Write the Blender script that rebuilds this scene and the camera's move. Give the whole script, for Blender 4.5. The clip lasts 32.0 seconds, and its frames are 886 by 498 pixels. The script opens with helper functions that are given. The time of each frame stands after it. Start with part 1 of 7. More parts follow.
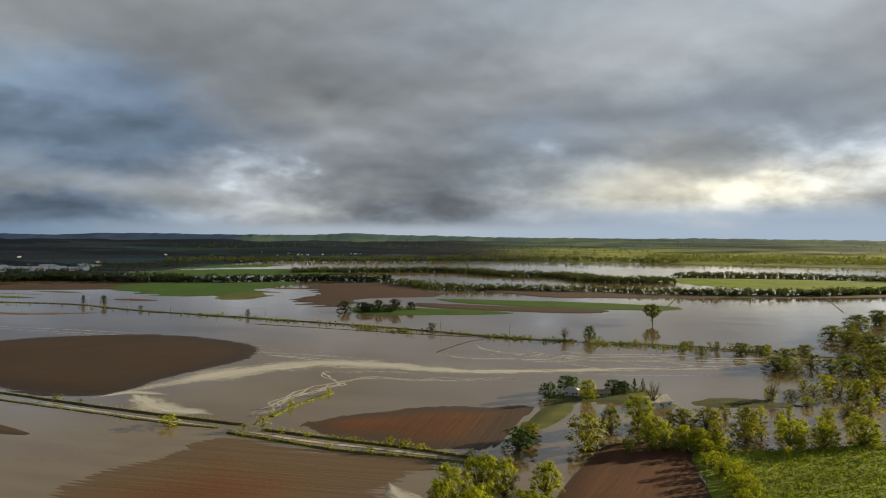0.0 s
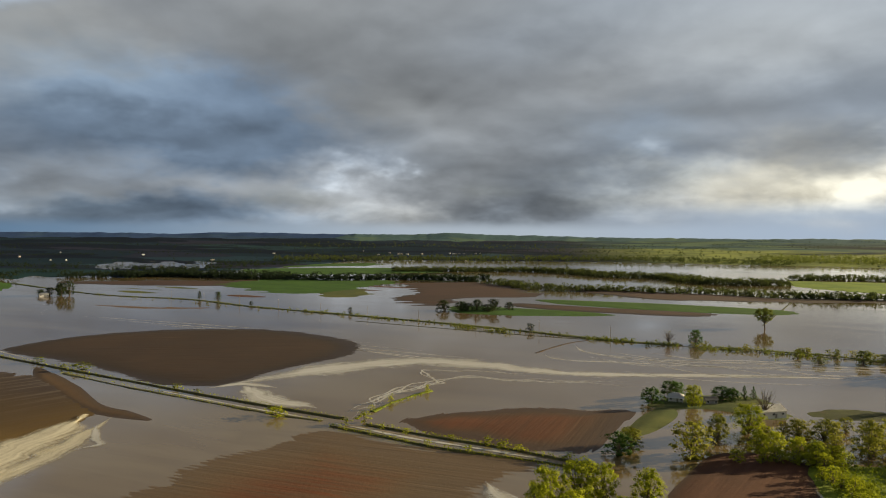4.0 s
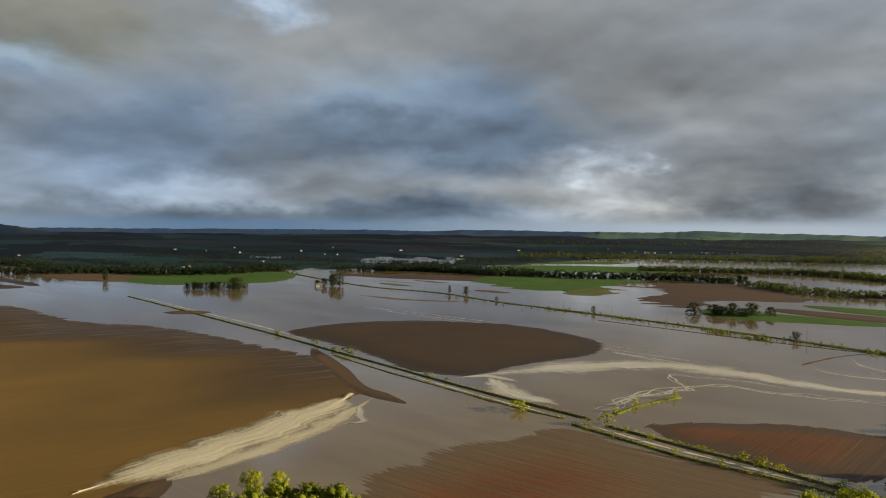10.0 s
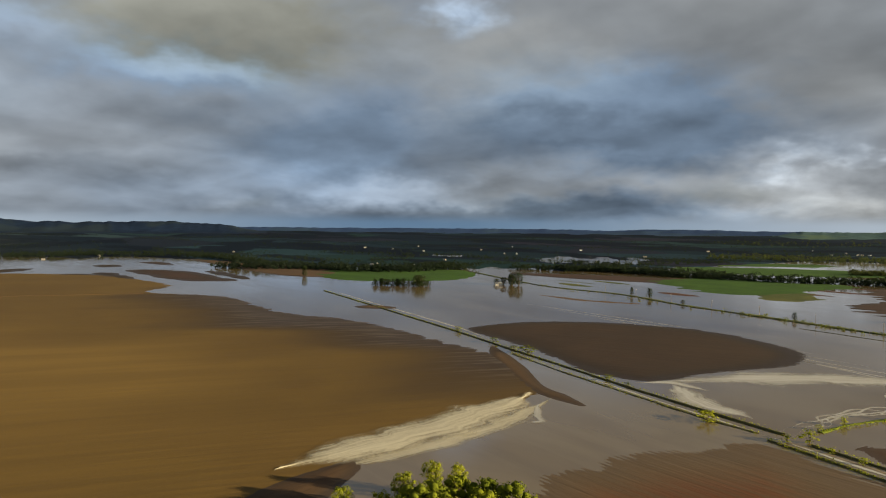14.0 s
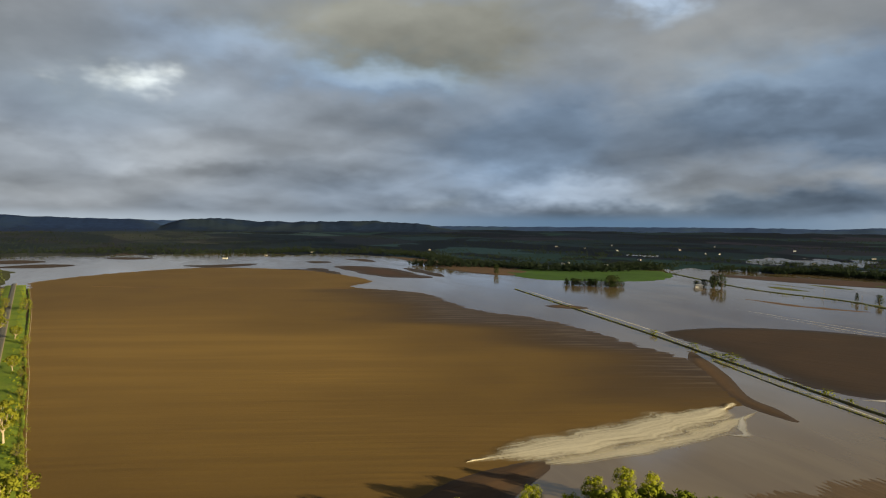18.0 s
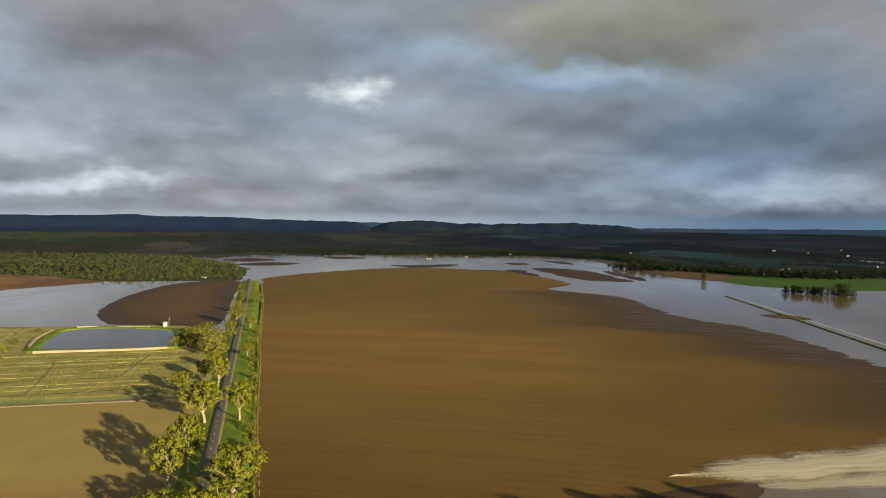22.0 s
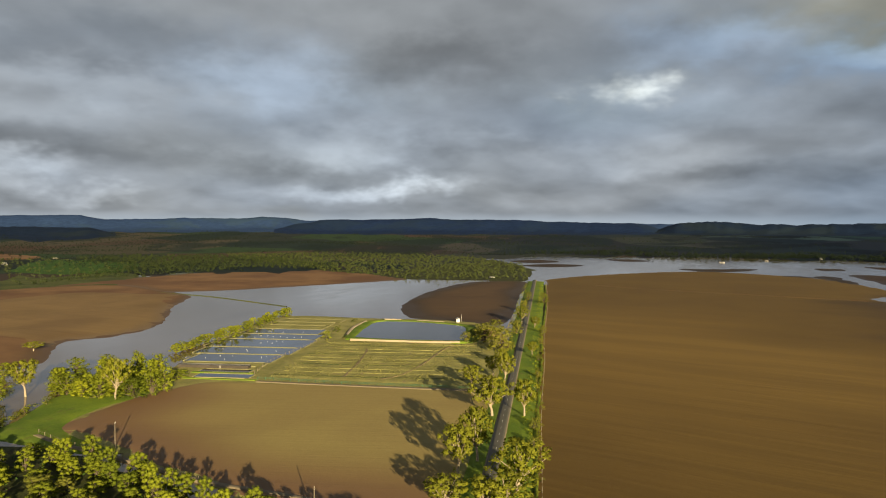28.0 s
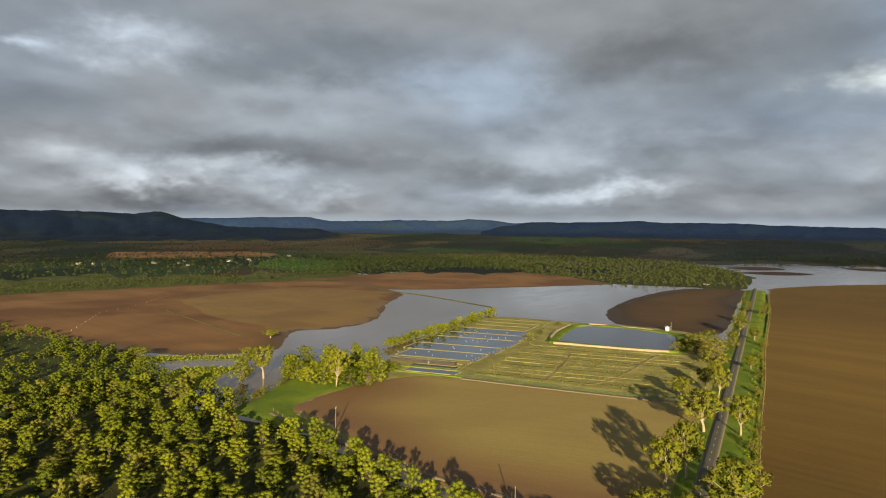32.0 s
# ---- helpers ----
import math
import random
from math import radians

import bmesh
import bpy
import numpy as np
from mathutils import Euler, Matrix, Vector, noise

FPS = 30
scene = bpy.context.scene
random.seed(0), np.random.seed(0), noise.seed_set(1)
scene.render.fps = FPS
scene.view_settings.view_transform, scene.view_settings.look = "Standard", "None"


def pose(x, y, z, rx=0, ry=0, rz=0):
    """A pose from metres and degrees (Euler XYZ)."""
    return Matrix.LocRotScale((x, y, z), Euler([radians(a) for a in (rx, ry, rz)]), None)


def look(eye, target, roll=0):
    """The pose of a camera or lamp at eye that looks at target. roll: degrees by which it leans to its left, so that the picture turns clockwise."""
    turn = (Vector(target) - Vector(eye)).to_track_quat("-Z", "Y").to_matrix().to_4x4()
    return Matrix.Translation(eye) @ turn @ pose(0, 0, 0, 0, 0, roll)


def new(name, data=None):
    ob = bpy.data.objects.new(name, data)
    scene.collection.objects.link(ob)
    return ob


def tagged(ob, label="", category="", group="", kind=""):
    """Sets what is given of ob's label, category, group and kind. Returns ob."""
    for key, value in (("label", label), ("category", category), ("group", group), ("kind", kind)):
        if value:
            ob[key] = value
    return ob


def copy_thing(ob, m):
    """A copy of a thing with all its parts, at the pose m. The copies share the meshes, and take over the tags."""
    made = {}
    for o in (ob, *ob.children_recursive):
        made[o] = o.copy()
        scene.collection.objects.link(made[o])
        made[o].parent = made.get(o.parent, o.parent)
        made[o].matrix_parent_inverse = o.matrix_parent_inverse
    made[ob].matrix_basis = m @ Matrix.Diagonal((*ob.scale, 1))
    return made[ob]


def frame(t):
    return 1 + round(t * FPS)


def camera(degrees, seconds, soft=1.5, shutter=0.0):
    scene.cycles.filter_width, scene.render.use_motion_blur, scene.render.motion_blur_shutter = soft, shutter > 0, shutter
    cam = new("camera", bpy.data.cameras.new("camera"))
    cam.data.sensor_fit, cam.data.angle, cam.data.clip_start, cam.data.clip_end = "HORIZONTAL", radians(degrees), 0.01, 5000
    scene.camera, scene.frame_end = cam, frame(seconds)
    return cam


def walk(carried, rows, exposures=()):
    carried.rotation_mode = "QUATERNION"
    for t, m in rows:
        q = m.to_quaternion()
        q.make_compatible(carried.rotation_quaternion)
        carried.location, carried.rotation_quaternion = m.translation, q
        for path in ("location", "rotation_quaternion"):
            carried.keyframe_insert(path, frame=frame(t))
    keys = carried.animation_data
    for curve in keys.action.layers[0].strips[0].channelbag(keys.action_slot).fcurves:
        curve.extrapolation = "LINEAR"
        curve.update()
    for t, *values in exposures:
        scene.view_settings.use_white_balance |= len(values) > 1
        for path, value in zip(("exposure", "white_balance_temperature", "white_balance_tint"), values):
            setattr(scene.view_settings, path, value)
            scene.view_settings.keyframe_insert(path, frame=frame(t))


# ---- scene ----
EYE = (0.0, 0.0, 90.0)
PATH = [
    (0.0, 88.850, -0.300, 0.006),
    (0.5, 88.840, -0.316, 1.041),
    (1.0, 88.827, -0.289, 1.798),
    (1.5, 88.826, -0.325, 2.541),
    (2.0, 88.816, -0.297, 3.452),
    (2.5, 88.804, -0.331, 4.394),
    (3.0, 88.801, -0.339, 5.541),
    (3.5, 88.797, -0.363, 6.753),
    (5.5, 88.747, -0.408, 11.850),
    (6.0, 88.724, -0.404, 13.184),
    (6.5, 88.686, -0.410, 14.846),
    (7.0, 88.657, -0.418, 16.591),
    (7.5, 88.634, -0.419, 18.422),
    (8.0, 88.601, -0.492, 20.426),
    (8.5, 88.566, -0.488, 22.383),
    (9.0, 88.525, -0.497, 24.162),
    (9.5, 88.496, -0.476, 25.798),
    (10.0, 88.451, -0.513, 27.620),
    (10.5, 88.427, -0.523, 29.513),
    (11.0, 88.407, -0.510, 31.115),
    (11.5, 88.409, -0.494, 32.539),
    (12.0, 88.394, -0.514, 34.274),
    (12.5, 88.375, -0.495, 36.563),
    (13.0, 88.323, -0.560, 38.605),
    (13.5, 88.294, -0.573, 40.416),
    (14.0, 88.270, -0.571, 42.109),
    (14.5, 88.234, -0.588, 43.756),
    (16.5, 88.115, -0.453, 51.896),
    (17.0, 88.109, -0.437, 53.964),
    (17.5, 88.049, -0.570, 55.842),
    (18.0, 88.053, -0.474, 57.562),
    (18.5, 88.036, -0.547, 59.503),
    (19.0, 88.044, -0.501, 61.458),
    (19.5, 88.048, -0.497, 63.543),
    (20.0, 88.034, -0.474, 65.587),
    (20.5, 88.039, -0.488, 67.540),
    (21.0, 88.065, -0.455, 69.439),
    (21.5, 88.071, -0.513, 71.310),
    (22.0, 88.091, -0.494, 73.571),
    (22.5, 88.088, -0.425, 75.824),
    (23.0, 88.116, -0.373, 77.980),
    (23.5, 88.133, -0.409, 80.011),
    (24.0, 88.129, -0.392, 81.789),
    (24.5, 88.131, -0.365, 83.153),
    (26.5, 88.095, -0.175, 89.550),
    (27.0, 88.119, -0.159, 91.760),
    (27.5, 88.130, -0.165, 94.155),
    (28.0, 88.142, -0.138, 96.330),
    (28.5, 88.151, -0.278, 98.490),
    (29.0, 88.132, -0.304, 100.590),
    (29.5, 88.145, -0.332, 102.676),
    (30.0, 88.162, -0.335, 104.743),
    (30.5, 88.192, -0.425, 106.838),
    (31.0, 88.212, -0.408, 108.805),
    (31.5, 88.230, -0.474, 110.805),
    (32.0, 88.265, -0.530, 112.861),
]

cam = camera(64.27, 32.0, 1.1)
walk(cam, [(t, pose(*EYE, rx, ry, rz)) for t, rx, ry, rz in PATH], [(0.0, 1.07), (14.0, 1.06), (22.0, 1.02), (32.0, 0.99)])

# ---- sun and sky ----
SUN_AZ, SUN_EL = 66.0, 11.5  # degrees clockwise from +y, and up
SUN_TO = Vector((math.sin(radians(SUN_AZ)) * math.cos(radians(SUN_EL)),
                 math.cos(radians(SUN_AZ)) * math.cos(radians(SUN_EL)), math.sin(radians(SUN_EL))))
sun_data = bpy.data.lights.new("sun", "SUN")
sun_data.energy, sun_data.angle, sun_data.color = 5.0, radians(0.6), (1.0, 0.81, 0.47)
sun = new("sun", sun_data)
sun.matrix_world = look(SUN_TO * 500, (0, 0, 0))


class Nodes:
    """Short hand for node trees."""

    def __init__(self, tree):
        self.tree = tree

    def add(self, kind, **values):
        node = self.tree.nodes.new(kind)
        for key, value in values.items():
            if key == "operation":
                node.operation = value
            elif key == "attribute_name":
                node.attribute_name = value
            else:
                self.feed(node.inputs[key], value)
        return node

    def feed(self, socket, value):
        if isinstance(value, bpy.types.NodeSocket):
            self.tree.links.new(value, socket)
        else:
            socket.default_value = value

    def math(self, op, a, b=0.0, clamp=False):
        node = self.tree.nodes.new("ShaderNodeMath")
        node.operation, node.use_clamp = op, clamp
        self.feed(node.inputs[0], a)
        self.feed(node.inputs[1], b)
        return node.outputs[0]

    def mix(self, factor, a, b, mode="MIX"):
        node = self.tree.nodes.new("ShaderNodeMix")
        node.data_type, node.blend_type = "RGBA", mode
        self.feed(node.inputs[0], factor)
        self.feed(node.inputs[6], a)
        self.feed(node.inputs[7], b)
        return node.outputs[2]

    def ramp(self, value, stops):
        node = self.tree.nodes.new("ShaderNodeValToRGB")
        marks = node.color_ramp.elements
        while len(marks) < len(stops):
            marks.new(0.5)
        for mark, (at, colour) in zip(marks, stops):
            mark.position = at
            mark.color = (*colour, 1) if isinstance(colour, tuple) else (colour, colour, colour, 1)
        self.feed(node.inputs[0], value)
        return node.outputs[0]

    def range(self, value, a, b, c=0.0, d=1.0, smooth=True):
        node = self.tree.nodes.new("ShaderNodeMapRange")
        node.interpolation_type = "SMOOTHSTEP" if smooth else "LINEAR"
        for socket, v in zip(node.inputs, (value, a, b, c, d)):
            self.feed(socket, v)
        return node.outputs[0]

    def noise(self, vector, scale, detail=4.0, rough=0.55, distortion=0.0):
        node = self.add("ShaderNodeTexNoise", Vector=vector, Scale=scale, Detail=detail, Roughness=rough, Distortion=distortion)
        return node.outputs["Fac"]

    def mapped(self, vector, scale=(1, 1, 1), turn=0.0, shift=(0, 0, 0)):
        node = self.add("ShaderNodeMapping", Vector=vector)
        node.inputs["Scale"].default_value = scale
        node.inputs["Rotation"].default_value = (0, 0, turn)
        node.inputs["Location"].default_value = shift
        return node.outputs[0]


# the cloud deck as (bearing right of +y, height, breadth, depth, tone), in degrees: thick banks, thin gaps, pale streaks,
# then where it is tinted blue and where warm
BANKS = [
    (-2, 3.9, 15.2, 5.5, -0.13), (-8, 12.3, 19.3, 6.0, -0.06), (0, 2.1, 7.8, 2.1, -0.09), (-25, 7.2, 19.3, 3.4, -0.08), (-31, 1.7, 11.0, 2.5, -0.1), (17, 8.9, 19.3, 5.1, -0.05),
    (-57, 13.6, 15.2, 5.5, -0.08), (-25, 9.7, 8.3, 3.7, -0.03), (-58, 7.1, 19.3, 2.8, -0.055), (-93, 12.5, 19.3, 4.1, -0.08), (-94, 6.6, 9.2, 2.1, -0.08), (-73, 4.1, 15.2, 1.3, -0.06),
    (-48, 7.2, 15.2, 4.1, -0.035), (-123, 13.1, 17.4, 4.1, -0.10), (-97, 13.2, 10.1, 2.8, -0.05), (-129, 5.6, 11.9, 2.1, -0.1), (-136, 1.2, 7.8, 1.8, -0.15), (-111, 4.5, 18.4, 1.4, -0.06), (-35, 5.0, 20.0, 9.0, -0.09), (-28, 0.8, 13.0, 3.4, -0.06), (-21, 13.5, 19.0, 9.5, -0.05), (-50, 0.8, 21.0, 3.4, -0.13),
]
GAPS = [
    (-15, 4.6, 8.7, 2.8, 0.15), (-12, 1.8, 15.2, 2.1, 0.14), (-17, 4.8, 2.5, 1.3, 0.1), (-12, 5.2, 2.3, 1.1, 0.12), (10, 3.4, 11.9, 3.2, 0.13), (23, 3.0, 9.2, 2.8, 0.27),
    (29, 4.7, 9.0, 4.6, 0.30), (-41, 16.6, 4.6, 2.3, 0.18), (-81, 10.6, 4.2, 1.9, 0.30), (-99, 2.9, 8.3, 1.5, 0.13), (-132, 3.8, 11.9, 1.6, 0.15), (-125, 2.3, 7.3, 1.0, 0.16),
    (-102, 2.6, 12.9, 1.2, 0.13), (-137, 13.4, 9.6, 2.8, 0.22), (-144, 12.7, 3.2, 1.4, 0.18), (-141, 4.3, 6.9, 2.3, 0.1), (-136, 2.9, 5.5, 1.1, 0.15), (10, 5.9, 2.8, 1.4, 0.07),
]
STREAKS = [
    (-30, 10.4, 10.1, 3.2, 0.07), (18, 15.8, 23.0, 6.4, 0.12), (8, 8.3, 6.0, 2.8, 0.03), (-26, 3.7, 6.9, 2.3, 0.06), (-61, 11.8, 12.4, 1.9, 0.085), (-37, 12.3, 11.9, 5.1, 0.05),
    (-51, 3.0, 19.3, 2.3, 0.08), (-44, 2.4, 6.9, 1.4, 0.07), (-32, 5.3, 8.7, 2.3, 0.08), (-34, 2.6, 11.9, 1.6, 0.06), (-75, 13.4, 10.6, 2.3, 0.09), (-63, 11.5, 7.3, 2.3, 0.07),
    (-79, 9.4, 10.6, 2.8, 0.07), (-103, 6.3, 8.7, 2.8, 0.11), (-82, 5.8, 10.6, 2.3, 0.08), (-47, 3.1, 10.1, 1.8, 0.08), (-110, 11.2, 8.3, 4.1, 0.11), (-124, 10.0, 10.1, 1.8, 0.07), (-112, 9.0, 50.0, 15.0, 0.065), (19, 3.2, 17.0, 4.5, 0.11), (20, 8.0, 16.0, 6.0, 0.035),
]
COOL = [
    (-30, 9.2, 17.4, 6.4, 0.9), (-25, 6.8, 19.3, 3.7, 0.6), (8, 8.3, 8.3, 3.7, 0.35), (-31, 1.3, 23.0, 2.8, 0.6), (-61, 11.6, 13.8, 3.2, 0.5), (-25, 9.7, 10.1, 4.6, 0.7),
    (-51, 3.6, 27.5, 5.1, 0.45), (-41, 16.6, 5.5, 2.8, 0.6), (-48, 7.2, 16.5, 5.5, 0.7), (-63, 11.5, 10.1, 3.2, 0.5), (-75, 13.8, 11.9, 2.8, 0.4), (-110, 11.2, 11.9, 5.5, 0.35),
    (-122, 13.2, 18.4, 5.5, 0.25), (-28, 0.8, 16.0, 3.2, 0.7), (-52, 0.6, 22.0, 2.8, 0.5), (-105, 6.0, 36.0, 10.0, 0.3),
]
WARM = [
    (-57, 14.0, 17.4, 5.1, 0.8), (-62, 16.1, 20.7, 4.6, 0.9), (23, 3.6, 15.0, 5.0, 0.9), (10, 3.2, 14.7, 3.2, 0.5), (-12, 1.5, 15.2, 2.1, 0.25), (-81, 10.6, 5.5, 2.3, 0.6),
    (-37, 12.3, 12.9, 5.5, 0.3), (18, 15.0, 23.0, 7.3, 0.15),
]


def lobe(n, at, spot):
    """A soft oval on the sky."""
    bearing, height, broad, deep, amount = spot
    node = n.add("ShaderNodeVectorMath", operation="MULTIPLY_ADD")
    n.feed(node.inputs[0], at)
    node.inputs[1].default_value = (1 / broad, 1 / deep, 0)
    node.inputs[2].default_value = (-bearing / broad, -height / deep, 0)
    away = n.add("ShaderNodeVectorMath", operation="LENGTH")
    n.feed(away.inputs[0], node.outputs[0])
    return n.range(away.outputs["Value"], 1.0, 0.0, 0.0, amount)


def make_world():
    world = bpy.data.worlds.new("stormy_sky")
    scene.world = world
    world.use_nodes = True
    world.node_tree.nodes.clear()
    n = Nodes(world.node_tree)
    way = n.add("ShaderNodeTexCoord").outputs["Generated"]
    axes = n.add("ShaderNodeSeparateXYZ", Vector=way).outputs
    up = n.math("MAXIMUM", axes[2], 0.0)

    def deck(lift, thick):
        """The way met with a level sheet of cloud."""
        high = n.math("ADD", up, lift + thick)
        return n.add("ShaderNodeCombineXYZ", X=n.math("DIVIDE", axes[0], high), Y=n.math("DIVIDE", axes[1], high), Z=0.0).outputs[0]

    def bend(base, amount, scale, detail):
        warp = n.add("ShaderNodeTexNoise", Vector=base, Scale=scale, Detail=detail).outputs["Color"]
        node = n.add("ShaderNodeVectorMath", operation="MULTIPLY_ADD")
        n.feed(node.inputs[0], warp)
        node.inputs[1].default_value = (amount, amount, amount)
        n.feed(node.inputs[2], n.mapped(base, shift=(-amount / 2,) * 3))
        return node.outputs[0]

    sheet, above = deck(0.0, 0.26), deck(0.022, 0.26)
    rolled = bend(sheet, 0.55, 1.3, 2.0)
    broad = n.noise(n.mapped(rolled, (1, 1, 1), 0.4, (3.1, 7.4, 0)), 1.15, 3.0, 0.42)
    lump = n.noise(n.mapped(bend(sheet, 0.22, 3.0, 2.0), shift=(5.0, 1.0, 0.0)), 3.0, 4.0, 0.45)
    crown = n.noise(n.mapped(bend(above, 0.22, 3.0, 2.0), shift=(5.0, 1.0, 0.0)), 3.0, 2.0, 0.45)
    puff = n.noise(bend(n.mapped(way, (1, 1, 1.7)), 0.10, 9.0, 2.0), 15.0, 5.0, 0.55)
    tone = n.math("ADD", 0.575, n.math("MULTIPLY", n.math("SUBTRACT", broad, 0.5), 0.13))
    tone = n.math("ADD", tone, n.math("MULTIPLY", n.math("SUBTRACT", lump, 0.5), 0.085))
    # upper rims of the banks catch the light
    tone = n.math("ADD", tone, n.math("MULTIPLY", n.math("SUBTRACT", lump, crown), 0.17))
    # thick and thin places, their borders torn by the wind
    bearing = n.math("MULTIPLY", n.math("ARCTAN2", axes[0], axes[1]), 180 / math.pi)
    height = n.math("MULTIPLY", n.math("ARCSINE", axes[2]), 180 / math.pi)
    torn = n.add("ShaderNodeTexNoise", Vector=n.mapped(way, (1, 1, 2.0)), Scale=7.0, Detail=4.0, Roughness=0.6).outputs["Color"]
    move = n.add("ShaderNodeVectorMath", operation="MULTIPLY_ADD")
    n.feed(move.inputs[0], torn)
    move.inputs[1].default_value = (15.0, 6.5, 0)
    n.feed(move.inputs[2], n.add("ShaderNodeCombineXYZ", X=n.math("SUBTRACT", bearing, 7.5), Y=n.math("SUBTRACT", height, 3.25), Z=0.0).outputs[0])
    at = move.outputs[0]
    for spot in BANKS + STREAKS:
        tone = n.math("ADD", tone, lobe(n, at, spot))
    thin = 0.0
    for spot in GAPS:
        thin = n.math("ADD", thin, lobe(n, at, spot))
    # billows show where the deck is thin
    tone = n.math("ADD", tone, n.math("MULTIPLY", thin, n.range(n.math("ADD", n.math("MULTIPLY", puff, 0.6), n.math("MULTIPLY", lump, 0.4)), 0.30, 0.66, 0.45, 1.25)))
    tone = n.math("ADD", tone, n.math("MULTIPLY", n.math("SUBTRACT", puff, 0.5), n.math("ADD", 0.035, n.math("MULTIPLY", thin, 0.45))))
    light = n.math("MULTIPLY", n.math("POWER", n.math("MINIMUM", n.math("MAXIMUM", tone, 0.28), 1.0), 2.2), 0.76)
    cloud = n.mix(1.0, (0.925, 1.0, 1.07, 1), n.add("ShaderNodeCombineColor", Red=light, Green=light, Blue=light).outputs[0], "MULTIPLY")
    hue = n.noise(sheet, 0.5, 2.0)
    cool = n.range(hue, 0.45, 0.62, 0.0, 0.35)
    for spot in COOL:
        cool = n.math("ADD", cool, lobe(n, at, spot), True)
    cloud = n.mix(cool, cloud, n.mix(1.0, cloud, (0.76, 0.965, 1.24, 1), "MULTIPLY"))
    warm = n.range(hue, 0.46, 0.32, 0.0, 0.2)
    for spot in WARM:
        warm = n.math("ADD", warm, lobe(n, at, spot), True)
    cloud = n.mix(warm, cloud, n.mix(1.0, cloud, (1.17, 1.02, 0.76, 1), "MULTIPLY"))
    # air under the cloud base: blue in the shade of the storm and below the bright gaps, paler elsewhere
    toward = n.add("ShaderNodeVectorMath", operation="DOT_PRODUCT")
    n.feed(toward.inputs[0], way)
    toward.inputs[1].default_value = (math.sin(radians(30)), math.cos(radians(30)), 0.05)
    sunny = n.range(toward.outputs["Value"], 0.86, 1.0)
    straight = n.add("ShaderNodeCombineXYZ", X=bearing, Y=height, Z=0.0).outputs[0]
    shade = lobe(n, straight, (-44, 0, 40, 40, 1.0))
    haze = n.mix(shade, (0.31, 0.36, 0.41, 1), (0.085, 0.150, 0.235, 1))
    cloud = n.mix(n.range(up, 0.022, 0.004, 0.0, 0.9), cloud, haze)
    cloud = n.mix(n.math("MULTIPLY", sunny, n.range(up, 0.052, 0.022, 0.0, 0.85)), cloud, (0.27, 0.335, 0.42, 1))
    sky = n.add("ShaderNodeTexSky")
    sky.sky_type, sky.sun_disc = "NISHITA", False
    sky.sun_elevation, sky.sun_rotation = radians(SUN_EL), radians(SUN_AZ)
    clear = n.add("ShaderNodeBackground", Color=sky.outputs[0], Strength=0.06)
    # unseen darker cloud added overhead to weaken the sky's fill light
    cloud = n.mix(n.range(up, 0.36, 0.75, 0.0, 0.85), cloud, (0.05, 0.056, 0.066, 1))
    grey = n.add("ShaderNodeBackground", Color=cloud, Strength=0.66)
    cover = n.range(n.noise(n.mapped(sheet, (1, 1, 1), 0.0, (9.0, 4.0, 0)), 0.8, 3.0), 0.28, 0.42, 0.92, 1.0)
    both = n.add("ShaderNodeMixShader", Fac=cover)
    n.tree.links.new(clear.outputs[0], both.inputs[1])
    n.tree.links.new(grey.outputs[0], both.inputs[2])
    out = n.add("ShaderNodeOutputWorld")
    n.tree.links.new(both.outputs[0], out.inputs[0])


make_world()


# ---- materials ----
def material(name, build):
    mat = bpy.data.materials.new(name)
    mat.use_nodes = True
    mat.node_tree.nodes.clear()
    n = Nodes(mat.node_tree)
    out = n.add("ShaderNodeOutputMaterial")
    n.tree.links.new(build(n), out.inputs[0])
    return mat


def surface(n, colour, rough=0.8, bump=None, strength=0.3, distance=0.3, specular=0.3, metal=0.0):
    node = n.add("ShaderNodeBsdfPrincipled")
    n.feed(node.inputs["Base Color"], colour)
    n.feed(node.inputs["Roughness"], rough)
    n.feed(node.inputs["Specular IOR Level"], specular)
    n.feed(node.inputs["Metallic"], metal)
    if bump is not None:
        b = n.add("ShaderNodeBump", Height=bump, Strength=strength, Distance=distance)
        n.tree.links.new(b.outputs[0], node.inputs["Normal"])
    return node.outputs[0]


def place(n):
    return n.add("ShaderNodeTexCoord").outputs["Object"]


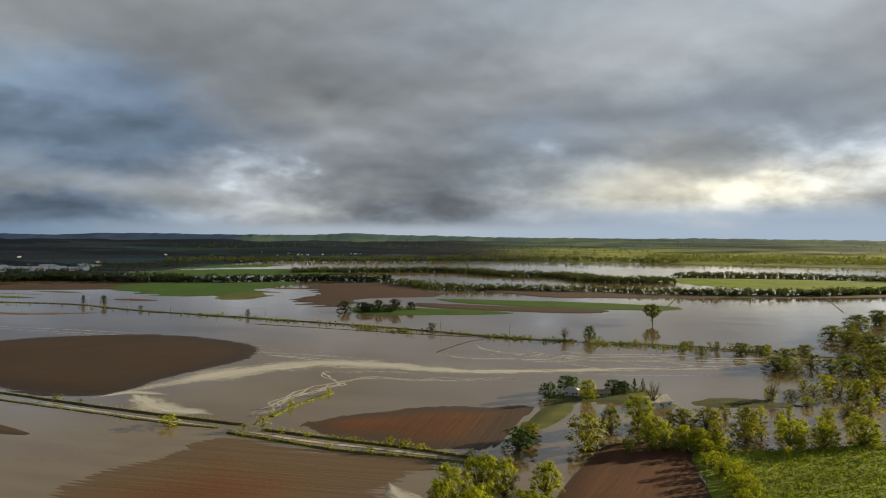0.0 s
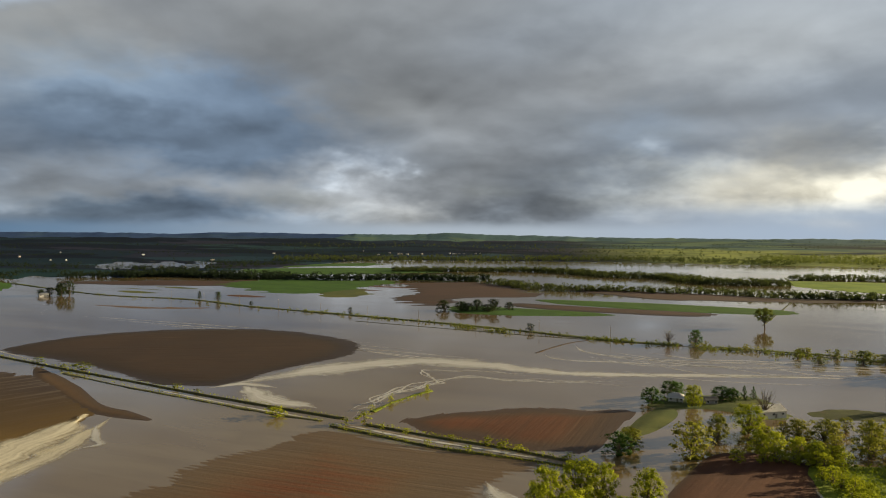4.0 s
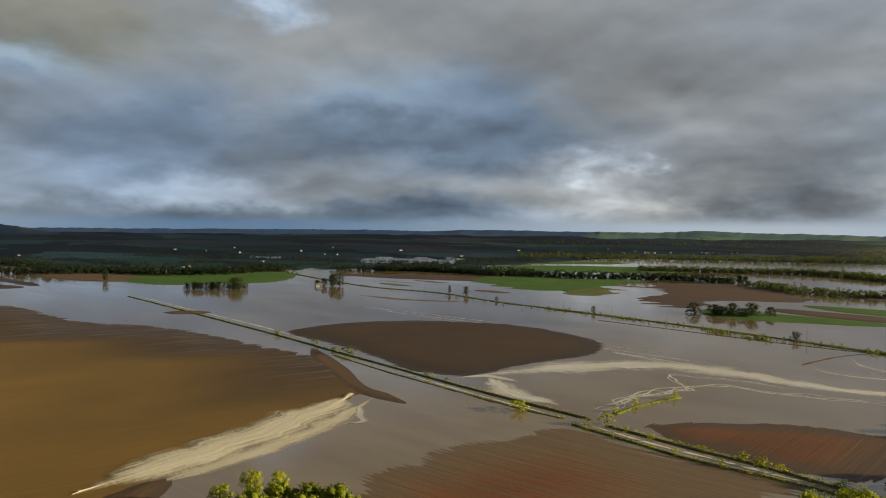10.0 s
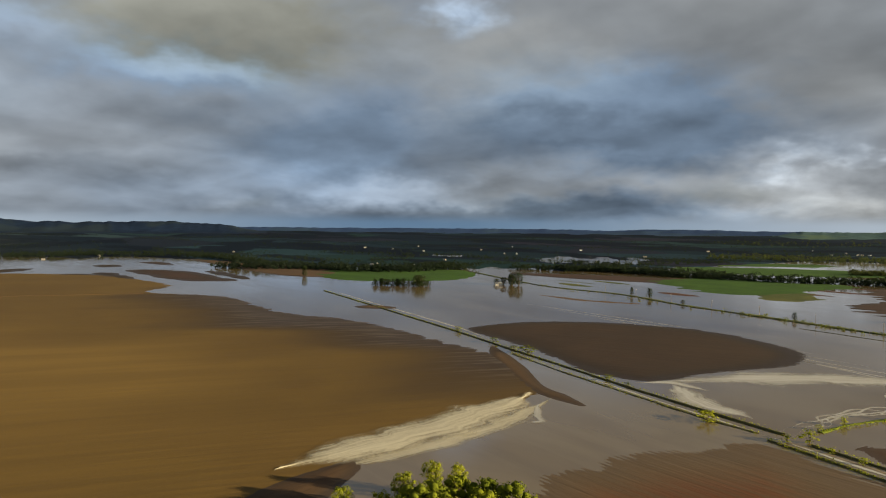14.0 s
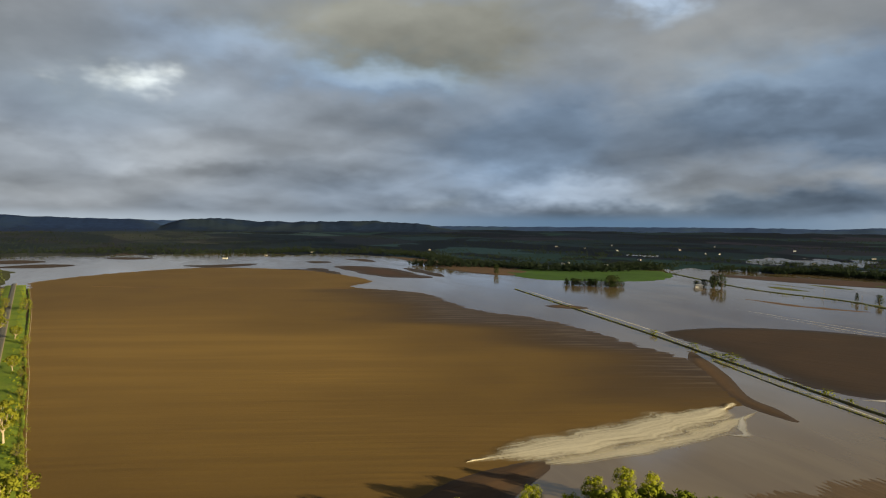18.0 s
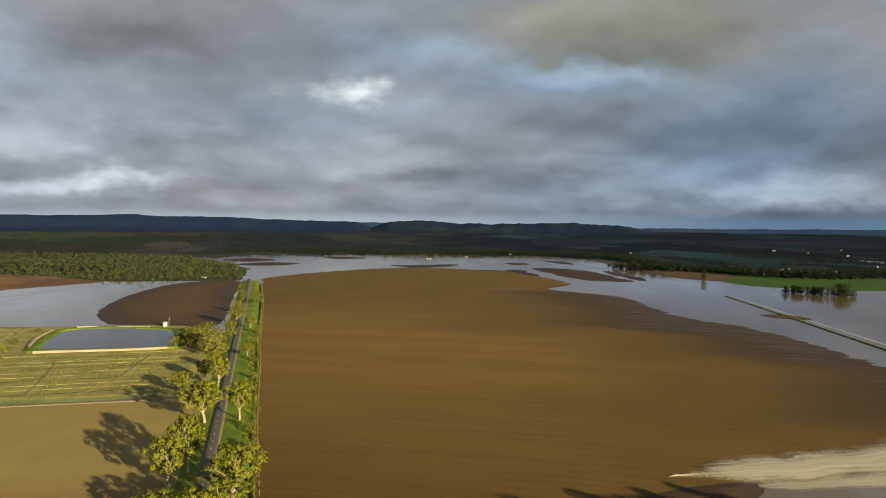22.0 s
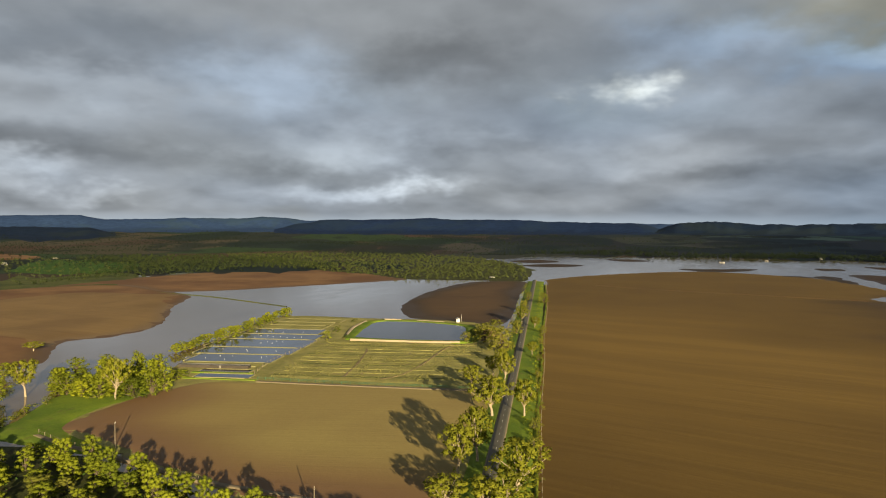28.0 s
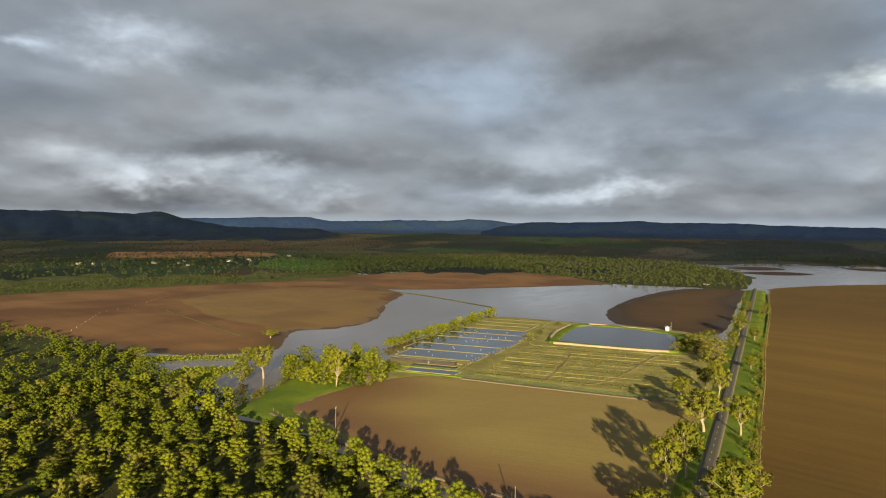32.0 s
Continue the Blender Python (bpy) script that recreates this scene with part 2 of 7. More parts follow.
def soil(name, dry, dark, wet, turn, pitch=3.2, streak=0.0, lines=1.0, drowned=0.0):
    """Ploughed earth: furrows along the angle turn (degrees from +x), darker where it is still wet; a negative wet
    value paints a sunlit patch.
    """
    def build(n):
        at = place(n)
        lined = n.mapped(n.mapped(at, (1, 1, 1), -radians(turn)), (0.010, 1.0 / pitch, 0.1))
        furrow = n.noise(lined, 1.0, 2.0, 0.6)
        broad = n.noise(n.mapped(n.mapped(at, (1, 1, 1), -radians(turn)), (0.004, 0.035, 0.1)), 1.0, 5.0, 0.65)
        patch = n.noise(at, 0.010, 4.0, 0.55, 0.4)
        grain = n.noise(at, 0.6, 4.0, 0.7)
        col = n.mix(n.range(patch, 0.36, 0.66), dry, dark)
        col = n.mix(n.range(broad, 0.38, 0.64, 0.0, 0.3 * lines), col, dark)
        col = n.mix(n.math("MULTIPLY", n.range(furrow, 0.42, 0.68), 0.36 * lines), col, n.mix(0.65, col, n.mix(1.0, col, (0.66, 0.62, 0.60, 1), "MULTIPLY")))
        col = n.mix(n.range(grain, 0.3, 0.8, 0.0, 0.28), col, n.mix(1.0, col, (0.62, 0.60, 0.58, 1), "MULTIPLY"))
        damp = n.add("ShaderNodeAttribute", attribute_name="wet").outputs["Fac"]
        # lighter tone of the sunlit patch, put into the colour
        col = n.mix(n.math("MULTIPLY", n.range(damp, 0.0, -0.9), n.range(broad, 0.30, 0.62, 1.0, 0.55)), col, tuple(1.45 * c for c in dry[:3]) + (1,))
        damp = n.math("ADD", damp, n.math("MULTIPLY", n.math("SUBTRACT", patch, 0.5), 0.22), True)
        col = n.mix(n.range(damp, 0.12, 0.95), col, wet)
        if streak:
            # water and silt lie between the ridges
            lie = n.noise(n.mapped(n.mapped(at, (1, 1, 1), -radians(turn)), (0.022, 1.0 / (1.6 * pitch), 0.1)), 1.0, 3.0, 0.65)
            col = n.mix(n.math("MULTIPLY", n.range(lie, 0.44, 0.60), streak), col, n.mix(1.0, wet, (0.80, 0.82, 0.85, 1), "MULTIPLY"))
            col = n.mix(n.math("MULTIPLY", n.range(lie, 0.36, 0.28), streak * 0.5), col, (0.150, 0.098, 0.060, 1))
        if drowned:
            # thin sheets of water between the outermost ridges
            lie = n.noise(n.mapped(n.mapped(at, (1, 1, 1), -radians(turn)), (0.012, 1.0 / (1.3 * pitch), 0.1)), 1.0, 3.0, 0.65)
            col = n.mix(n.math("MULTIPLY", n.math("MULTIPLY", n.range(lie, 0.50, 0.60), n.range(damp, 0.55, 0.95)), drowned), col, (0.160, 0.125, 0.095, 1))
        rough = n.range(damp, 0.55, 1.0, 0.92, 0.62)
        tall = n.math("ADD", n.math("MULTIPLY", furrow, 0.7 * lines), n.math("MULTIPLY", grain, 0.3))
        return surface(n, col, rough, tall, 0.55, 0.5, 0.22)
    return material(name, build)


def grassy(name, light, deep, bare, scale=0.05, bare_amount=0.25):
    def build(n):
        at = place(n)
        patch = n.noise(at, scale, 5.0, 0.6, 0.3)
        blades = n.noise(at, 0.9, 5.0, 0.7)
        dry = n.noise(at, scale * 2.7, 4.0, 0.6, 0.8)
        col = n.mix(n.range(patch, 0.35, 0.65), deep, light)
        col = n.mix(n.range(blades, 0.35, 0.75, 0.0, 0.6), col, n.mix(1.0, col, (0.5, 0.55, 0.5, 1), "MULTIPLY"))
        col = n.mix(n.range(dry, 0.56, 0.72, 0.0, bare_amount * 2), col, bare)
        return surface(n, col, 0.9, blades, 0.45, 0.5, 0.15)
    return material(name, build)


def leaves(name, light, deep, see=0.24):
    def build(n):
        at = place(n)
        pick = n.add("ShaderNodeObjectInfo").outputs["Random"]
        island = n.add("ShaderNodeNewGeometry").outputs["Random Per Island"]
        col = n.mix(n.math("ADD", n.math("MULTIPLY", pick, 0.80), n.math("MULTIPLY", island, 0.20)), deep, light)
        node = n.add("ShaderNodeBsdfPrincipled", Roughness=0.85)
        n.feed(node.inputs["Base Color"], col)
        node.inputs["Specular IOR Level"].default_value = 0.04
        thin = n.add("ShaderNodeBsdfTranslucent")
        n.feed(thin.inputs[0], n.mix(1.0, col, (1.0, 1.05, 0.55, 1), "MULTIPLY"))
        both = n.add("ShaderNodeMixShader", Fac=see)
        n.tree.links.new(node.outputs[0], both.inputs[1])
        n.tree.links.new(thin.outputs[0], both.inputs[2])
        return both.outputs[0]
    return material(name, build)


def plain(name, colour, rough=0.7, grain=3.0, vary=0.35, metal=0.0, bump=0.2):
    def build(n):
        at = place(n)
        a = n.noise(at, grain, 5.0, 0.6)
        b = n.noise(at, grain * 0.13, 3.0)
        dirty = tuple(c * 0.55 for c in colour)
        col = n.mix(n.range(a, 0.35, 0.75, 0.0, vary), (*colour, 1), (*dirty, 1))
        col = n.mix(n.range(b, 0.4, 0.7, 0.0, vary), col, (*dirty, 1))
        return surface(n, col, rough, a, bump, 0.05, 0.3, metal)
    return material(name, build)


def muddy_water(n, mud=(0.148, 0.103, 0.045, 1), pale=(0.186, 0.140, 0.071, 1), ripple=0.028, ior=1.52):
    at = place(n)
    stream = n.mapped(n.mapped(at, (1, 1, 1), radians(-165)), (0.25, 1, 1))
    drift = n.noise(stream, 0.012, 5.0, 0.55, 1.2)
    silt = n.noise(stream, 0.05, 4.0, 0.6, 0.8)
    waves = n.noise(n.mapped(stream, (1.6, 1, 1)), 0.55, 5.0, 0.65)
    swell = n.noise(stream, 0.035, 4.0, 0.6, 1.5)
    col = n.mix(n.range(drift, 0.36, 0.66), mud, pale)
    col = n.mix(n.range(silt, 0.42, 0.66, 0.0, 0.4), col, tuple(0.82 * c for c in mud[:3]) + (1,))
    lane = n.noise(n.mapped(stream, (0.35, 1, 1)), 0.11, 4.0, 0.6, 0.6)
    col = n.mix(n.range(lane, 0.52, 0.70, 0.0, 0.35), col, pale)
    rough = n.range(n.math("ADD", n.math("MULTIPLY", swell, 0.6), n.math("MULTIPLY", drift, 0.4)), 0.36, 0.64, 0.03, 0.12)
    node = n.add("ShaderNodeBsdfPrincipled")
    n.feed(node.inputs["Base Color"], col)
    n.feed(node.inputs["Roughness"], rough)
    node.inputs["IOR"].default_value = ior
    b = n.add("ShaderNodeBump", Height=waves, Strength=ripple, Distance=0.25)
    n.tree.links.new(b.outputs[0], node.inputs["Normal"])
    return node.outputs[0]


def foam_look(n, dense=False, tint=(1, 1, 1, 1)):
    """Pale froth on the current, torn into lace towards its borders; dense froth lies like a skin."""
    at = place(n)
    inner = n.add("ShaderNodeAttribute", attribute_name="inner").outputs["Fac"]
    flow = n.add("ShaderNodeAttribute", attribute_name="flow").outputs["Vector"]
    streak = n.noise(n.mapped(flow, (0.022, 0.55 if dense else 0.45, 1)), 1.0, 5.0, 0.62, 0.5)
    cloudy = n.noise(at, 0.09, 5.0, 0.62, 0.6)
    fine = n.noise(at, 0.7, 4.0, 0.7)
    if dense:
        body = n.math("ADD", n.math("MULTIPLY", streak, 0.40), n.math("ADD", n.math("MULTIPLY", cloudy, 0.42), n.math("MULTIPLY", fine, 0.18)))
        alpha = n.range(n.math("ADD", body, n.math("MULTIPLY", inner, 0.62)), 0.54, 1.0)
        most = 0.92
    else:
        body = n.math("ADD", n.math("MULTIPLY", cloudy, 0.55), n.math("ADD", n.math("MULTIPLY", streak, 0.25), n.math("MULTIPLY", fine, 0.20)))
        alpha = n.range(n.math("ADD", body, n.math("MULTIPLY", inner, 0.38)), 0.50, 0.80)
        most = 0.80
    col = n.mix(n.range(streak, 0.34, 0.66), (0.40, 0.385, 0.355, 1), (0.57, 0.565, 0.55, 1))
    col = n.mix(n.range(fine, 0.35, 0.75, 0.0, 0.4), col, (0.68, 0.68, 0.67, 1))
    col = n.mix(1.0, col, tint, "MULTIPLY")
    froth = surface(n, col, 0.55, fine, 0.25, 0.15)
    clear = n.add("ShaderNodeBsdfTransparent")
    both = n.add("ShaderNodeMixShader", Fac=n.math("MULTIPLY", n.math("MULTIPLY", alpha, most), n.range(inner, 0.0, 0.22)))
    n.tree.links.new(clear.outputs[0], both.inputs[1])
    n.tree.links.new(froth, both.inputs[2])
    return both.outputs[0]


def farmland(n):
    """Distant paddocks: a patchwork of dark greens, stubble and ploughed ground between woods, sunlit pasture to the
    east; cloud shade, blue haze and sunlight are put into the colours.
    """
    at = place(n)
    bend = n.add("ShaderNodeVectorMath", operation="ADD")
    n.feed(bend.inputs[0], n.mapped(at, (0.0016, 0.0026, 0.0), 0.5))
    n.feed(bend.inputs[1], n.mapped(n.add("ShaderNodeTexNoise", Vector=at, Scale=0.003).outputs["Color"], (0.4, 0.4, 0)))
    cell = n.add("ShaderNodeTexVoronoi", Vector=bend.outputs[0], Scale=1.0, Randomness=0.85).outputs["Color"]
    pick = n.add("ShaderNodeSeparateColor", Color=cell).outputs[0]
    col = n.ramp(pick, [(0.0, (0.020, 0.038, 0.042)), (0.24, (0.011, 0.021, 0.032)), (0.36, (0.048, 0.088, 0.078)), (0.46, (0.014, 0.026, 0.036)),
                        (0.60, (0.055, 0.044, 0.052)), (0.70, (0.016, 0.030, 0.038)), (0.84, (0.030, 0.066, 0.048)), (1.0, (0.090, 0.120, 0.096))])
    axes = n.add("ShaderNodeSeparateXYZ", Vector=at).outputs
    scrub = n.noise(at, 0.020, 5.0, 0.65)
    col = n.mix(n.range(scrub, 0.60, 0.70, 0.0, 0.75), col, (0.010, 0.016, 0.016, 1))
    # long woods, their blue-dark tone put in for haze and cloud shade
    woods = n.noise(n.mapped(at, (0.5, 1.0, 1.0), 0.35), 0.0028, 6.0, 0.62, 0.6)
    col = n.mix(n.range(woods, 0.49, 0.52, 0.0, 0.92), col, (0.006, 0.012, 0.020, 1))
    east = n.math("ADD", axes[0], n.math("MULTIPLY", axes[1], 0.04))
    # painted sunlight: brighter yellow-green over the eastern pastures
    sunlit_east = n.math("MULTIPLY", n.range(east, 150.0, 750.0), n.range(n.noise(n.mapped(at, (0.5, 1.0, 1.0)), 0.0022, 4.0, 0.6), 0.30, 0.50))
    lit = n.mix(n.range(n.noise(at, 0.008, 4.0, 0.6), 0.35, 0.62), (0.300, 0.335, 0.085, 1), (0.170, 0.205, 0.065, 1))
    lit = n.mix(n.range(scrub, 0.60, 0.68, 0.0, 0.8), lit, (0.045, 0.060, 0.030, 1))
    # rising ground behind the pastures, tinted blue-green by distance for haze and cloud shade
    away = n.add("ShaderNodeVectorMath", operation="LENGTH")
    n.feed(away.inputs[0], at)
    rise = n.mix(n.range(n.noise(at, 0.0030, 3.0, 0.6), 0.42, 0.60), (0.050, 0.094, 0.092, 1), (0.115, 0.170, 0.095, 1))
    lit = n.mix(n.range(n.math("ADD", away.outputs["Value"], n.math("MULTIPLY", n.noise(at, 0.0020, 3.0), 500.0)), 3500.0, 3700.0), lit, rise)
    # cloud shade and blue haze of the plain, multiplied into its colours
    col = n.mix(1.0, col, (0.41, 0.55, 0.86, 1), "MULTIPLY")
    # olive pasture and bare paddocks between shelter belts to the west and south-west
    far = n.ramp(pick, [(0.0, (0.046, 0.052, 0.040)), (0.22, (0.026, 0.034, 0.034)), (0.36, (0.042, 0.070, 0.034)), (0.50, (0.022, 0.030, 0.033)),
                        (0.62, (0.092, 0.060, 0.046)), (0.74, (0.032, 0.040, 0.036)), (0.86, (0.066, 0.064, 0.044)), (1.0, (0.094, 0.080, 0.060))])
    far = n.mix(n.range(woods, 0.52, 0.56, 0.0, 0.75), far, (0.017, 0.028, 0.026, 1))
    far = n.mix(n.range(scrub, 0.58, 0.68, 0.0, 0.6), far, (0.020, 0.030, 0.022, 1))
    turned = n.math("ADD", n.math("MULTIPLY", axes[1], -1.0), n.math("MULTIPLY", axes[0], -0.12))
    # blue haze multiplied into the western paddocks
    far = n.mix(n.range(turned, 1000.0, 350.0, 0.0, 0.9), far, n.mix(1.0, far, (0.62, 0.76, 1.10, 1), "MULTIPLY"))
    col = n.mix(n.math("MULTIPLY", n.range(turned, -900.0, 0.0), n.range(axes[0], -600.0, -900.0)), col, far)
    col = n.mix(n.math("MULTIPLY", sunlit_east, 0.92), col, lit)
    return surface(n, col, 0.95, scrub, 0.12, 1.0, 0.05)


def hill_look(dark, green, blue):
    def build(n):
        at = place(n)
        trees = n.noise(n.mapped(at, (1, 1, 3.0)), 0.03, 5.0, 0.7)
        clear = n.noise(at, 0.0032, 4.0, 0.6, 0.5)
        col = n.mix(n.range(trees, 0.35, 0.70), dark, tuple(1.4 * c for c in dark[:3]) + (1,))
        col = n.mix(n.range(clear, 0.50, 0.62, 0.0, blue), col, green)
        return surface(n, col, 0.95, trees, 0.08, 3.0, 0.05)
    return build


def asphalt_look(n):
    at = place(n)
    grit = n.noise(at, 6.0, 4.0, 0.7)
    wear = n.noise(n.mapped(at, (0.03, 0.6, 1), radians(2)), 1.0, 4.0)
    col = n.mix(n.range(grit, 0.3, 0.8), (0.090, 0.088, 0.072, 1), (0.140, 0.134, 0.110, 1))
    col = n.mix(n.range(wear, 0.42, 0.68, 0.0, 0.6), col, (0.13, 0.115, 0.095, 1))
    return surface(n, col, 0.75, grit, 0.2, 0.02)


GOLD_SOIL = soil("golden_brown_soil", (0.152, 0.093, 0.022, 1), (0.130, 0.078, 0.019, 1), (0.046, 0.029, 0.017, 1), 62, 4.2, 0.0, 0.85, 0.6)
DARK_SOIL = soil("dark_brown_soil", (0.058, 0.034, 0.021, 1), (0.042, 0.025, 0.017, 1), (0.036, 0.025, 0.019, 1), 15, 3.2, 0.3)
RED_SOIL = soil("red_brown_soil", (0.150, 0.052, 0.020, 1), (0.092, 0.036, 0.017, 1), (0.068, 0.043, 0.027, 1), 75, 2.2, 0.22)
AWASH_SOIL = soil("flooded_red_soil", (0.180, 0.058, 0.021, 1), (0.128, 0.050, 0.024, 1), (0.128, 0.088, 0.052, 1), -12, 2.4, 0.5)
RED_SOIL_NEAR = soil("dark_red_soil", (0.105, 0.042, 0.022, 1), (0.072, 0.030, 0.018, 1), (0.060, 0.036, 0.024, 1), 62)
MAROON_SOIL = soil("dark_maroon_soil", (0.068, 0.034, 0.024, 1), (0.050, 0.026, 0.020, 1), (0.042, 0.028, 0.022, 1), 20)
BROWN_SOIL = soil("mid_brown_soil", (0.118, 0.070, 0.034, 1), (0.090, 0.052, 0.027, 1), (0.062, 0.042, 0.028, 1), 100)
TAN_SOIL = soil("tan_soil", (0.378, 0.292, 0.104, 1), (0.330, 0.248, 0.092, 1), (0.225, 0.130, 0.064, 1), 92, 2.6, 0.0, 0.55)
LOAM_SOIL = soil("olive_brown_soil", (0.275, 0.178, 0.074, 1), (0.205, 0.128, 0.056, 1), (0.215, 0.145, 0.075, 1), 70)
RUST_SOIL = soil("rust_soil", (0.265, 0.148, 0.066, 1), (0.150, 0.074, 0.036, 1), (0.130, 0.080, 0.045, 1), 70)
GRASS = grassy("bright_grass", (0.200, 0.272, 0.028, 1), (0.125, 0.198, 0.022, 1), (0.15, 0.12, 0.05, 1))
CROP = grassy("green_crop", (0.056, 0.126, 0.014, 1), (0.040, 0.094, 0.013, 1), (0.075, 0.10, 0.03, 1), 0.02, 0.1)
SCRUB_GRASS = grassy("rank_green_scrub", (0.235, 0.285, 0.026, 1), (0.115, 0.160, 0.018, 1), (0.070, 0.085, 0.02, 1), 0.09, 0.3)
DRY_GRASS = grassy("dry_paddock_grass", (0.400, 0.360, 0.125, 1), (0.270, 0.255, 0.085, 1), (0.30, 0.235, 0.13, 1), 0.06, 0.4)
OLIVE_GRASS = grassy("olive_pasture", (0.120, 0.130, 0.036, 1), (0.065, 0.085, 0.026, 1), (0.10, 0.075, 0.035, 1), 0.02, 0.3)
WOOD_FLOOR = grassy("wet_woodland_floor", (0.075, 0.085, 0.024, 1), (0.040, 0.045, 0.018, 1), (0.085, 0.060, 0.035, 1), 0.06, 0.4)
WATER = material("muddy_flood_water", muddy_water)
POND_WATER = material("dark_pond_water", lambda n: muddy_water(n, (0.045, 0.045, 0.044, 1), (0.062, 0.058, 0.054, 1), 0.03, 1.33))
# brighter copy of CROP, sunlight painted into its green
SUNLIT_CROP = grassy("sunlit_crop", (0.185, 0.265, 0.022, 1), (0.130, 0.200, 0.020, 1), (0.16, 0.18, 0.04, 1), 0.02, 0.1)
LEVEE_GRASS = grassy("brown_levee_grass", (0.130, 0.124, 0.044, 1), (0.078, 0.073, 0.034, 1), (0.105, 0.078, 0.050, 1), 0.08, 0.5)
FOAM = material("pale_froth", foam_look)
FOAM_CREAM = material("cream_froth", lambda n: foam_look(n, True, (1.06, 0.99, 0.80, 1)))
FOAM_SKIN = material("dense_pale_froth", lambda n: foam_look(n, True))
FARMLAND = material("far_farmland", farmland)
# distance haze and cloud shade are mixed into the hill colours as blue
NEAR_HILL = material("hazed_forest_hill", hill_look((0.011, 0.023, 0.064, 1), (0.018, 0.034, 0.066, 1), 0.6))
DARK_HILL = material("hazed_bush_hill", hill_look((0.009, 0.018, 0.042, 1), (0.020, 0.032, 0.044, 1), 0.7))
GREEN_HILL = material("hazed_green_downs", hill_look((0.056, 0.100, 0.108, 1), (0.105, 0.160, 0.105, 1), 0.8))
FAR_HILL = material("hazed_blue_range", hill_look((0.027, 0.052, 0.125, 1), (0.040, 0.072, 0.122, 1), 0.7))
ASPHALT = material("worn_asphalt", asphalt_look)
GRAVEL = plain("pale_gravel", (0.27, 0.215, 0.14), 0.9, 1.5, 0.4)
MUD_TRACK = plain("pale_wet_mud", (0.21, 0.165, 0.115), 0.7, 0.6, 0.5)
PAINT_WHITE = plain("white_paint", (0.74, 0.73, 0.70), 0.6, 2.0, 0.25)
ROOF_PALE = plain("pale_metal_roof", (0.82, 0.81, 0.79), 0.45, 1.2, 0.3)
ROOF_GREY = plain("weathered_iron_roof", (0.30, 0.29, 0.28), 0.5, 1.2, 0.4)
WALL_GREY = plain("grey_weatherboard", (0.32, 0.30, 0.27), 0.8, 1.5, 0.4)
DARK_BOARD = plain("dark_rusted_iron", (0.075, 0.062, 0.052), 0.7, 1.5, 0.4)
DARK_GLASS = plain("dark_window_glass", (0.03, 0.035, 0.04), 0.1, 2.0, 0.1)
BARK_PALE = plain("pale_gum_bark", (0.38, 0.31, 0.22), 0.8, 1.4, 0.55)
BARK_BROWN = plain("grey_brown_bark", (0.13, 0.10, 0.075), 0.9, 2.0, 0.5)
BARK_RED = plain("reddish_twigs", (0.26, 0.14, 0.10), 0.9, 2.0, 0.4)
POST_WOOD = plain("weathered_post_timber", (0.20, 0.165, 0.12), 0.9, 4.0, 0.5)
GREEN_PIPE = plain("green_painted_pipe", (0.06, 0.16, 0.09), 0.5, 3.0, 0.3)
POND_EARTH = plain("grassed_pond_wall_earth", (0.33, 0.305, 0.145), 0.9, 1.2, 0.5)
WORN_EARTH = plain("worn_path_earth", (0.25, 0.19, 0.10), 0.9, 1.0, 0.5)
SAND_BANK = plain("pale_earth_bank", (0.44, 0.36, 0.25), 0.95, 0.5, 0.4, 0.0, 0.5)
CONCRETE = plain("stained_concrete_wall", (0.31, 0.26, 0.17), 0.9, 0.8, 0.5)
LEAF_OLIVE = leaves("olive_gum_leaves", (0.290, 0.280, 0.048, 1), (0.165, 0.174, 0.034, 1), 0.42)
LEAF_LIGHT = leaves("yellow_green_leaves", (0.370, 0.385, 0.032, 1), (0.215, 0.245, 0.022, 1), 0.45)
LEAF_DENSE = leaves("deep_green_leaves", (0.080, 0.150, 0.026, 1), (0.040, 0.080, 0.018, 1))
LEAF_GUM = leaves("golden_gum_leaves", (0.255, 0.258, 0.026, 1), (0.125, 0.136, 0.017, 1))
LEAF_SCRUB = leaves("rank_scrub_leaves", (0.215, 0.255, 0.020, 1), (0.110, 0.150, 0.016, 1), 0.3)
# darker copy of LEAF_DENSE with shade put into its colour
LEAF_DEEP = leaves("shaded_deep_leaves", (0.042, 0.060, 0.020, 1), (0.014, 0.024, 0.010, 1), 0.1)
# far belts: cloud shade painted into LEAF_FAR, sunlight into LEAF_LIT
LEAF_FAR = leaves("shaded_far_foliage", (0.032, 0.045, 0.030, 1), (0.020, 0.031, 0.024, 1), 0.5)
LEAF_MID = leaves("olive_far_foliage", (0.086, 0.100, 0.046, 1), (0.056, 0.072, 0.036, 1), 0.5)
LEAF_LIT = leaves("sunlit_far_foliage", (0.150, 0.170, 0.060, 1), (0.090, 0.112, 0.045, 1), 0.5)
# LEAF_OLIVE again for farther trees, shade painted into the leaf colour
LEAF_SHADE = leaves("shaded_olive_leaves", (0.190, 0.205, 0.042, 1), (0.100, 0.122, 0.030, 1), 0.42)
LEAF_WOOD = leaves("riverside_leaves", (0.235, 0.260, 0.021, 1), (0.088, 0.114, 0.013, 1), 0.22)
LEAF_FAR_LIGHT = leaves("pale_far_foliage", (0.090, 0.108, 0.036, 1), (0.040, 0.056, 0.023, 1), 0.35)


# ---- mesh helpers ----
rng = np.random.default_rng(7)
LATTICE = rng.random((256, 256))


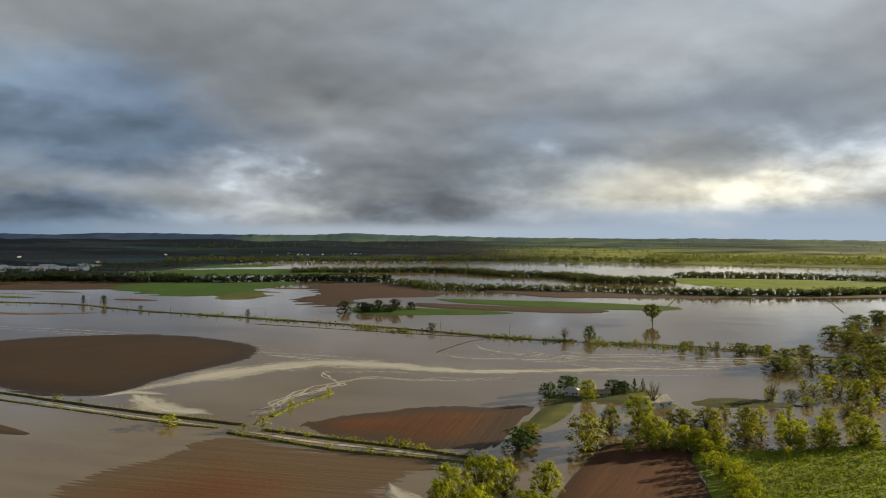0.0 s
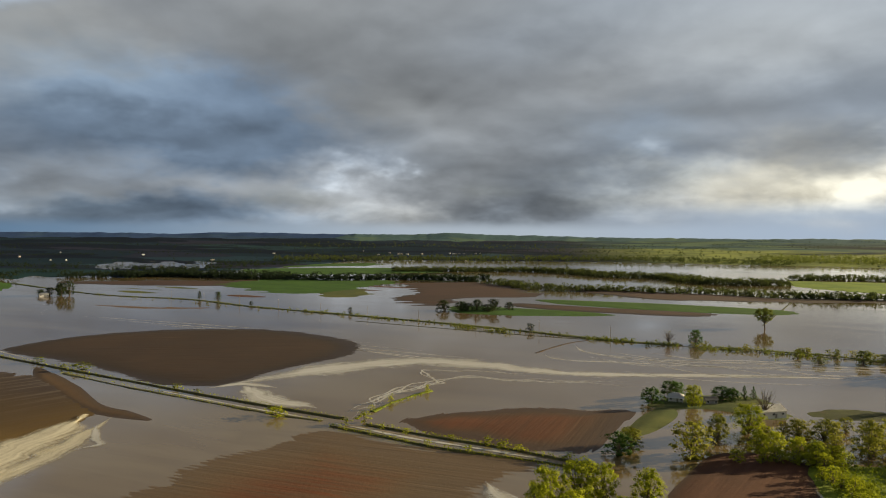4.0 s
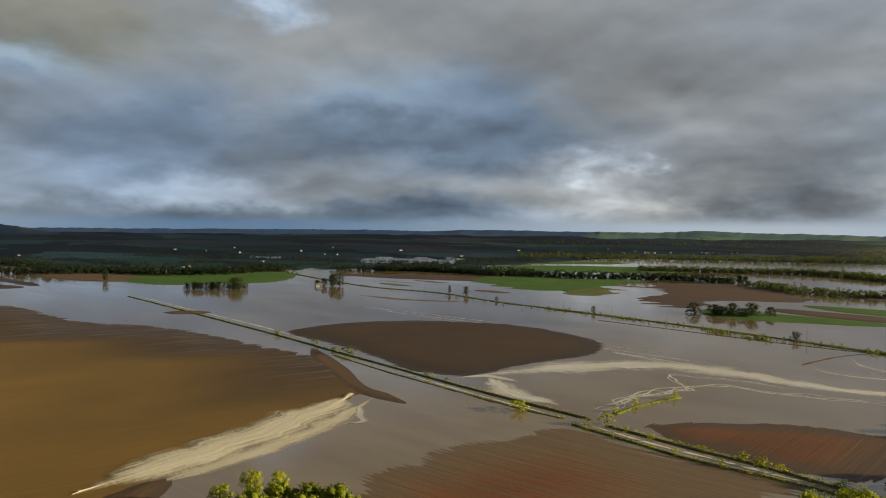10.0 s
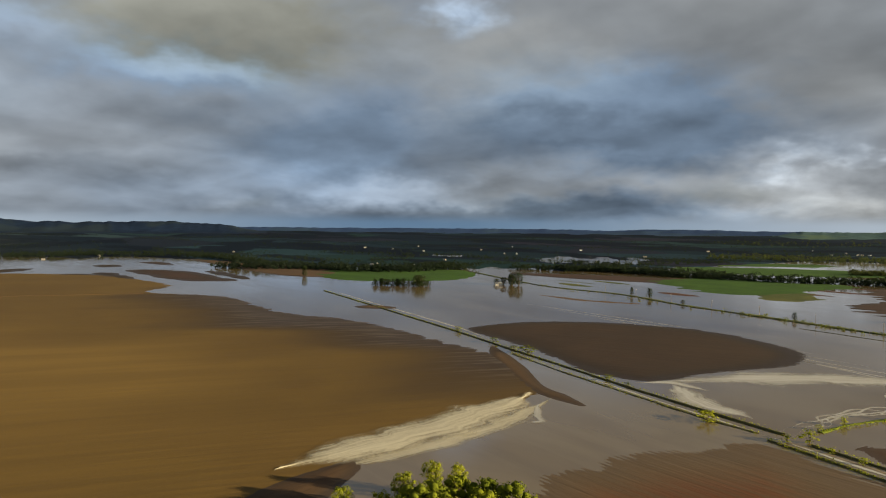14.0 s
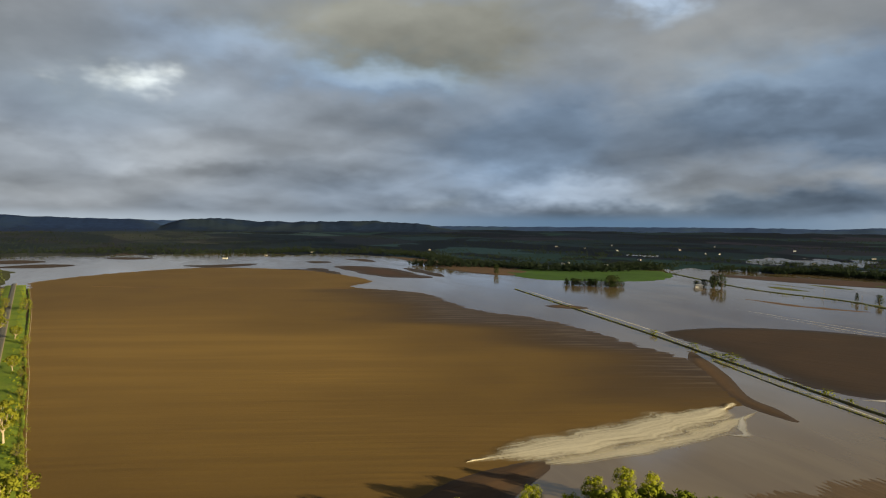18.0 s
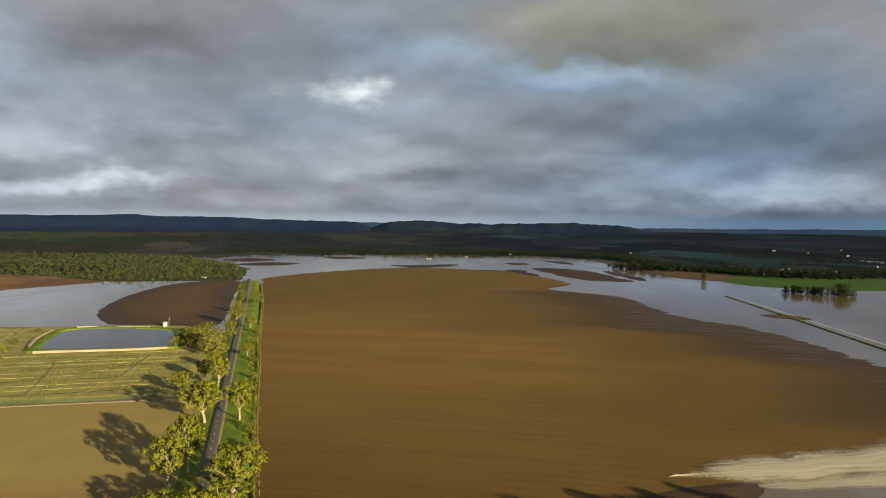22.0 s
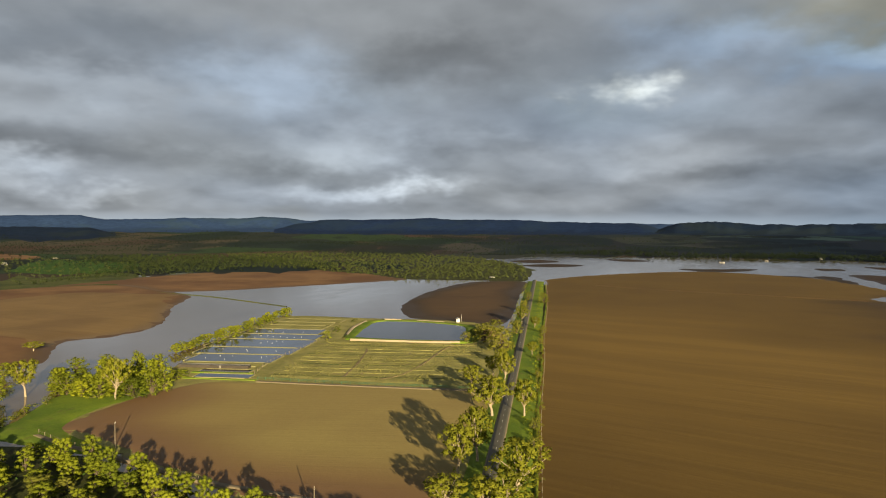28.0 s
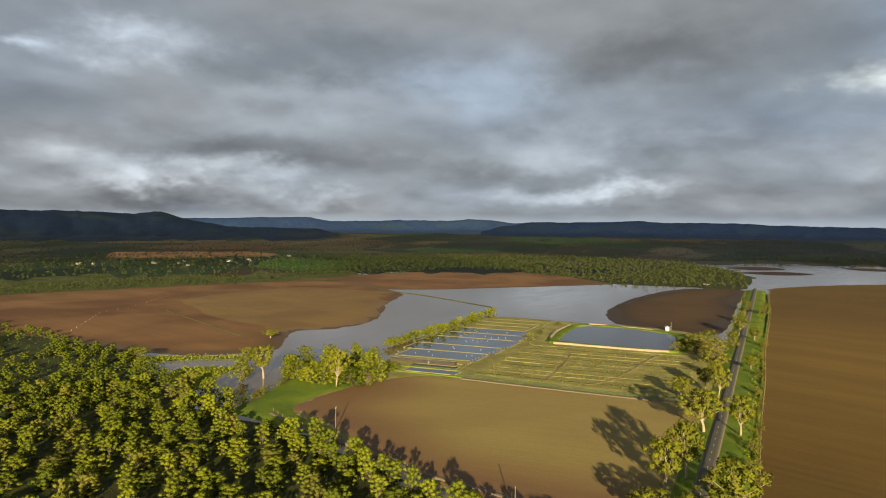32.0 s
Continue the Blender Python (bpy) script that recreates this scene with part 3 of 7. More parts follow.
def ripple(x, y, seed=0):
    """Smooth noise from 0 to 1 on arrays."""
    x, y = np.asarray(x, float) + 17.3 * seed, np.asarray(y, float) + 31.7 * seed
    i, j = np.floor(x).astype(int), np.floor(y).astype(int)
    u, v = x - i, y - j
    u, v = u * u * (3 - 2 * u), v * v * (3 - 2 * v)
    a, b = LATTICE[i % 256, j % 256], LATTICE[(i + 1) % 256, j % 256]
    c, d = LATTICE[i % 256, (j + 1) % 256], LATTICE[(i + 1) % 256, (j + 1) % 256]
    return (a * (1 - u) + b * u) * (1 - v) + (c * (1 - u) + d * u) * v


def smoothstep(x, a, b):
    s = np.clip((x - a) / (b - a), 0, 1)
    return s * s * (3 - 2 * s)


def mesh_of(name, verts, faces, mat, smooth=False, normals=None):
    me = bpy.data.meshes.new(name)
    verts, faces = np.asarray(verts, np.float32), np.asarray(faces, np.int32)
    k = faces.shape[1]
    me.vertices.add(len(verts))
    me.vertices.foreach_set("co", verts.ravel())
    me.loops.add(faces.size)
    me.loops.foreach_set("vertex_index", faces.ravel())
    me.polygons.add(len(faces))
    me.polygons.foreach_set("loop_start", np.arange(0, faces.size, k, dtype=np.int32))
    me.polygons.foreach_set("use_smooth", np.full(len(faces), smooth))
    me.update(calc_edges=True)
    if normals is not None:
        me.normals_split_custom_set_from_vertices(normals.tolist())
    me.materials.append(mat)
    return me


def store(me, name, values, kind="FLOAT"):
    layer = me.attributes.new(name, kind, "POINT")
    layer.data.foreach_set("value" if kind == "FLOAT" else "vector", np.asarray(values, np.float32).ravel())


def part(name, bm, mat, parent=None, label="", smooth=False):
    """Links a bmesh as one mesh object under a thing or a part."""
    me = bpy.data.meshes.new(name)
    bm.to_mesh(me)
    bm.free()
    for face in me.polygons:
        face.use_smooth = smooth
    me.materials.append(mat)
    ob = new(name, me)
    ob.parent = parent
    if label:
        tagged(ob, label)
    return ob


def add_box(bm, size, at, turn=0.0, taper=1.0, tilt=0.0):
    m = pose(*at, tilt, 0, turn) @ Matrix.Diagonal((*size, 1))
    made = bmesh.ops.create_cube(bm, size=1.0, matrix=m)["verts"]
    if taper != 1.0:
        top = sorted(made, key=lambda v: v.co.z)[4:]
        mid = sum((v.co for v in top), Vector()) / 4
        for v in top:
            v.co.x, v.co.y = mid.x + (v.co.x - mid.x) * taper, mid.y + (v.co.y - mid.y) * taper
    return made


def box(size, at=(0, 0, 0), turn=0.0, bevel=0.0, taper=1.0, tilt=0.0):
    bm = bmesh.new()
    add_box(bm, size, at, turn, taper, tilt)
    if bevel:
        bmesh.ops.bevel(bm, geom=bm.edges[:], offset=bevel, segments=1, affect="EDGES")
    return bm


def add_rod(bm, a, b, r0, r1=None, sides=6):
    a, b = Vector(a), Vector(b)
    way = b - a
    m = Matrix.Translation((a + b) / 2) @ way.to_track_quat("Z", "Y").to_matrix().to_4x4()
    bmesh.ops.create_cone(bm, cap_ends=True, segments=sides, radius1=r0, radius2=r0 if r1 is None else r1, depth=way.length, matrix=m)


def rod(a, b, r0, r1=None, sides=6):
    bm = bmesh.new()
    add_rod(bm, a, b, r0, r1, sides)
    return bm


def rounded(outline, per=6):
    """A closed curve through the corners of an outline."""
    p = np.asarray(outline, float)
    out = []
    for i in range(len(p)):
        a, b, c, d = p[i - 1], p[i], p[(i + 1) % len(p)], p[(i + 2) % len(p)]
        for s in np.arange(per) / per:
            out.append(0.5 * (2 * b + (c - a) * s + (2 * a - 5 * b + 4 * c - d) * s ** 2 + (3 * b - a - 3 * c + d) * s ** 3))
    return np.array(out)


def along(line, step):
    """Points at even steps on an open curve through the line's corners, and the ways there."""
    p = np.asarray(line, float)
    p = np.vstack([2 * p[0] - p[1], p, 2 * p[-1] - p[-2]])
    out = []
    for i in range(1, len(p) - 2):
        a, b, c, d = p[i - 1:i + 3]
        count = max(2, int(np.hypot(*(c - b)) / step * 3))
        for s in np.arange(count) / count:
            out.append(0.5 * (2 * b + (c - a) * s + (2 * a - 5 * b + 4 * c - d) * s ** 2 + (3 * b - a - 3 * c + d) * s ** 3))
    out.append(p[-2])
    out = np.array(out)
    run = np.concatenate([[0], np.cumsum(np.hypot(*np.diff(out, axis=0).T))])
    at = np.linspace(0, run[-1], max(2, int(run[-1] / step) + 1))
    pts = np.stack([np.interp(at, run, out[:, 0]), np.interp(at, run, out[:, 1])], 1)
    ways = np.gradient(pts, axis=0)
    return pts, ways / np.linalg.norm(ways, axis=1)[:, None], at


def inside(points, loop):
    """Distance to the loop, positive within."""
    x, y = points[:, 0], points[:, 1]
    best, within = np.full(len(x), 1e9), np.zeros(len(x), bool)
    for a, b in zip(loop, np.roll(loop, -1, axis=0)):
        dx, dy = b - a
        s = np.clip(((x - a[0]) * dx + (y - a[1]) * dy) / (dx * dx + dy * dy + 1e-9), 0, 1)
        best = np.minimum(best, (x - a[0] - s * dx) ** 2 + (y - a[1] - s * dy) ** 2)
        crosses = (a[1] > y) != (b[1] > y)
        within ^= crosses & (x < (b[0] - a[0]) * (y - a[1]) / (b[1] - a[1] + 1e-12) + a[0])
    return np.where(within, 1, -1) * np.sqrt(best)


def field(name, outline, mat, label, top=0.5, slope=20.0, turn=0.0, step=2.5, furrow=0.12, pitch=4.0, wet=30.0, lump=0.25, category="field", ragged=6.0, shore=None, comb=0.0, crest=None):
    """Land that lifts out of the flood: furrowed along turn, its shore where it dips under the water."""
    loop = rounded(outline)
    c, s = math.cos(radians(turn)), math.sin(radians(turn))
    spin = np.array([[c, s], [-s, c]])
    local = loop @ spin.T
    lo, hi = local.min(0) - slope, local.max(0) + slope
    nu, nv = int((hi[0] - lo[0]) / (step * 2.5)) + 2, int((hi[1] - lo[1]) / step) + 2
    u, v = np.meshgrid(np.linspace(lo[0], hi[0], nu), np.linspace(lo[1], hi[1], nv), indexing="ij")
    pts = np.stack([u.ravel(), v.ravel()], 1)
    d = inside(pts, local)
    seed = len(name) + len(label)
    d = d + (ripple(pts[:, 0] / 60, pts[:, 1] / 18, seed) - 0.5) * ragged
    z = np.clip(d / slope, -0.6, 1) * top + (ripple(pts[:, 0] / 45, pts[:, 1] / 30, seed + 3) - 0.5) * lump * np.clip(d / slope, 0, 1)
    z += (0.6 * ripple(pts[:, 0] / 45, pts[:, 1] / pitch, seed + 5) + 0.4 * ripple(pts[:, 0] / 22, pts[:, 1] / pitch * 0.7, seed + 6) - 0.5) * furrow * 2
    if comb:
        sway = 9.0 * ripple(pts[:, 0] / 110, pts[:, 1] / 16, seed + 8) + 2.0 * ripple(pts[:, 0] / 18, pts[:, 1] / 4, seed + 4)
        z += comb * np.sin(2 * math.pi * pts[:, 1] / pitch + sway) * 1.5 * ripple(pts[:, 0] / 30, pts[:, 1] / 2.6, seed + 2) ** 1.6
        z += comb * 1.2 * (ripple(pts[:, 0] / 26, pts[:, 1] / 1.1, seed + 12) - 0.5)
    reach = d
    if shore is not None:
        line = along(shore, 12.0)[0] @ spin.T
        reach = np.sqrt(np.min([(pts[:, 0] - a) ** 2 + (pts[:, 1] - b) ** 2 for a, b in line], axis=0))
    damp = 1 - smoothstep(reach + (ripple(pts[:, 0] / 120, pts[:, 1] / 60, seed + 9) - 0.5) * wet * 0.35, -2, wet)
    if crest is not None:
        # a sunlit patch on the field, painted in by lowering damp
        cx, cy = np.array(crest[:2]) @ spin.T
        damp = damp - np.exp(-((pts[:, 0] - cx) / crest[2]) ** 2 - ((pts[:, 1] - cy) / crest[3]) ** 2) * (1 - damp)
    keep = d > -slope * 0.45
    index = np.arange(nu * nv).reshape(nu, nv)
    quads = np.stack([index[:-1, :-1], index[1:, :-1], index[1:, 1:], index[:-1, 1:]], -1).reshape(-1, 4)
    quads = quads[keep[quads].all(1)]
    used, quads = np.unique(quads, return_inverse=True)
    world = pts[used] @ spin
    me = mesh_of(name, np.column_stack([world, z[used]]), quads.reshape(-1, 4), mat, True)
    store(me, "wet", damp[used])
    return tagged(new(name, me), label, category, kind="structure")


def strip(name, line, width, mat, label, z=0.3, crown=0.0, step=6.0, category="path", kind="structure", wander=0.0, seed=1, skirt=0.5, parent=None):
    """A band of ground along a line, with a cambered top and banks that go down under the water."""
    pts, ways, run = along(line, step)
    side = np.stack([-ways[:, 1], ways[:, 0]], 1)
    half = width / 2 * (1 + wander * (ripple(run / 14, run * 0, seed) - 0.5) * 2)
    rows = []
    for share, drop in ((-1.0, -skirt - z), (-0.8, -0.02), (-0.4, crown * 0.8), (0.0, crown), (0.4, crown * 0.8), (0.8, -0.02), (1.0, -skirt - z)):
        high = z + drop + (ripple(run / 5, run * 0 + share, seed + 4) - 0.5) * 0.3 * wander * (abs(share) < 0.9)
        rows.append(np.column_stack([pts + side * (half * share)[:, None], high]))
    verts = np.stack(rows, 1).reshape(-1, 3)
    k, n = 7, len(pts)
    i = np.arange(n - 1)[:, None] * k + np.arange(k - 1)[None]
    quads = np.stack([i, i + k, i + k + 1, i + 1], -1).reshape(-1, 4)[:, ::-1]
    me = mesh_of(name, verts, quads, mat, True)
    ob = new(name, me)
    if parent:
        ob.parent = parent
        return ob
    return tagged(ob, label, category, kind=kind)


def froth(line, width, label, z=0.02, step=3.0, seed=1, fade=True, look=None):
    """A streak of foam that drifts along a line on the water."""
    pts, ways, run = along(line, step)
    side = np.stack([-ways[:, 1], ways[:, 0]], 1)
    ends = np.clip(np.minimum(run, run[-1] - run) / (0.18 * run[-1]), 0.15, 1) if fade else np.ones(len(run))
    wide = np.interp(run / run[-1], np.linspace(0, 1, len(width)), width) if isinstance(width, tuple) else np.full(len(run), width)
    half = wide * ends * (0.65 + 0.7 * ripple(run / 17, run * 0, seed))
    shares = np.linspace(-1, 1, 9)
    verts, inner, flow = [], [], []
    for s in shares:
        verts.append(np.column_stack([pts + side * (half * s)[:, None] + (ripple(run / 9, run * 0 + s, seed + 2)[:, None] - 0.5) * wide[:, None] * 0.3,
                                      np.full(len(run), np.interp(s, (-1, 0, 1), z) if isinstance(z, tuple) else z)]))
        inner.append((1 - abs(s)) * (0.4 + 0.6 * ends))
        flow.append(np.column_stack([run + 300 * seed, half * s, run * 0]))
    k, n = 9, len(pts)
    i = np.arange(n - 1)[:, None] * k + np.arange(k - 1)[None]
    quads = np.stack([i, i + k, i + k + 1, i + 1], -1).reshape(-1, 4)[:, ::-1]
    me = mesh_of("foam_streak", np.stack(verts, 1).reshape(-1, 3), quads, look or FOAM, True)
    store(me, "inner", np.stack(inner, 1))
    store(me, "flow", np.stack(flow, 1), "FLOAT_VECTOR")
    return tagged(new("foam_streak", me), label, "foam", "froth on the flood", "stuff")


# ---- ground, hills and flood ----
FLOOD_REACH = [(-180, 500), (-60, 900), (-36, 2700), (0, 2650), (12, 2500), (22, 1750), (32, 1520), (45, 1450), (55, 1600), (64, 2000), (75, 2150), (84, 2100), (92, 1900), (97, 1400), (104, 1350),
               (110, 1300), (118, 1330), (125, 1300), (135, 1280), (140, 1250), (146, 1200), (160, 900), (180, 500)]


def ground_height(r, az):
    reach = np.interp(az, [a for a, b in FLOOD_REACH], [b for a, b in FLOOD_REACH])
    reach = reach + (ripple(az * 0.9, az * 0, 2) - 0.5) * 260
    z = -1.5 + 2.8 * smoothstep(r, reach - 40, reach + 160)
    # shallow basins of the plain that the flood has filled
    for a0, a1, r0, r1 in ((25, 35, 1900, 2280), (35, 39, 2560, 2800), (16, 20, 2560, 2760), (40, 44, 2250, 2450)):
        edge = (ripple(az * 1.7, r / 90, 8) - 0.5) * 2
        dip = smoothstep(az + edge * 1.2, a0, a0 + 1.5) * (1 - smoothstep(az + edge * 1.2, a1 - 1.5, a1)) * smoothstep(r + edge * 170, r0, r0 + 70) * (1 - smoothstep(r + edge * 170, r1 - 70, r1))
        z = z - 3.4 * dip
    far = np.clip((r - 2350) / 2450, 0, 1)
    return z + 66 * far + smoothstep(r, 2500, 3200) * 5 * (ripple(az * 0.5, r / 300, 6) - 0.5)


def make_ground():
    az = np.concatenate([np.arange(-180, -40, 4.0), np.arange(-40, 152, 0.4), np.arange(152, 180, 4.0)])
    r = np.concatenate([[0.01], np.geomspace(60, 4960, 150)])
    a, d = np.meshgrid(az, r, indexing="ij")
    z = ground_height(d, a)
    x, y = -np.sin(np.radians(a)) * d, np.cos(np.radians(a)) * d
    na, nr = a.shape
    i = np.arange(na)[:, None] * nr + np.arange(nr - 1)[None]
    j = np.roll(np.arange(na), -1)[:, None] * nr + np.arange(nr - 1)[None]
    quads = np.stack([i, i + 1, j + 1, j], -1).reshape(-1, 4)[:, ::-1]
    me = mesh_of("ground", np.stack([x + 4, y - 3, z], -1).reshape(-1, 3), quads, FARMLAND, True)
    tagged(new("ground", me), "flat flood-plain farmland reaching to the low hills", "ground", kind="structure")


def make_water():
    loop = np.arange(0, 360, 1.5)
    rings = np.concatenate([[0.01], np.geomspace(20, 2950, 40)])
    a, d = np.meshgrid(np.radians(loop), rings, indexing="ij")
    na, nr = a.shape
    i = np.arange(na)[:, None] * nr + np.arange(nr - 1)[None]
    j = np.roll(np.arange(na), -1)[:, None] * nr + np.arange(nr - 1)[None]
    quads = np.stack([i, i + 1, j + 1, j], -1).reshape(-1, 4)[:, ::-1]
    verts = np.stack([4 - np.sin(a) * d, np.cos(a) * d - 3, a * 0], -1).reshape(-1, 3)
    tagged(new("water", mesh_of("water", verts, quads, WATER, True)), "brown muddy flood water spread over the farmland", "water", kind="structure")


def ridge(name, profile, distance, depth, mat, label, rough, seed):
    """A range whose crest stands at the given bearings (degrees left of +y) and heights above eye level (degrees)."""
    prof = sorted(profile)
    az = np.arange(prof[0][0], prof[-1][0], 0.16)
    crest = EYE[2] + distance * np.tan(np.radians(np.interp(az, [p[0] for p in prof], [p[1] for p in prof])))
    crest = crest + (ripple(az * 3.1, az * 0, seed) - 0.5) * rough + (ripple(az * 0.9, az * 0, seed + 1) - 0.5) * rough
    ends = smoothstep(np.minimum(az - az[0], az[-1] - az), 0, 2.0)
    crest = crest - 20 * (1 - ends)
    shares = np.linspace(0, 1, 26)
    rows = []
    for s in shares:
        d = distance - depth * (1 - s) + (ripple(az * 0.8, az * 0 + s * 3, seed + 2) - 0.5) * depth * 0.25 * (1 - s)
        rise = 0.30 * s + 0.70 * smoothstep(s, 0.45, 0.97)
        gully = (ripple(az * 1.3 + 2.6 * s, az * 0 + s * 4.5, seed + 5) - 0.5) * 0.08 * math.sin(math.pi * s)
        foot = ground_height(d, az) - 4
        z = foot + np.maximum(crest - foot, 2) * np.clip(rise + gully, 0, 1)
        rows.append(np.column_stack([-np.sin(np.radians(az)) * d, np.cos(np.radians(az)) * d, z]))
    back = rows[-1].copy()
    back *= [1.03, 1.03, 0.0]
    rows.append(back)
    n, k = len(az), len(rows)
    i = np.arange(n - 1)[:, None] * k + np.arange(k - 1)[None]
    quads = np.stack([i, i + 1, i + k + 1, i + k], -1).reshape(-1, 4)[:, ::-1]
    me = mesh_of(name, np.stack(rows, 1).reshape(-1, 3), quads, mat, True)
    tagged(new(name, me), label, "hills", kind="structure")


SKYLINE_NEAR = [(151.09, 1.01), (144.98, 0.97), (140.5, 0.98), (136.4, 0.85), (134.68, 1.05), (133.57, 0.68), (132.23, 0.35), (129.96, -0.06),
    (121.24, -0.2)]
SKYLINE_MID = [(109.83, -0.01), (107.56, 0.19), (105.97, 0.48), (102.16, 0.51), (98.67, 0.58), (97.38, 0.68), (95.69, 0.56), (90.41, 0.51), (87.35,
    0.36), (80.0, 0.21), (79.08, 0.04)]
SKYLINE_MESA = [(80.0, -0.11), (77.71, 0.23), (75.42, 0.43), (72.67, 0.21), (69.96, 0.14), (65.96, 0.25), (62.92, 0.27), (59.55, 0.12), (57.51,
    -0.26), (54.35, -0.57)]
SKYLINE_FAR = [(151.09, 0.29), (132.84, 0.56), (126.55, 0.69), (123.7, 0.76), (121.92, 0.42), (116.71, 0.57), (112.13, 0.57), (110.76, 0.72), (109.39,
    0.68), (107.33, 0.43), (101.13, 0.36), (86.36, 0.31), (68.17, 0.06), (58.18, -0.08), (42.45, -0.06), (28.79, -0.11), (32.14, -0.04), (25.08, 0.04),
    (17.11, -0.05), (11.07, -0.06), (7.72, 0.09), (3.86, -0.02), (-5.3, -0.2), (-16.34, -0.23), (-20.47, -0.16), (-33.17, -0.26)]
make_ground()
make_water()
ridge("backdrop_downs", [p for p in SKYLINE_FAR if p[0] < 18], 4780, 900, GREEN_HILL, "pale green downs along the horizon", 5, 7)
ridge("backdrop_far_range", [p for p in SKYLINE_FAR if p[0] > 9], 4850, 700, FAR_HILL, "low range along the horizon, painted blue-green with haze", 5, 1)
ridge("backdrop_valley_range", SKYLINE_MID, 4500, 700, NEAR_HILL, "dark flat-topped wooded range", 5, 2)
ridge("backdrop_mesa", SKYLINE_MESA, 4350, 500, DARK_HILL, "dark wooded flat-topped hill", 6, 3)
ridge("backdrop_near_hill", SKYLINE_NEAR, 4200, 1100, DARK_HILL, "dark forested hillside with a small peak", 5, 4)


# ---- fields and banks ----
# the broad wet band also carries painted cloud shade, crest the sunlit patch
field("golden_field", [(-1116, 42), (-1212, 51), (-1358, 175), (-1456, 351), (-1377, 457), (-1260, 520), (-1014, 507), (-925, 432), (-832, 470), (-784, 476), (-680, 446), (-599, 430),
                       (-531, 444), (-443, 432), (-371, 412), (-300, 392), (-250, 354), (-222, 326), (-216, 312), (-214, 300), (-214, 250), (-212, 200),
                       (-192, 146), (-165, 90), (-170, -4), (-320, -2), (-600, 8), (-900, 20), (-1060, 28)],
      GOLD_SOIL, "bare golden-brown ploughed field, wet and dark along the flood", 0.75, 40, 62, 1.8, 0.12, 3.4, 300, 0.3, comb=0.05, crest=(-520, 110, 380, 230),
      shore=[(-800, 540), (-680, 470), (-599, 430), (-531, 450), (-443, 448), (-371, 436), (-320, 424)])
field("mud_flat", [(-204, 176), (-182, 146), (-163, 95), (-168, 0), (-186, 0), (-198, 95), (-208, 146)], BROWN_SOIL,
      "strip of dark wet mud at the golden field's foot", 0.95, 16, 86, 1.5, 0.03, 3.0, 14, 0.1, ragged=6.0)
field("mud_bar", [(-330, 424), (-271, 378), (-226, 338), (-206, 328), (-190, 317), (-186, 313), (-204, 315), (-220, 320), (-242, 336), (-268, 358), (-310, 394)], BROWN_SOIL,
      "tongue of wet brown silt at the field's tip", 0.22, 5, 128, 1.2, 0.02, 3.0, 14, 0.1, ragged=3.0)
field("dark_field", [(-406, 484), (-386, 566), (-315, 618), (-239, 621), (-166, 579), (-141, 537), (-143, 499), (-166, 453), (-181, 403), (-190, 387),
                     (-232, 391), (-294, 431), (-355, 458)], DARK_SOIL, "dark brown ploughed field standing out of the flood", 0.55, 28, 15, 0.9, 0.05, 3.0, 44, ragged=4.0, comb=0.06)
field("red_field", [(-66, 335), (-51, 348), (-24, 360), (5, 368), (43, 370), (40, 351), (31, 323), (21, 299), (4, 291), (-20, 299), (-46, 313), (-64, 325)],
      RED_SOIL, "red-brown ploughed field half under water", 0.45, 26, 75, 0.5, 0.030, 2.1, 26, ragged=9.0, comb=0.014)
field("red_field", [(-140, 203), (-133, 250), (-113, 281), (-96, 311), (-77, 300), (-49, 289), (-25, 281), (-2, 277), (-12, 258), (-24, 234), (-38, 199), (-40, 150), (-120, 150)],
      AWASH_SOIL, "red-brown furrowed field awash along its edge", 0.30, 90, -12, 0.5, 0.014, 3.2, 62, ragged=14.0, comb=0.010)
field("red_field", [(38, 228), (58, 277), (70, 298), (85, 304), (98, 303), (105, 290), (98, 259), (88, 222), (80, 170), (40, 170)],
      RED_SOIL_NEAR, "dark red ploughed field beside the scrub paddock", 0.5, 8, 62, 1.4, 0.10, 2.4, 8)
field("scrub_paddock", [(106, 292), (147, 297), (170, 302), (230, 312), (320, 330), (320, 200), (260, 120), (90, 120), (92, 222), (98, 259)],
      SCRUB_GRASS, "rank bright green scrubby paddock", 0.7, 10, 0, 2.0, 0.1, 5.0, 10, 0.5, "paddock")
field("house_island", [(36, 318), (44, 350), (56, 372), (64, 392), (84, 408), (112, 412), (124, 396), (122, 364), (104, 362), (90, 380), (72, 378), (62, 352), (48, 330)],
      OLIVE_GRASS, "olive-green farmyard island around the flooded houses", 0.32, 9, 0, 1.5, 0.10, 3.0, 10, 0.3, "lawn", ragged=11.0)
field("lawn", [(38, 322), (46, 350), (57, 372), (66, 384), (68, 366), (56, 340), (46, 326)], OLIVE_GRASS, "olive green lawn beside the red field", 0.62, 6, 60, 1.5, 0.05, 4.0, 6, 0.2, "lawn", ragged=2.0)
field("grass_bank", [(128, 385), (160, 394), (182, 388), (196, 372), (170, 368), (140, 368)], WOOD_FLOOR, "low grassy bank behind the trees", 0.14, 8, 0, 2.0, 0.10, 5.0, 10, 0.3, "lawn", ragged=14.0)
field("green_field", [(-567, 1167), (-512, 1295), (-280, 1307), (-289, 1134), (-360, 1006), (-472, 1068)], CROP, "green crop field beside the flood", 0.5, 20, 20, 6, ragged=40)
field("oval_field", [(-327, 1009), (-312, 1090), (-277, 1082), (-250, 978), (-292, 950)], OLIVE_GRASS, "small olive-brown mound of pasture", 0.4, 18, 20, 4, ragged=30)
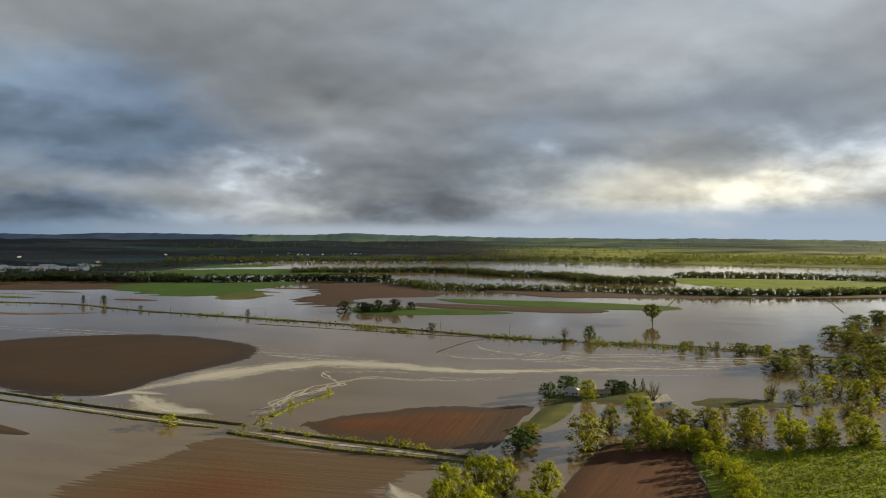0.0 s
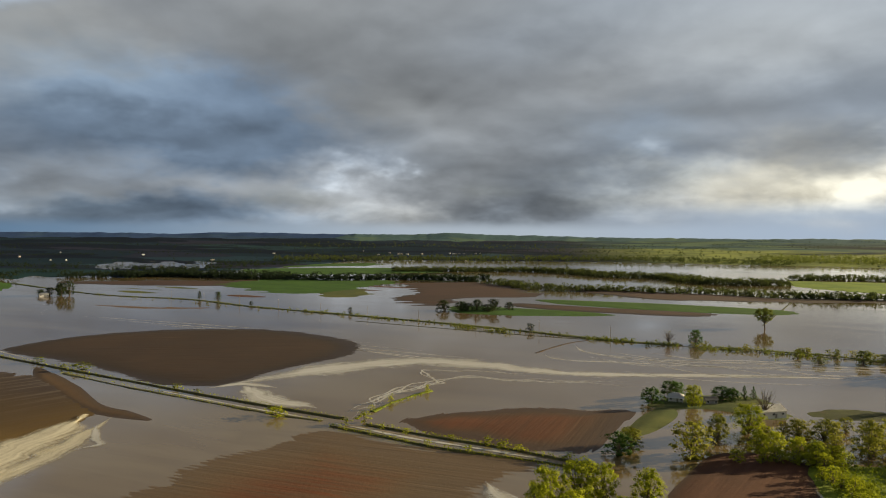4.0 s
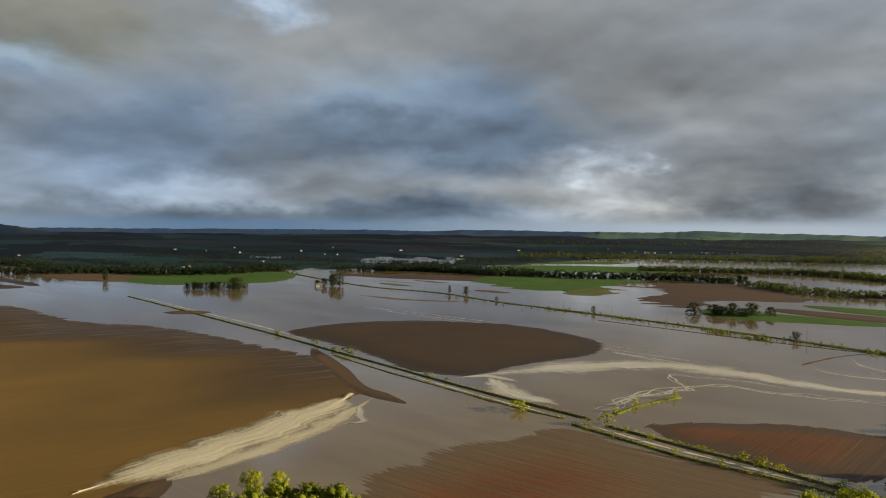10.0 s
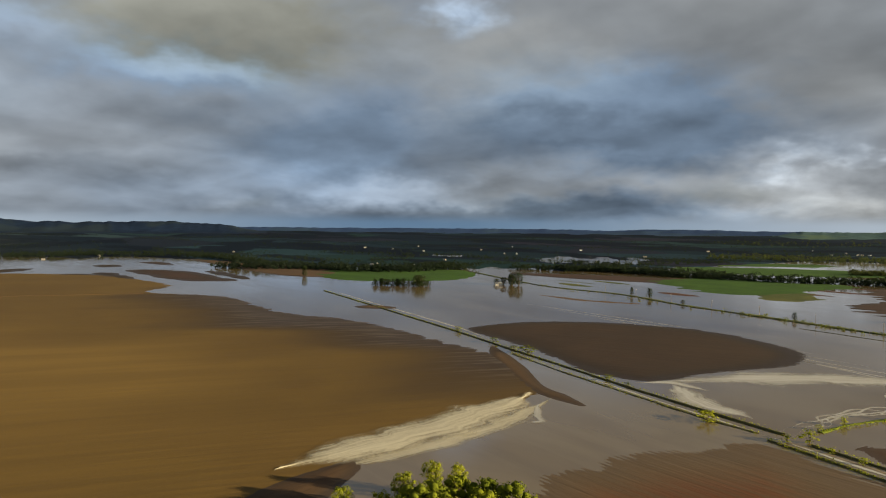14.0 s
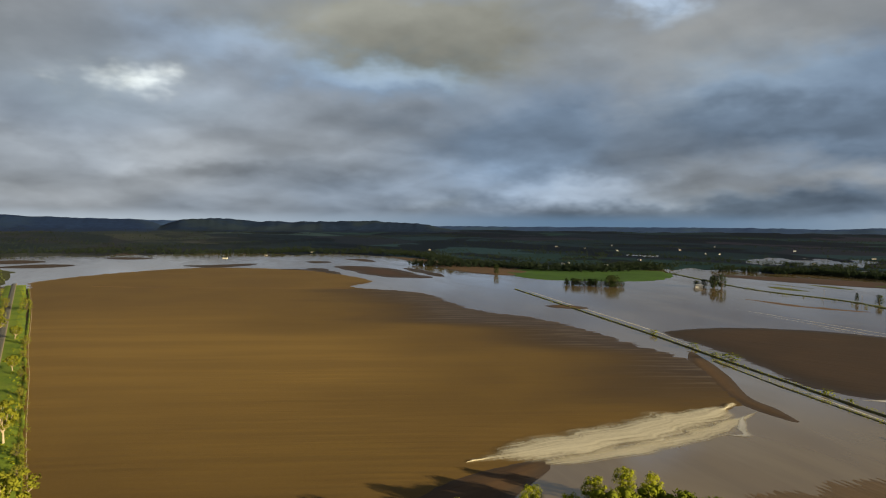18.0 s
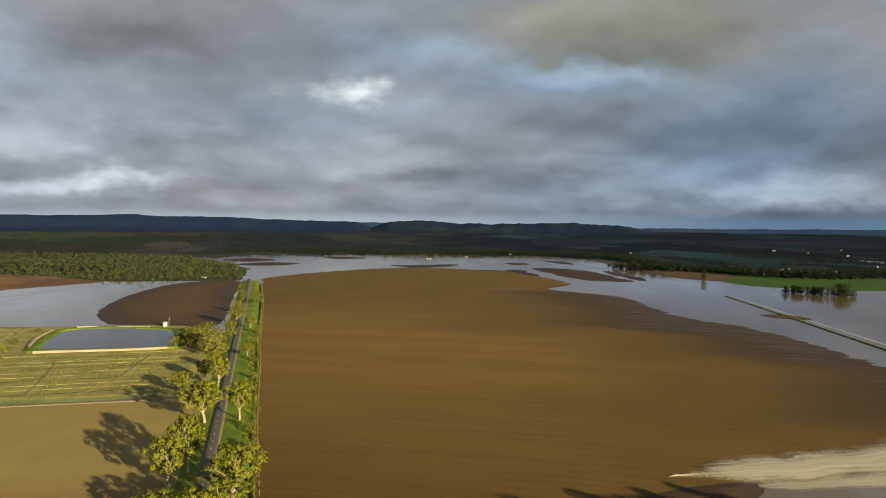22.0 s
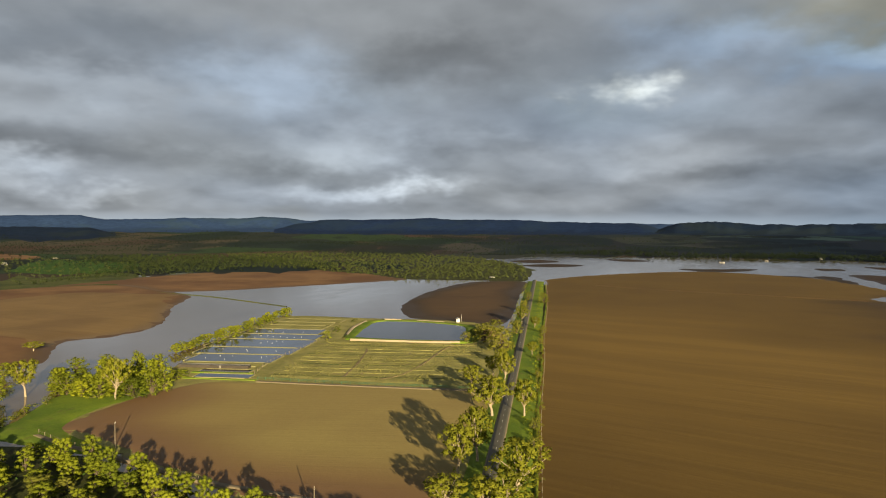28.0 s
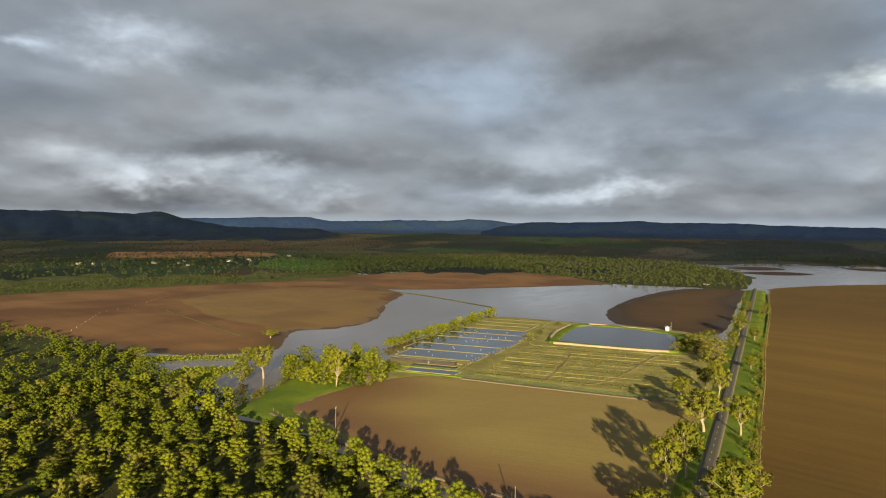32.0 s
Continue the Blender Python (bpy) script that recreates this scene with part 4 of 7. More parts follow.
field("brown_field", [(-243, 1242), (-142, 1324), (-31, 1166), (-19, 1027), (-113, 977), (-126, 880), (-192, 925), (-196, 1066)], MAROON_SOIL,
      "dark reddish ploughed field behind the grove", 0.5, 20, 20, 5, ragged=45)
field("green_strip", [(-3, 960), (13, 990), (165, 958), (293, 905), (275, 850), (182, 858), (60, 905)], CROP, "long strip of green crop", 0.5, 10, -14, 4)
field("brown_strip", [(-33, 930), (60, 898), (196, 852), (167, 812), (64, 832), (-31, 881)], MAROON_SOIL, "long strip of dark ploughed soil", 0.5, 10, -14, 4)
field("green_strip", [(-110, 870), (-64, 875), (64, 832), (72, 800), (-40, 787), (-100, 810)], CROP, "strip of green crop by the grove", 0.5, 10, -14, 4)
field("brown_strip", [(16, 1220), (200, 1150), (352, 1079), (330, 1010), (230, 1010), (144, 1030), (61, 1137)], MAROON_SOIL, "brown ploughed strip in front of the tree belt", 0.5, 12, -20, 5, ragged=20)
field("brown_strip", [(360, 1085), (580, 1083), (760, 1136), (760, 1080), (590, 1035), (420, 1025), (340, 1010)], DARK_SOIL, "dark earth strip below the tree belt", 0.5, 12, 0, 6)
field("green_field", [(507, 1500), (906, 1420), (800, 1240), (640, 1180), (528, 1204), (452, 1323)], SUNLIT_CROP, "bright green crop between tree belts", 0.6, 20, 0, 7)
field("brown_strip", [(-1771, 951), (-1179, 941), (-995, 800), (-1111, 758), (-1342, 819)], BROWN_SOIL, "brown ploughed strip below the tree belt", 0.6, 20, 0, 7)
field("green_field", [(-1149, 889), (-975, 1138), (-800, 930), (-921, 770)], CROP, "vivid green crop field", 0.6, 14, 40, 6)
for k, outline in enumerate((
        [(-1384, 611), (-1378, 661), (-1284, 685), (-1125, 653), (-1024, 630), (-1050, 576), (-1145, 565)],
        [(-1547, 334), (-1551, 406), (-1557, 503), (-1469, 429), (-1456, 360)], [(-1329, 522), (-1337, 560), (-1167, 529), (-1197, 507)],
        [(-1674, 767), (-1648, 814), (-1513, 773), (-1569, 752)], [(-1597, 624), (-1600, 671), (-1530, 666), (-1515, 622)], [(-1289, 714), (-1209, 721), (-1035, 663), (-1102, 663)])):
    field("mud_bar", outline, DARK_SOIL if k % 3 else MAROON_SOIL, "dark mud bar in the braided flood channel", 0.3, 16, 150, 4, 0.07, 6, 60, ragged=14)
for outline in ([(-1319, 426), (-1351, 502), (-1228, 515), (-1229, 457)], [(-2298, 240), (-2421, 363), (-2226, 465), (-2117, 351), (-2127, 260)], [(-1970, 229), (-1957, 312), (-1865, 334), (-1846, 260)],
                [(-2172, -163), (-2262, -81), (-2176, 8), (-1982, -79)]):
    field("mud_bar", outline, DARK_SOIL, "long dark mud bar in the far flood", 0.3, 16, 90, 5, 0.07, 6, 60, ragged=14)
field("mud_bar", [(-560, 800), (-450, 790), (-380, 800), (-450, 770)], RUST_SOIL, "low brown mud bar near the flooded house", 0.25, 14, 150, 3, 0.12, 7, 30)
field("mud_bar", [(-850, 1150), (-660, 1240), (-480, 1225), (-520, 1130), (-720, 1105)], MAROON_SOIL, "reddish mud flat beside the green field", 0.35, 25, 150, 6, 0.07, 6, 50)
field("mud_bar", [(-1623, -3), (-1709, 75), (-1644, 146), (-1564, 69)], DARK_SOIL, "dark mud bar in the channel", 0.3, 18, 90, 5, 0.1, 9, 50)
field("mud_bar", [(-1821, -29), (-1915, 38), (-1821, 102), (-1736, 34)], DARK_SOIL, "dark mud bar in the channel", 0.3, 18, 90, 5, 0.1, 9, 50)
field("mud_bar", [(-610, 524), (-587, 520), (-562, 540), (-575, 552), (-600, 548)], BROWN_SOIL, "small mud bar at the levee's end", 0.3, 7, 128, 2, 0.05, 4, 20)
for k in range(16):
    x, y = random.uniform(-640, -170), 0
    y = 1240 + 0.28 * (x + 400) + random.uniform(-320, 60)
    w, d = random.uniform(18, 60), random.uniform(6, 16)
    field("grass_bar", [(x - w, y + 0.3 * w), (x, y + d), (x + w, y - 0.3 * w), (x, y - d)], OLIVE_GRASS if k % 3 else RED_SOIL_NEAR, "thin low bar of grass and mud in the flood", 0.22, 9, -18, 3, 0.08, 4, 8, ragged=10)
field("tan_field", [(-300, -205), (-330, -204), (-363, -196), (-387, -180), (-391, -148), (-386, -79), (-384, -14), (-322, -17), (-238, -20), (-200, -21),
                    (-206, -58), (-232, -108), (-258, -150), (-282, -198)], TAN_SOIL, "smooth tan ploughed field with long tree shadows", 0.7, 6, 92, 1.6, 0.02, 3.0, 88,
      shore=[(-340, -206), (-300, -205), (-282, -198), (-258, -150), (-232, -108), (-206, -58)])
field("grass_bank", [(-256, -160), (-266, -206), (-274, -226), (-300, -230), (-322, -236), (-350, -240), (-366, -222), (-362, -196), (-341, -196), (-316, -204), (-290, -200), (-270, -172)], GRASS, "bright green grassy bank at the field's corner", 0.75, 6, 0, 1.5,
      0.06, 3.0, 6, 0.2, "lawn")
field("paddock", [(-409, -155), (-440, -158), (-529, -152), (-540, -89), (-536, -40), (-522, -17), (-396, -21), (-390, -33), (-391, -81), (-398, -148)],
      DRY_GRASS, "dry grassy paddock with faint rows of old beds", 0.8, 5, 92, 1.6, 0.10, 4.0, 6, 0.3, "paddock")
field("dark_field", [(-800, -134), (-973, -122), (-1128, -78), (-1145, 8), (-900, -2), (-664, -12), (-650, -45), (-668, -80), (-690, -112)], BROWN_SOIL,
      "dark brown ploughed field beside the road", 0.7, 16, 100, 3.0, 0.04, 4.0, 50, ragged=3.0)
field("rust_field", [(-490, -930), (-580, -880), (-683, -829), (-914, -721), (-1015, -615), (-880, -440), (-814, -404), (-733, -379), (-630, -335), (-571, -321), (-532, -331),
                     (-509, -350), (-469, -335), (-426, -312), (-392, -332), (-376, -372), (-385, -497), (-390, -680)], RUST_SOIL, "wide rust-brown ploughed field sloping to the flood", 0.9, 40, 70, 3.2, 0.05, 5.0, 30, ragged=4.0)
field("brown_field", [(-900, -590), (-880, -450), (-814, -410), (-733, -382), (-630, -336), (-571, -322), (-532, -332), (-509, -352), (-478, -348), (-512, -460), (-565, -551), (-650, -640), (-790, -640)],
      LOAM_SOIL, "olive-brown ploughed lobe of ground reaching into the flood", 1.3, 40, 70, 3.2, 0.05, 5.0, 30, ragged=4.0)
field("rust_field", [(-930, -700), (-1200, -640), (-1420, -520), (-1330, -302), (-1190, -200), (-1120, -230), (-908, -456), (-990, -600)], RUST_SOIL,
      "orange-brown ploughed strip below the forest", 0.8, 25, 100, 5.0, 0.1, 6.0, 40)
field("woodland_floor", [(-420, -720), (-440, -620), (-396, -500), (-370, -390), (-320, -330), (-290, -270), (-262, -236), (-262, -192), (-236, -134), (-214, -88),
                         (-200, -20), (-120, 0), (-40, -60), (-40, -300), (-120, -600), (-260, -800)], WOOD_FLOOR, "shaded wet woodland floor", 0.5, 12, 0, 3.0,
      0.1, 8.0, 12, 0.8, "ground")
field("grass_bank", [(-345, -372), (-380, -318), (-400, -296), (-390, -322), (-360, -375)], SCRUB_GRASS, "green bank between canal and ploughed field", 0.5, 4, 50, 1.5,
      0.06, 3.0, 4, 0.2, "lawn")
field("grass_bank", [(-345, -322), (-362, -292), (-330, -284), (-300, -270), (-300, -290), (-322, -315)], SCRUB_GRASS, "rough green bank beside the canal", 0.5, 5, 50, 1.5,
      0.06, 3.0, 4, 0.3, "lawn")

field("green_field", [(-742, 1749), (-805, 1896), (-640, 2010), (-502, 2090), (-467, 1945), (-600, 1850)], CROP, "pale green crop strip between flood and tree belt", 0.5, 20, 20, 7, ragged=30)
field("green_field", [(-640, 1490), (-715, 1660), (-560, 1790), (-330, 1810), (-230, 1660), (-360, 1530), (-500, 1480)], CROP, "pale green meadow between tree belts", 0.5, 20, 20, 7, ragged=40)
field("scrub_flat", [(-470, -850), (-600, -850), (-700, -800), (-914, -700), (-1015, -600), (-1330, -760), (-1314, -821), (-1150, -1110), (-780, -1330), (-560, -1150)],
      OLIVE_GRASS, "rough green flat beyond the ploughed field", 0.62, 14, 0, 7, 0.1, 8.0, 12, 0.5, "paddock", ragged=10.0)
field("forest_floor", [(-1640, -630), (-1455, -476), (-1288, -317), (-1180, -192), (-1168, -78), (-1165, 6), (-1500, 20), (-1900, -90), (-2120, -385), (-2150, -700), (-2050, -900)],
      WOOD_FLOOR, "grassy floor of the wide open forest", 0.6, 12, 0, 9, 0.1, 8.0, 12, 0.4, "ground", ragged=14.0)
field("pasture", [(-1343, -1047), (-1700, -1190), (-1590, -905), (-1300, -756), (-1170, -840)], CROP, "smooth green pasture beyond the ploughed field", 2.6, 14, 40, 8, 0.05, 6, 8, 0.2, "paddock", ragged=30)
field("brown_paddock", [(-1400, -1541), (-1699, -1270), (-1900, -1420), (-1980, -1700), (-1700, -1850)], RUST_SOIL, "far bare brown paddock", 4.0, 14, 40, 9, 0.05, 6, 8, 0.2, "paddock", ragged=30)

# flooded lane between two levees
strip("levee", [(-785, 621), (-640, 562), (-511, 508), (-403, 463), (-316, 424), (-247, 394), (-186, 367), (-134, 346), (-95, 331)], 2.2, LEVEE_GRASS,
      "narrow grassy levee running through the flood", 0.45, 0.25, 3.0, "levee", wander=0.5, seed=3)
strip("levee", [(-300, 408), (-238, 378), (-181, 354), (-130, 333), (-104, 325)], 3.0, LEVEE_GRASS, "low broken levee beside the flooded lane", 0.15, 0.15, 2.5, "levee", wander=0.8, seed=8)
strip("levee", [(-81, 322), (-45, 307), (-20, 298), (8, 285), (22, 278)], 2.2, LEVEE_GRASS, "grassy levee along the flooded lane", 0.4, 0.25, 2.0, "levee", wander=0.6, seed=5)
strip("levee", [(-97, 317), (-64, 302), (-43, 292), (0, 280), (18, 272)], 2.2, LEVEE_GRASS, "grassy levee along the flooded lane", 0.4, 0.25, 2.0, "levee", wander=0.6, seed=6)
strip("lane", [(-90, 320), (-54, 305), (-30, 295), (4, 283), (24, 274)], 4.0, MUD_TRACK, "pale muddy lane under shallow water", 0.02, 0.03, 3.0, "lane", wander=0.3, seed=7)
strip("levee", [(-84, 346), (-78, 367), (-70, 385), (-62, 398)], 2.4, SCRUB_GRASS, "low weedy bank in the flood", 0.15, 0.15, 2.0, "levee", wander=0.7, seed=9)
strip("road_bank", [(-914, 1106), (-636, 935), (-471, 889), (-353, 819), (-262, 778), (-125, 716), (-68, 689), (-9, 656), (61, 615), (114, 597)], 10.0, OLIVE_GRASS,
      "grassed road embankment across the flood", 0.45, 0.25, 5.0, "embankment", wander=0.7, seed=11)
strip("road_bank", [(140, 596), (180, 580), (212, 570), (250, 543), (300, 520)], 7.0, OLIVE_GRASS, "low grassy bank in the flood", 0.2, 0.2, 5.0, "embankment", wander=0.8, seed=12)
strip("track_bank", [(-190, 704), (-100, 668), (-12, 633), (60, 612), (123, 590), (190, 566), (248, 540)], 2.2, WOOD_FLOOR, "thin dark earth bank in the flood", 0.15, 0.1, 5.0, "levee", wander=0.5, seed=13)
strip("track_bank", [(-4, 539), (10, 570), (23, 594), (40, 614)], 2.0, DARK_SOIL, "short dark earth bank in the flood", 0.15, 0.1, 3.0, "levee", wander=0.5, seed=14)
strip("track_bank", [(221, 747), (286, 897), (368, 1089)], 2.4, WOOD_FLOOR, "drowned field boundary", 0.06, 0.10, 8.0, "levee", wander=0.5, seed=15)
strip("track_bank", [(565, 1039), (520, 937), (476, 835)], 2.4, WOOD_FLOOR, "drowned field boundary", 0.06, 0.1, 8.0, "levee", wander=0.5, seed=16)

field("farm_ground", [(-205, -20), (-262, -165), (-300, -206), (-362, -205), (-398, -214), (-440, -222), (-540, -238), (-672, -236), (-674, -150), (-655, -40), (-540, -8), (-390, -8)], DRY_GRASS,
      "rough dry grass between field, ponds and paddock", 0.5, 6, 92, 3.0, 0.05, 4.0, 6, 0.1, "ground", ragged=2.0)
# country road with its verges
ROAD_LINE = [(-1180, 23), (-1098, 20), (-820, 10), (-571, 1), (-468, -2.7), (-387, -5.6), (-288, -9.2), (-200, -12.4), (-120, -15.3)]
strip("verge", [(-1150, 24), (-820, 13), (-571, 4), (-468, 0.3), (-387, -2.6), (-288, -6.2), (-200, -9.4), (-120, -12.3)], 29.0, GRASS, "bright grassy verge of the country road", 0.85, 0.15, 8.0,
      "verge", wander=0.1, seed=21)
road = strip("road", ROAD_LINE, 7.2, GRAVEL, "straight sealed two-lane country road", 1.06, 0.04, 8.0, "road", seed=22)
strip("asphalt", ROAD_LINE, 5.8, ASPHALT, "", 1.13, 0.05, 8.0, parent=road)
pts, ways, run = along(ROAD_LINE, 10.0)
for p, w in zip(pts, ways):
    if p[0] < -900:
        continue
    dash = part("lane_dash", box((3.0, 0.16, 0.01)), PAINT_WHITE, road)
    dash.matrix_world = pose(p[0], p[1], 1.19, 0, 0, math.degrees(math.atan2(w[1], w[0])))
strip("track", [(-388, -150), (-384, -96), (-381, -30), (-384, -10)], 4.5, GRAVEL, "pale gravel farm track along the paddock fence", 0.86, 0.06, 4.0, "track", wander=0.1, seed=24)
strip("track", [(-277, -205), (-266, -185), (-256, -159), (-244, -133), (-232, -106), (-222, -70), (-206, -30)], 3.0, GRAVEL,
      "dirt track between woodland and field", 0.78, 0.06, 4.0, "track", wander=0.15, seed=25)

# froth on the current
froth([(-192, 382), (-180, 398), (-166, 418), (-142, 448), (-113, 474), (-84, 490), (-51, 486), (-27, 480), (-5, 468), (27, 464), (78, 468), (127, 474), (165, 476), (230, 478)],
      (9, 22, 26, 22, 21, 22, 16, 12, 9, 8, 7, 6, 5, 4), "broad pale foam line where currents meet", 0.03, seed=1, look=FOAM_SKIN)
froth([(-190, 384), (-178, 397), (-165, 395), (-152, 391)], (4, 6, 5, 2), "pale foam spit off the field's edge", 0.05, 2.0, 2, look=FOAM_SKIN)
froth([(-172, 392), (-160, 378), (-152, 366), (-134, 357), (-114, 349)], (8, 12, 15, 12, 5), "wedge of pale foam turning in an eddy", 0.04, 2.0, 3, look=FOAM_SKIN)
SWIRL = [(-97, 330), (-92, 350), (-84, 384), (-79, 400), (-70, 413), (-59, 432), (-50, 443), (-39, 444), (-21, 438), (-1, 435), (25, 439), (66, 437)]
EDDY = [(-93, 346), (-84, 370), (-81, 388), (-72, 400), (-62, 413), (-55, 421), (-64, 428), (-75, 440), (-79, 450), (-74, 459), (-55, 460), (-37, 458), (-19, 457), (14, 460)]
for k, (line, sway) in enumerate(((SWIRL, 0), (SWIRL, 3.2), (SWIRL, -3.4), (EDDY, 0), (EDDY, 2.6))):
    # thin threads of foam that wind about one another
    pts, ways, run = along(line, 7.0)
    off = (ripple(run / 15, run * 0, 50 + k) - 0.5) * 13.0 + sway * (0.4 + ripple(run / 40, run * 0, 60 + k))
    froth(np.stack([pts[:, 0] - ways[:, 1] * off, pts[:, 1] + ways[:, 0] * off], 1), (0.7, 1.1, 1.2, 1.0, 0.7, 0.5), "thin winding thread of foam in an eddy", 0.03 + 0.004 * k, 1.5, 4 + 0.5 * k)
froth([(1, 540), (8, 520), (22, 512), (41, 511), (59, 510), (85, 507), (140, 500)], (1.2, 2, 2, 1.8, 1.8, 1.6, 1), "thin foam streak in the current", 0.03, 3.0, 7)
froth([(27, 586), (32, 556), (47, 540), (69, 533), (86, 519), (104, 508), (150, 498)], (1, 1.8, 2, 2, 1.8, 1.4, 1), "thin foam streak in the current", 0.03, 3.0, 8)
for k in range(13):
    y0 = random.uniform(448, 560)
    x0 = random.uniform(20, 150)
    froth([(x0 + 32 * j, y0 + (22 if j == 0 else 0) + random.uniform(-4, 4) - 2 * j) for j in range(random.randint(4, 7))], random.uniform(0.8, 2.2), "thin foam streak in the current", 0.03, seed=10 + k)
froth([(-220, 316), (-215, 294), (-212, 262), (-211, 228), (-212, 198), (-215, 172), (-218, 150)], (6, 16, 21, 21, 20, 17, 14), "broad pale foam shoal along the field's edge", (1.12, 0.9, 0.12), 2.0, 20,
      look=FOAM_CREAM)
froth([(-206, 316), (-200, 288), (-196, 250), (-196, 215), (-200, 186), (-206, 160)], (3, 8, 10, 10, 8, 5), "thin foam skirt of the shoal", 0.10, 2.0, 21, look=FOAM_CREAM)
froth([(-204, 300), (-192, 282), (-184, 274), (-190, 266)], (2.5, 2.5, 2.5, 2), "curl of broken foam off the shoal", 0.12, 1.5, 22)
for k in range(7):
    x0 = -330 + 50 * k
    froth([(x0 - 160, 690 - 22 * k), (x0 - 40, 660 - 28 * k), (x0 + 90, 625 - 30 * k)], (0.7, 1.4, 0.7), "faint drift line on the flood", 0.02, 6.0, 30 + k)
froth([(-236, 383), (-186, 360), (-134, 338), (-98, 324)], (0.8, 1.1, 1.2, 0.8), "white water in the flooded lane", 0.04, 2.0, 42, look=FOAM_SKIN)
froth([(-96, 322), (-56, 304), (-30, 295), (6, 282)], (1.2, 1.7, 1.8, 1.2), "white water in the flooded lane", 0.10, 2.0, 43, look=FOAM_SKIN)
froth([(-20, 254), (-12, 236), (-4, 216), (4, 196)], (3, 6, 7, 7), "thin pale froth at the red field's end", 0.35, 2.0, 44)
froth([(-800, 640), (-640, 572), (-510, 520), (-400, 474), (-330, 434)], (1, 2, 2, 2, 1), "drift line along the levee", 0.03, 5.0, 41, look=FOAM_SKIN)


# ---- trees ----
def tube(path, radii, sides=6):
    path = [Vector(p) for p in path]
    verts, faces = [], []
    for i, p in enumerate(path):
        way = (path[min(i + 1, len(path) - 1)] - path[max(i - 1, 0)]).normalized()
        a = way.orthogonal().normalized()
        b = way.cross(a)
        for k in range(sides):
            ang = 2 * math.pi * k / sides
            verts.append(p + (a * math.cos(ang) + b * math.sin(ang)) * radii[i])
    for i in range(len(path) - 1):
        for k in range(sides):
            m = (k + 1) % sides
            faces.append((i * sides + k, i * sides + m, (i + 1) * sides + m, (i + 1) * sides + k))
    return [tuple(v) for v in verts], faces


def sprays(centres, radii, count, size, gen, flat=0.75, near=0.80, reach=1.06, heart=None):
    """Leaf sprays on the skins of clumps: two-triangle blades that face outwards, shaded as part of their rounded clump and crown."""
    n = len(centres) * count
    which = np.repeat(np.arange(len(centres)), count)
    way = gen.normal(size=(n, 3))
    way[:, 2] = way[:, 2] * 0.8 + 0.35
    way /= np.linalg.norm(way, axis=1)[:, None]
    deep = gen.uniform(near, reach, n)
    at = centres[which] + way * (radii[which] * deep)[:, None] * [1, 1, flat]
    out = way + gen.normal(scale=0.32, size=(n, 3))
    out /= np.linalg.norm(out, axis=1)[:, None]
    a = np.cross(out, gen.normal(size=(n, 3)))
    a /= np.linalg.norm(a, axis=1)[:, None]
    b = np.cross(out, a)
    s = size * gen.uniform(0.6, 1.35, n)[:, None]
    quad = np.stack([at - a * s, at - b * s * 0.55, at + a * s, at + b * s * 0.55], 1)
    face = 0.85 * way + 0.35 * out
    if heart is not None:
        crown = at - heart
        face = 0.58 * way + 0.24 * out + 0.42 * crown / np.linalg.norm(crown, axis=1)[:, None]
    face /= np.linalg.norm(face, axis=1)[:, None]
    q = np.arange(n * 4).reshape(-1, 4)
    return quad.reshape(-1, 3), np.vstack([q[:, [0, 1, 2]], q[:, [0, 2, 3]]]), np.repeat(face, 4, axis=0)


GOLD = (1 + 5 ** 0.5) / 2
PUFF_V = np.array([(-1, GOLD, 0), (1, GOLD, 0), (-1, -GOLD, 0), (1, -GOLD, 0), (0, -1, GOLD), (0, 1, GOLD), (0, -1, -GOLD), (0, 1, -GOLD), (GOLD, 0, -1), (GOLD, 0, 1), (-GOLD, 0, -1), (-GOLD, 0, 1)]) / math.hypot(1, GOLD)
PUFF_F = np.array([(0, 11, 5), (0, 5, 1), (0, 1, 7), (0, 7, 10), (0, 10, 11), (1, 5, 9), (5, 11, 4), (11, 10, 2), (10, 7, 6), (7, 1, 8),
                   (3, 9, 4), (3, 4, 2), (3, 2, 6), (3, 6, 8), (3, 8, 9), (4, 9, 5), (2, 4, 11), (6, 2, 10), (8, 6, 7), (9, 8, 1)])


def foliage(centres, radii, count, size, gen, flat=0.75, body=0.62, heart=None, every=3):
    """Leafy clumps: a close heart inside loose sprays of blades."""
    base_v, base_f = PUFF_V, PUFF_F
    k, m = len(centres[::every]), len(base_v)
    turn = gen.uniform(0, 6.28, k)
    c, s = np.cos(turn)[:, None], np.sin(turn)[:, None]
    ways = np.stack([base_v[:, 0] * c - base_v[:, 1] * s, base_v[:, 0] * s + base_v[:, 1] * c, np.repeat(base_v[None, :, 2], k, axis=0)], -1)
    solid = centres[::every, None] + ways * (radii[::every, None] * body * gen.uniform(0.78, 1.16, (k, m)))[:, :, None] * [1, 1, flat]
    faces = (np.arange(k)[:, None, None] * m + base_f[None]).reshape(-1, 3)
    v, f, d = sprays(centres, radii, count, size, gen, flat, 0.72, 1.16, heart)
    return np.vstack([solid.reshape(-1, 3), v]), np.vstack([faces, f + k * m]), np.vstack([ways.reshape(-1, 3), d])


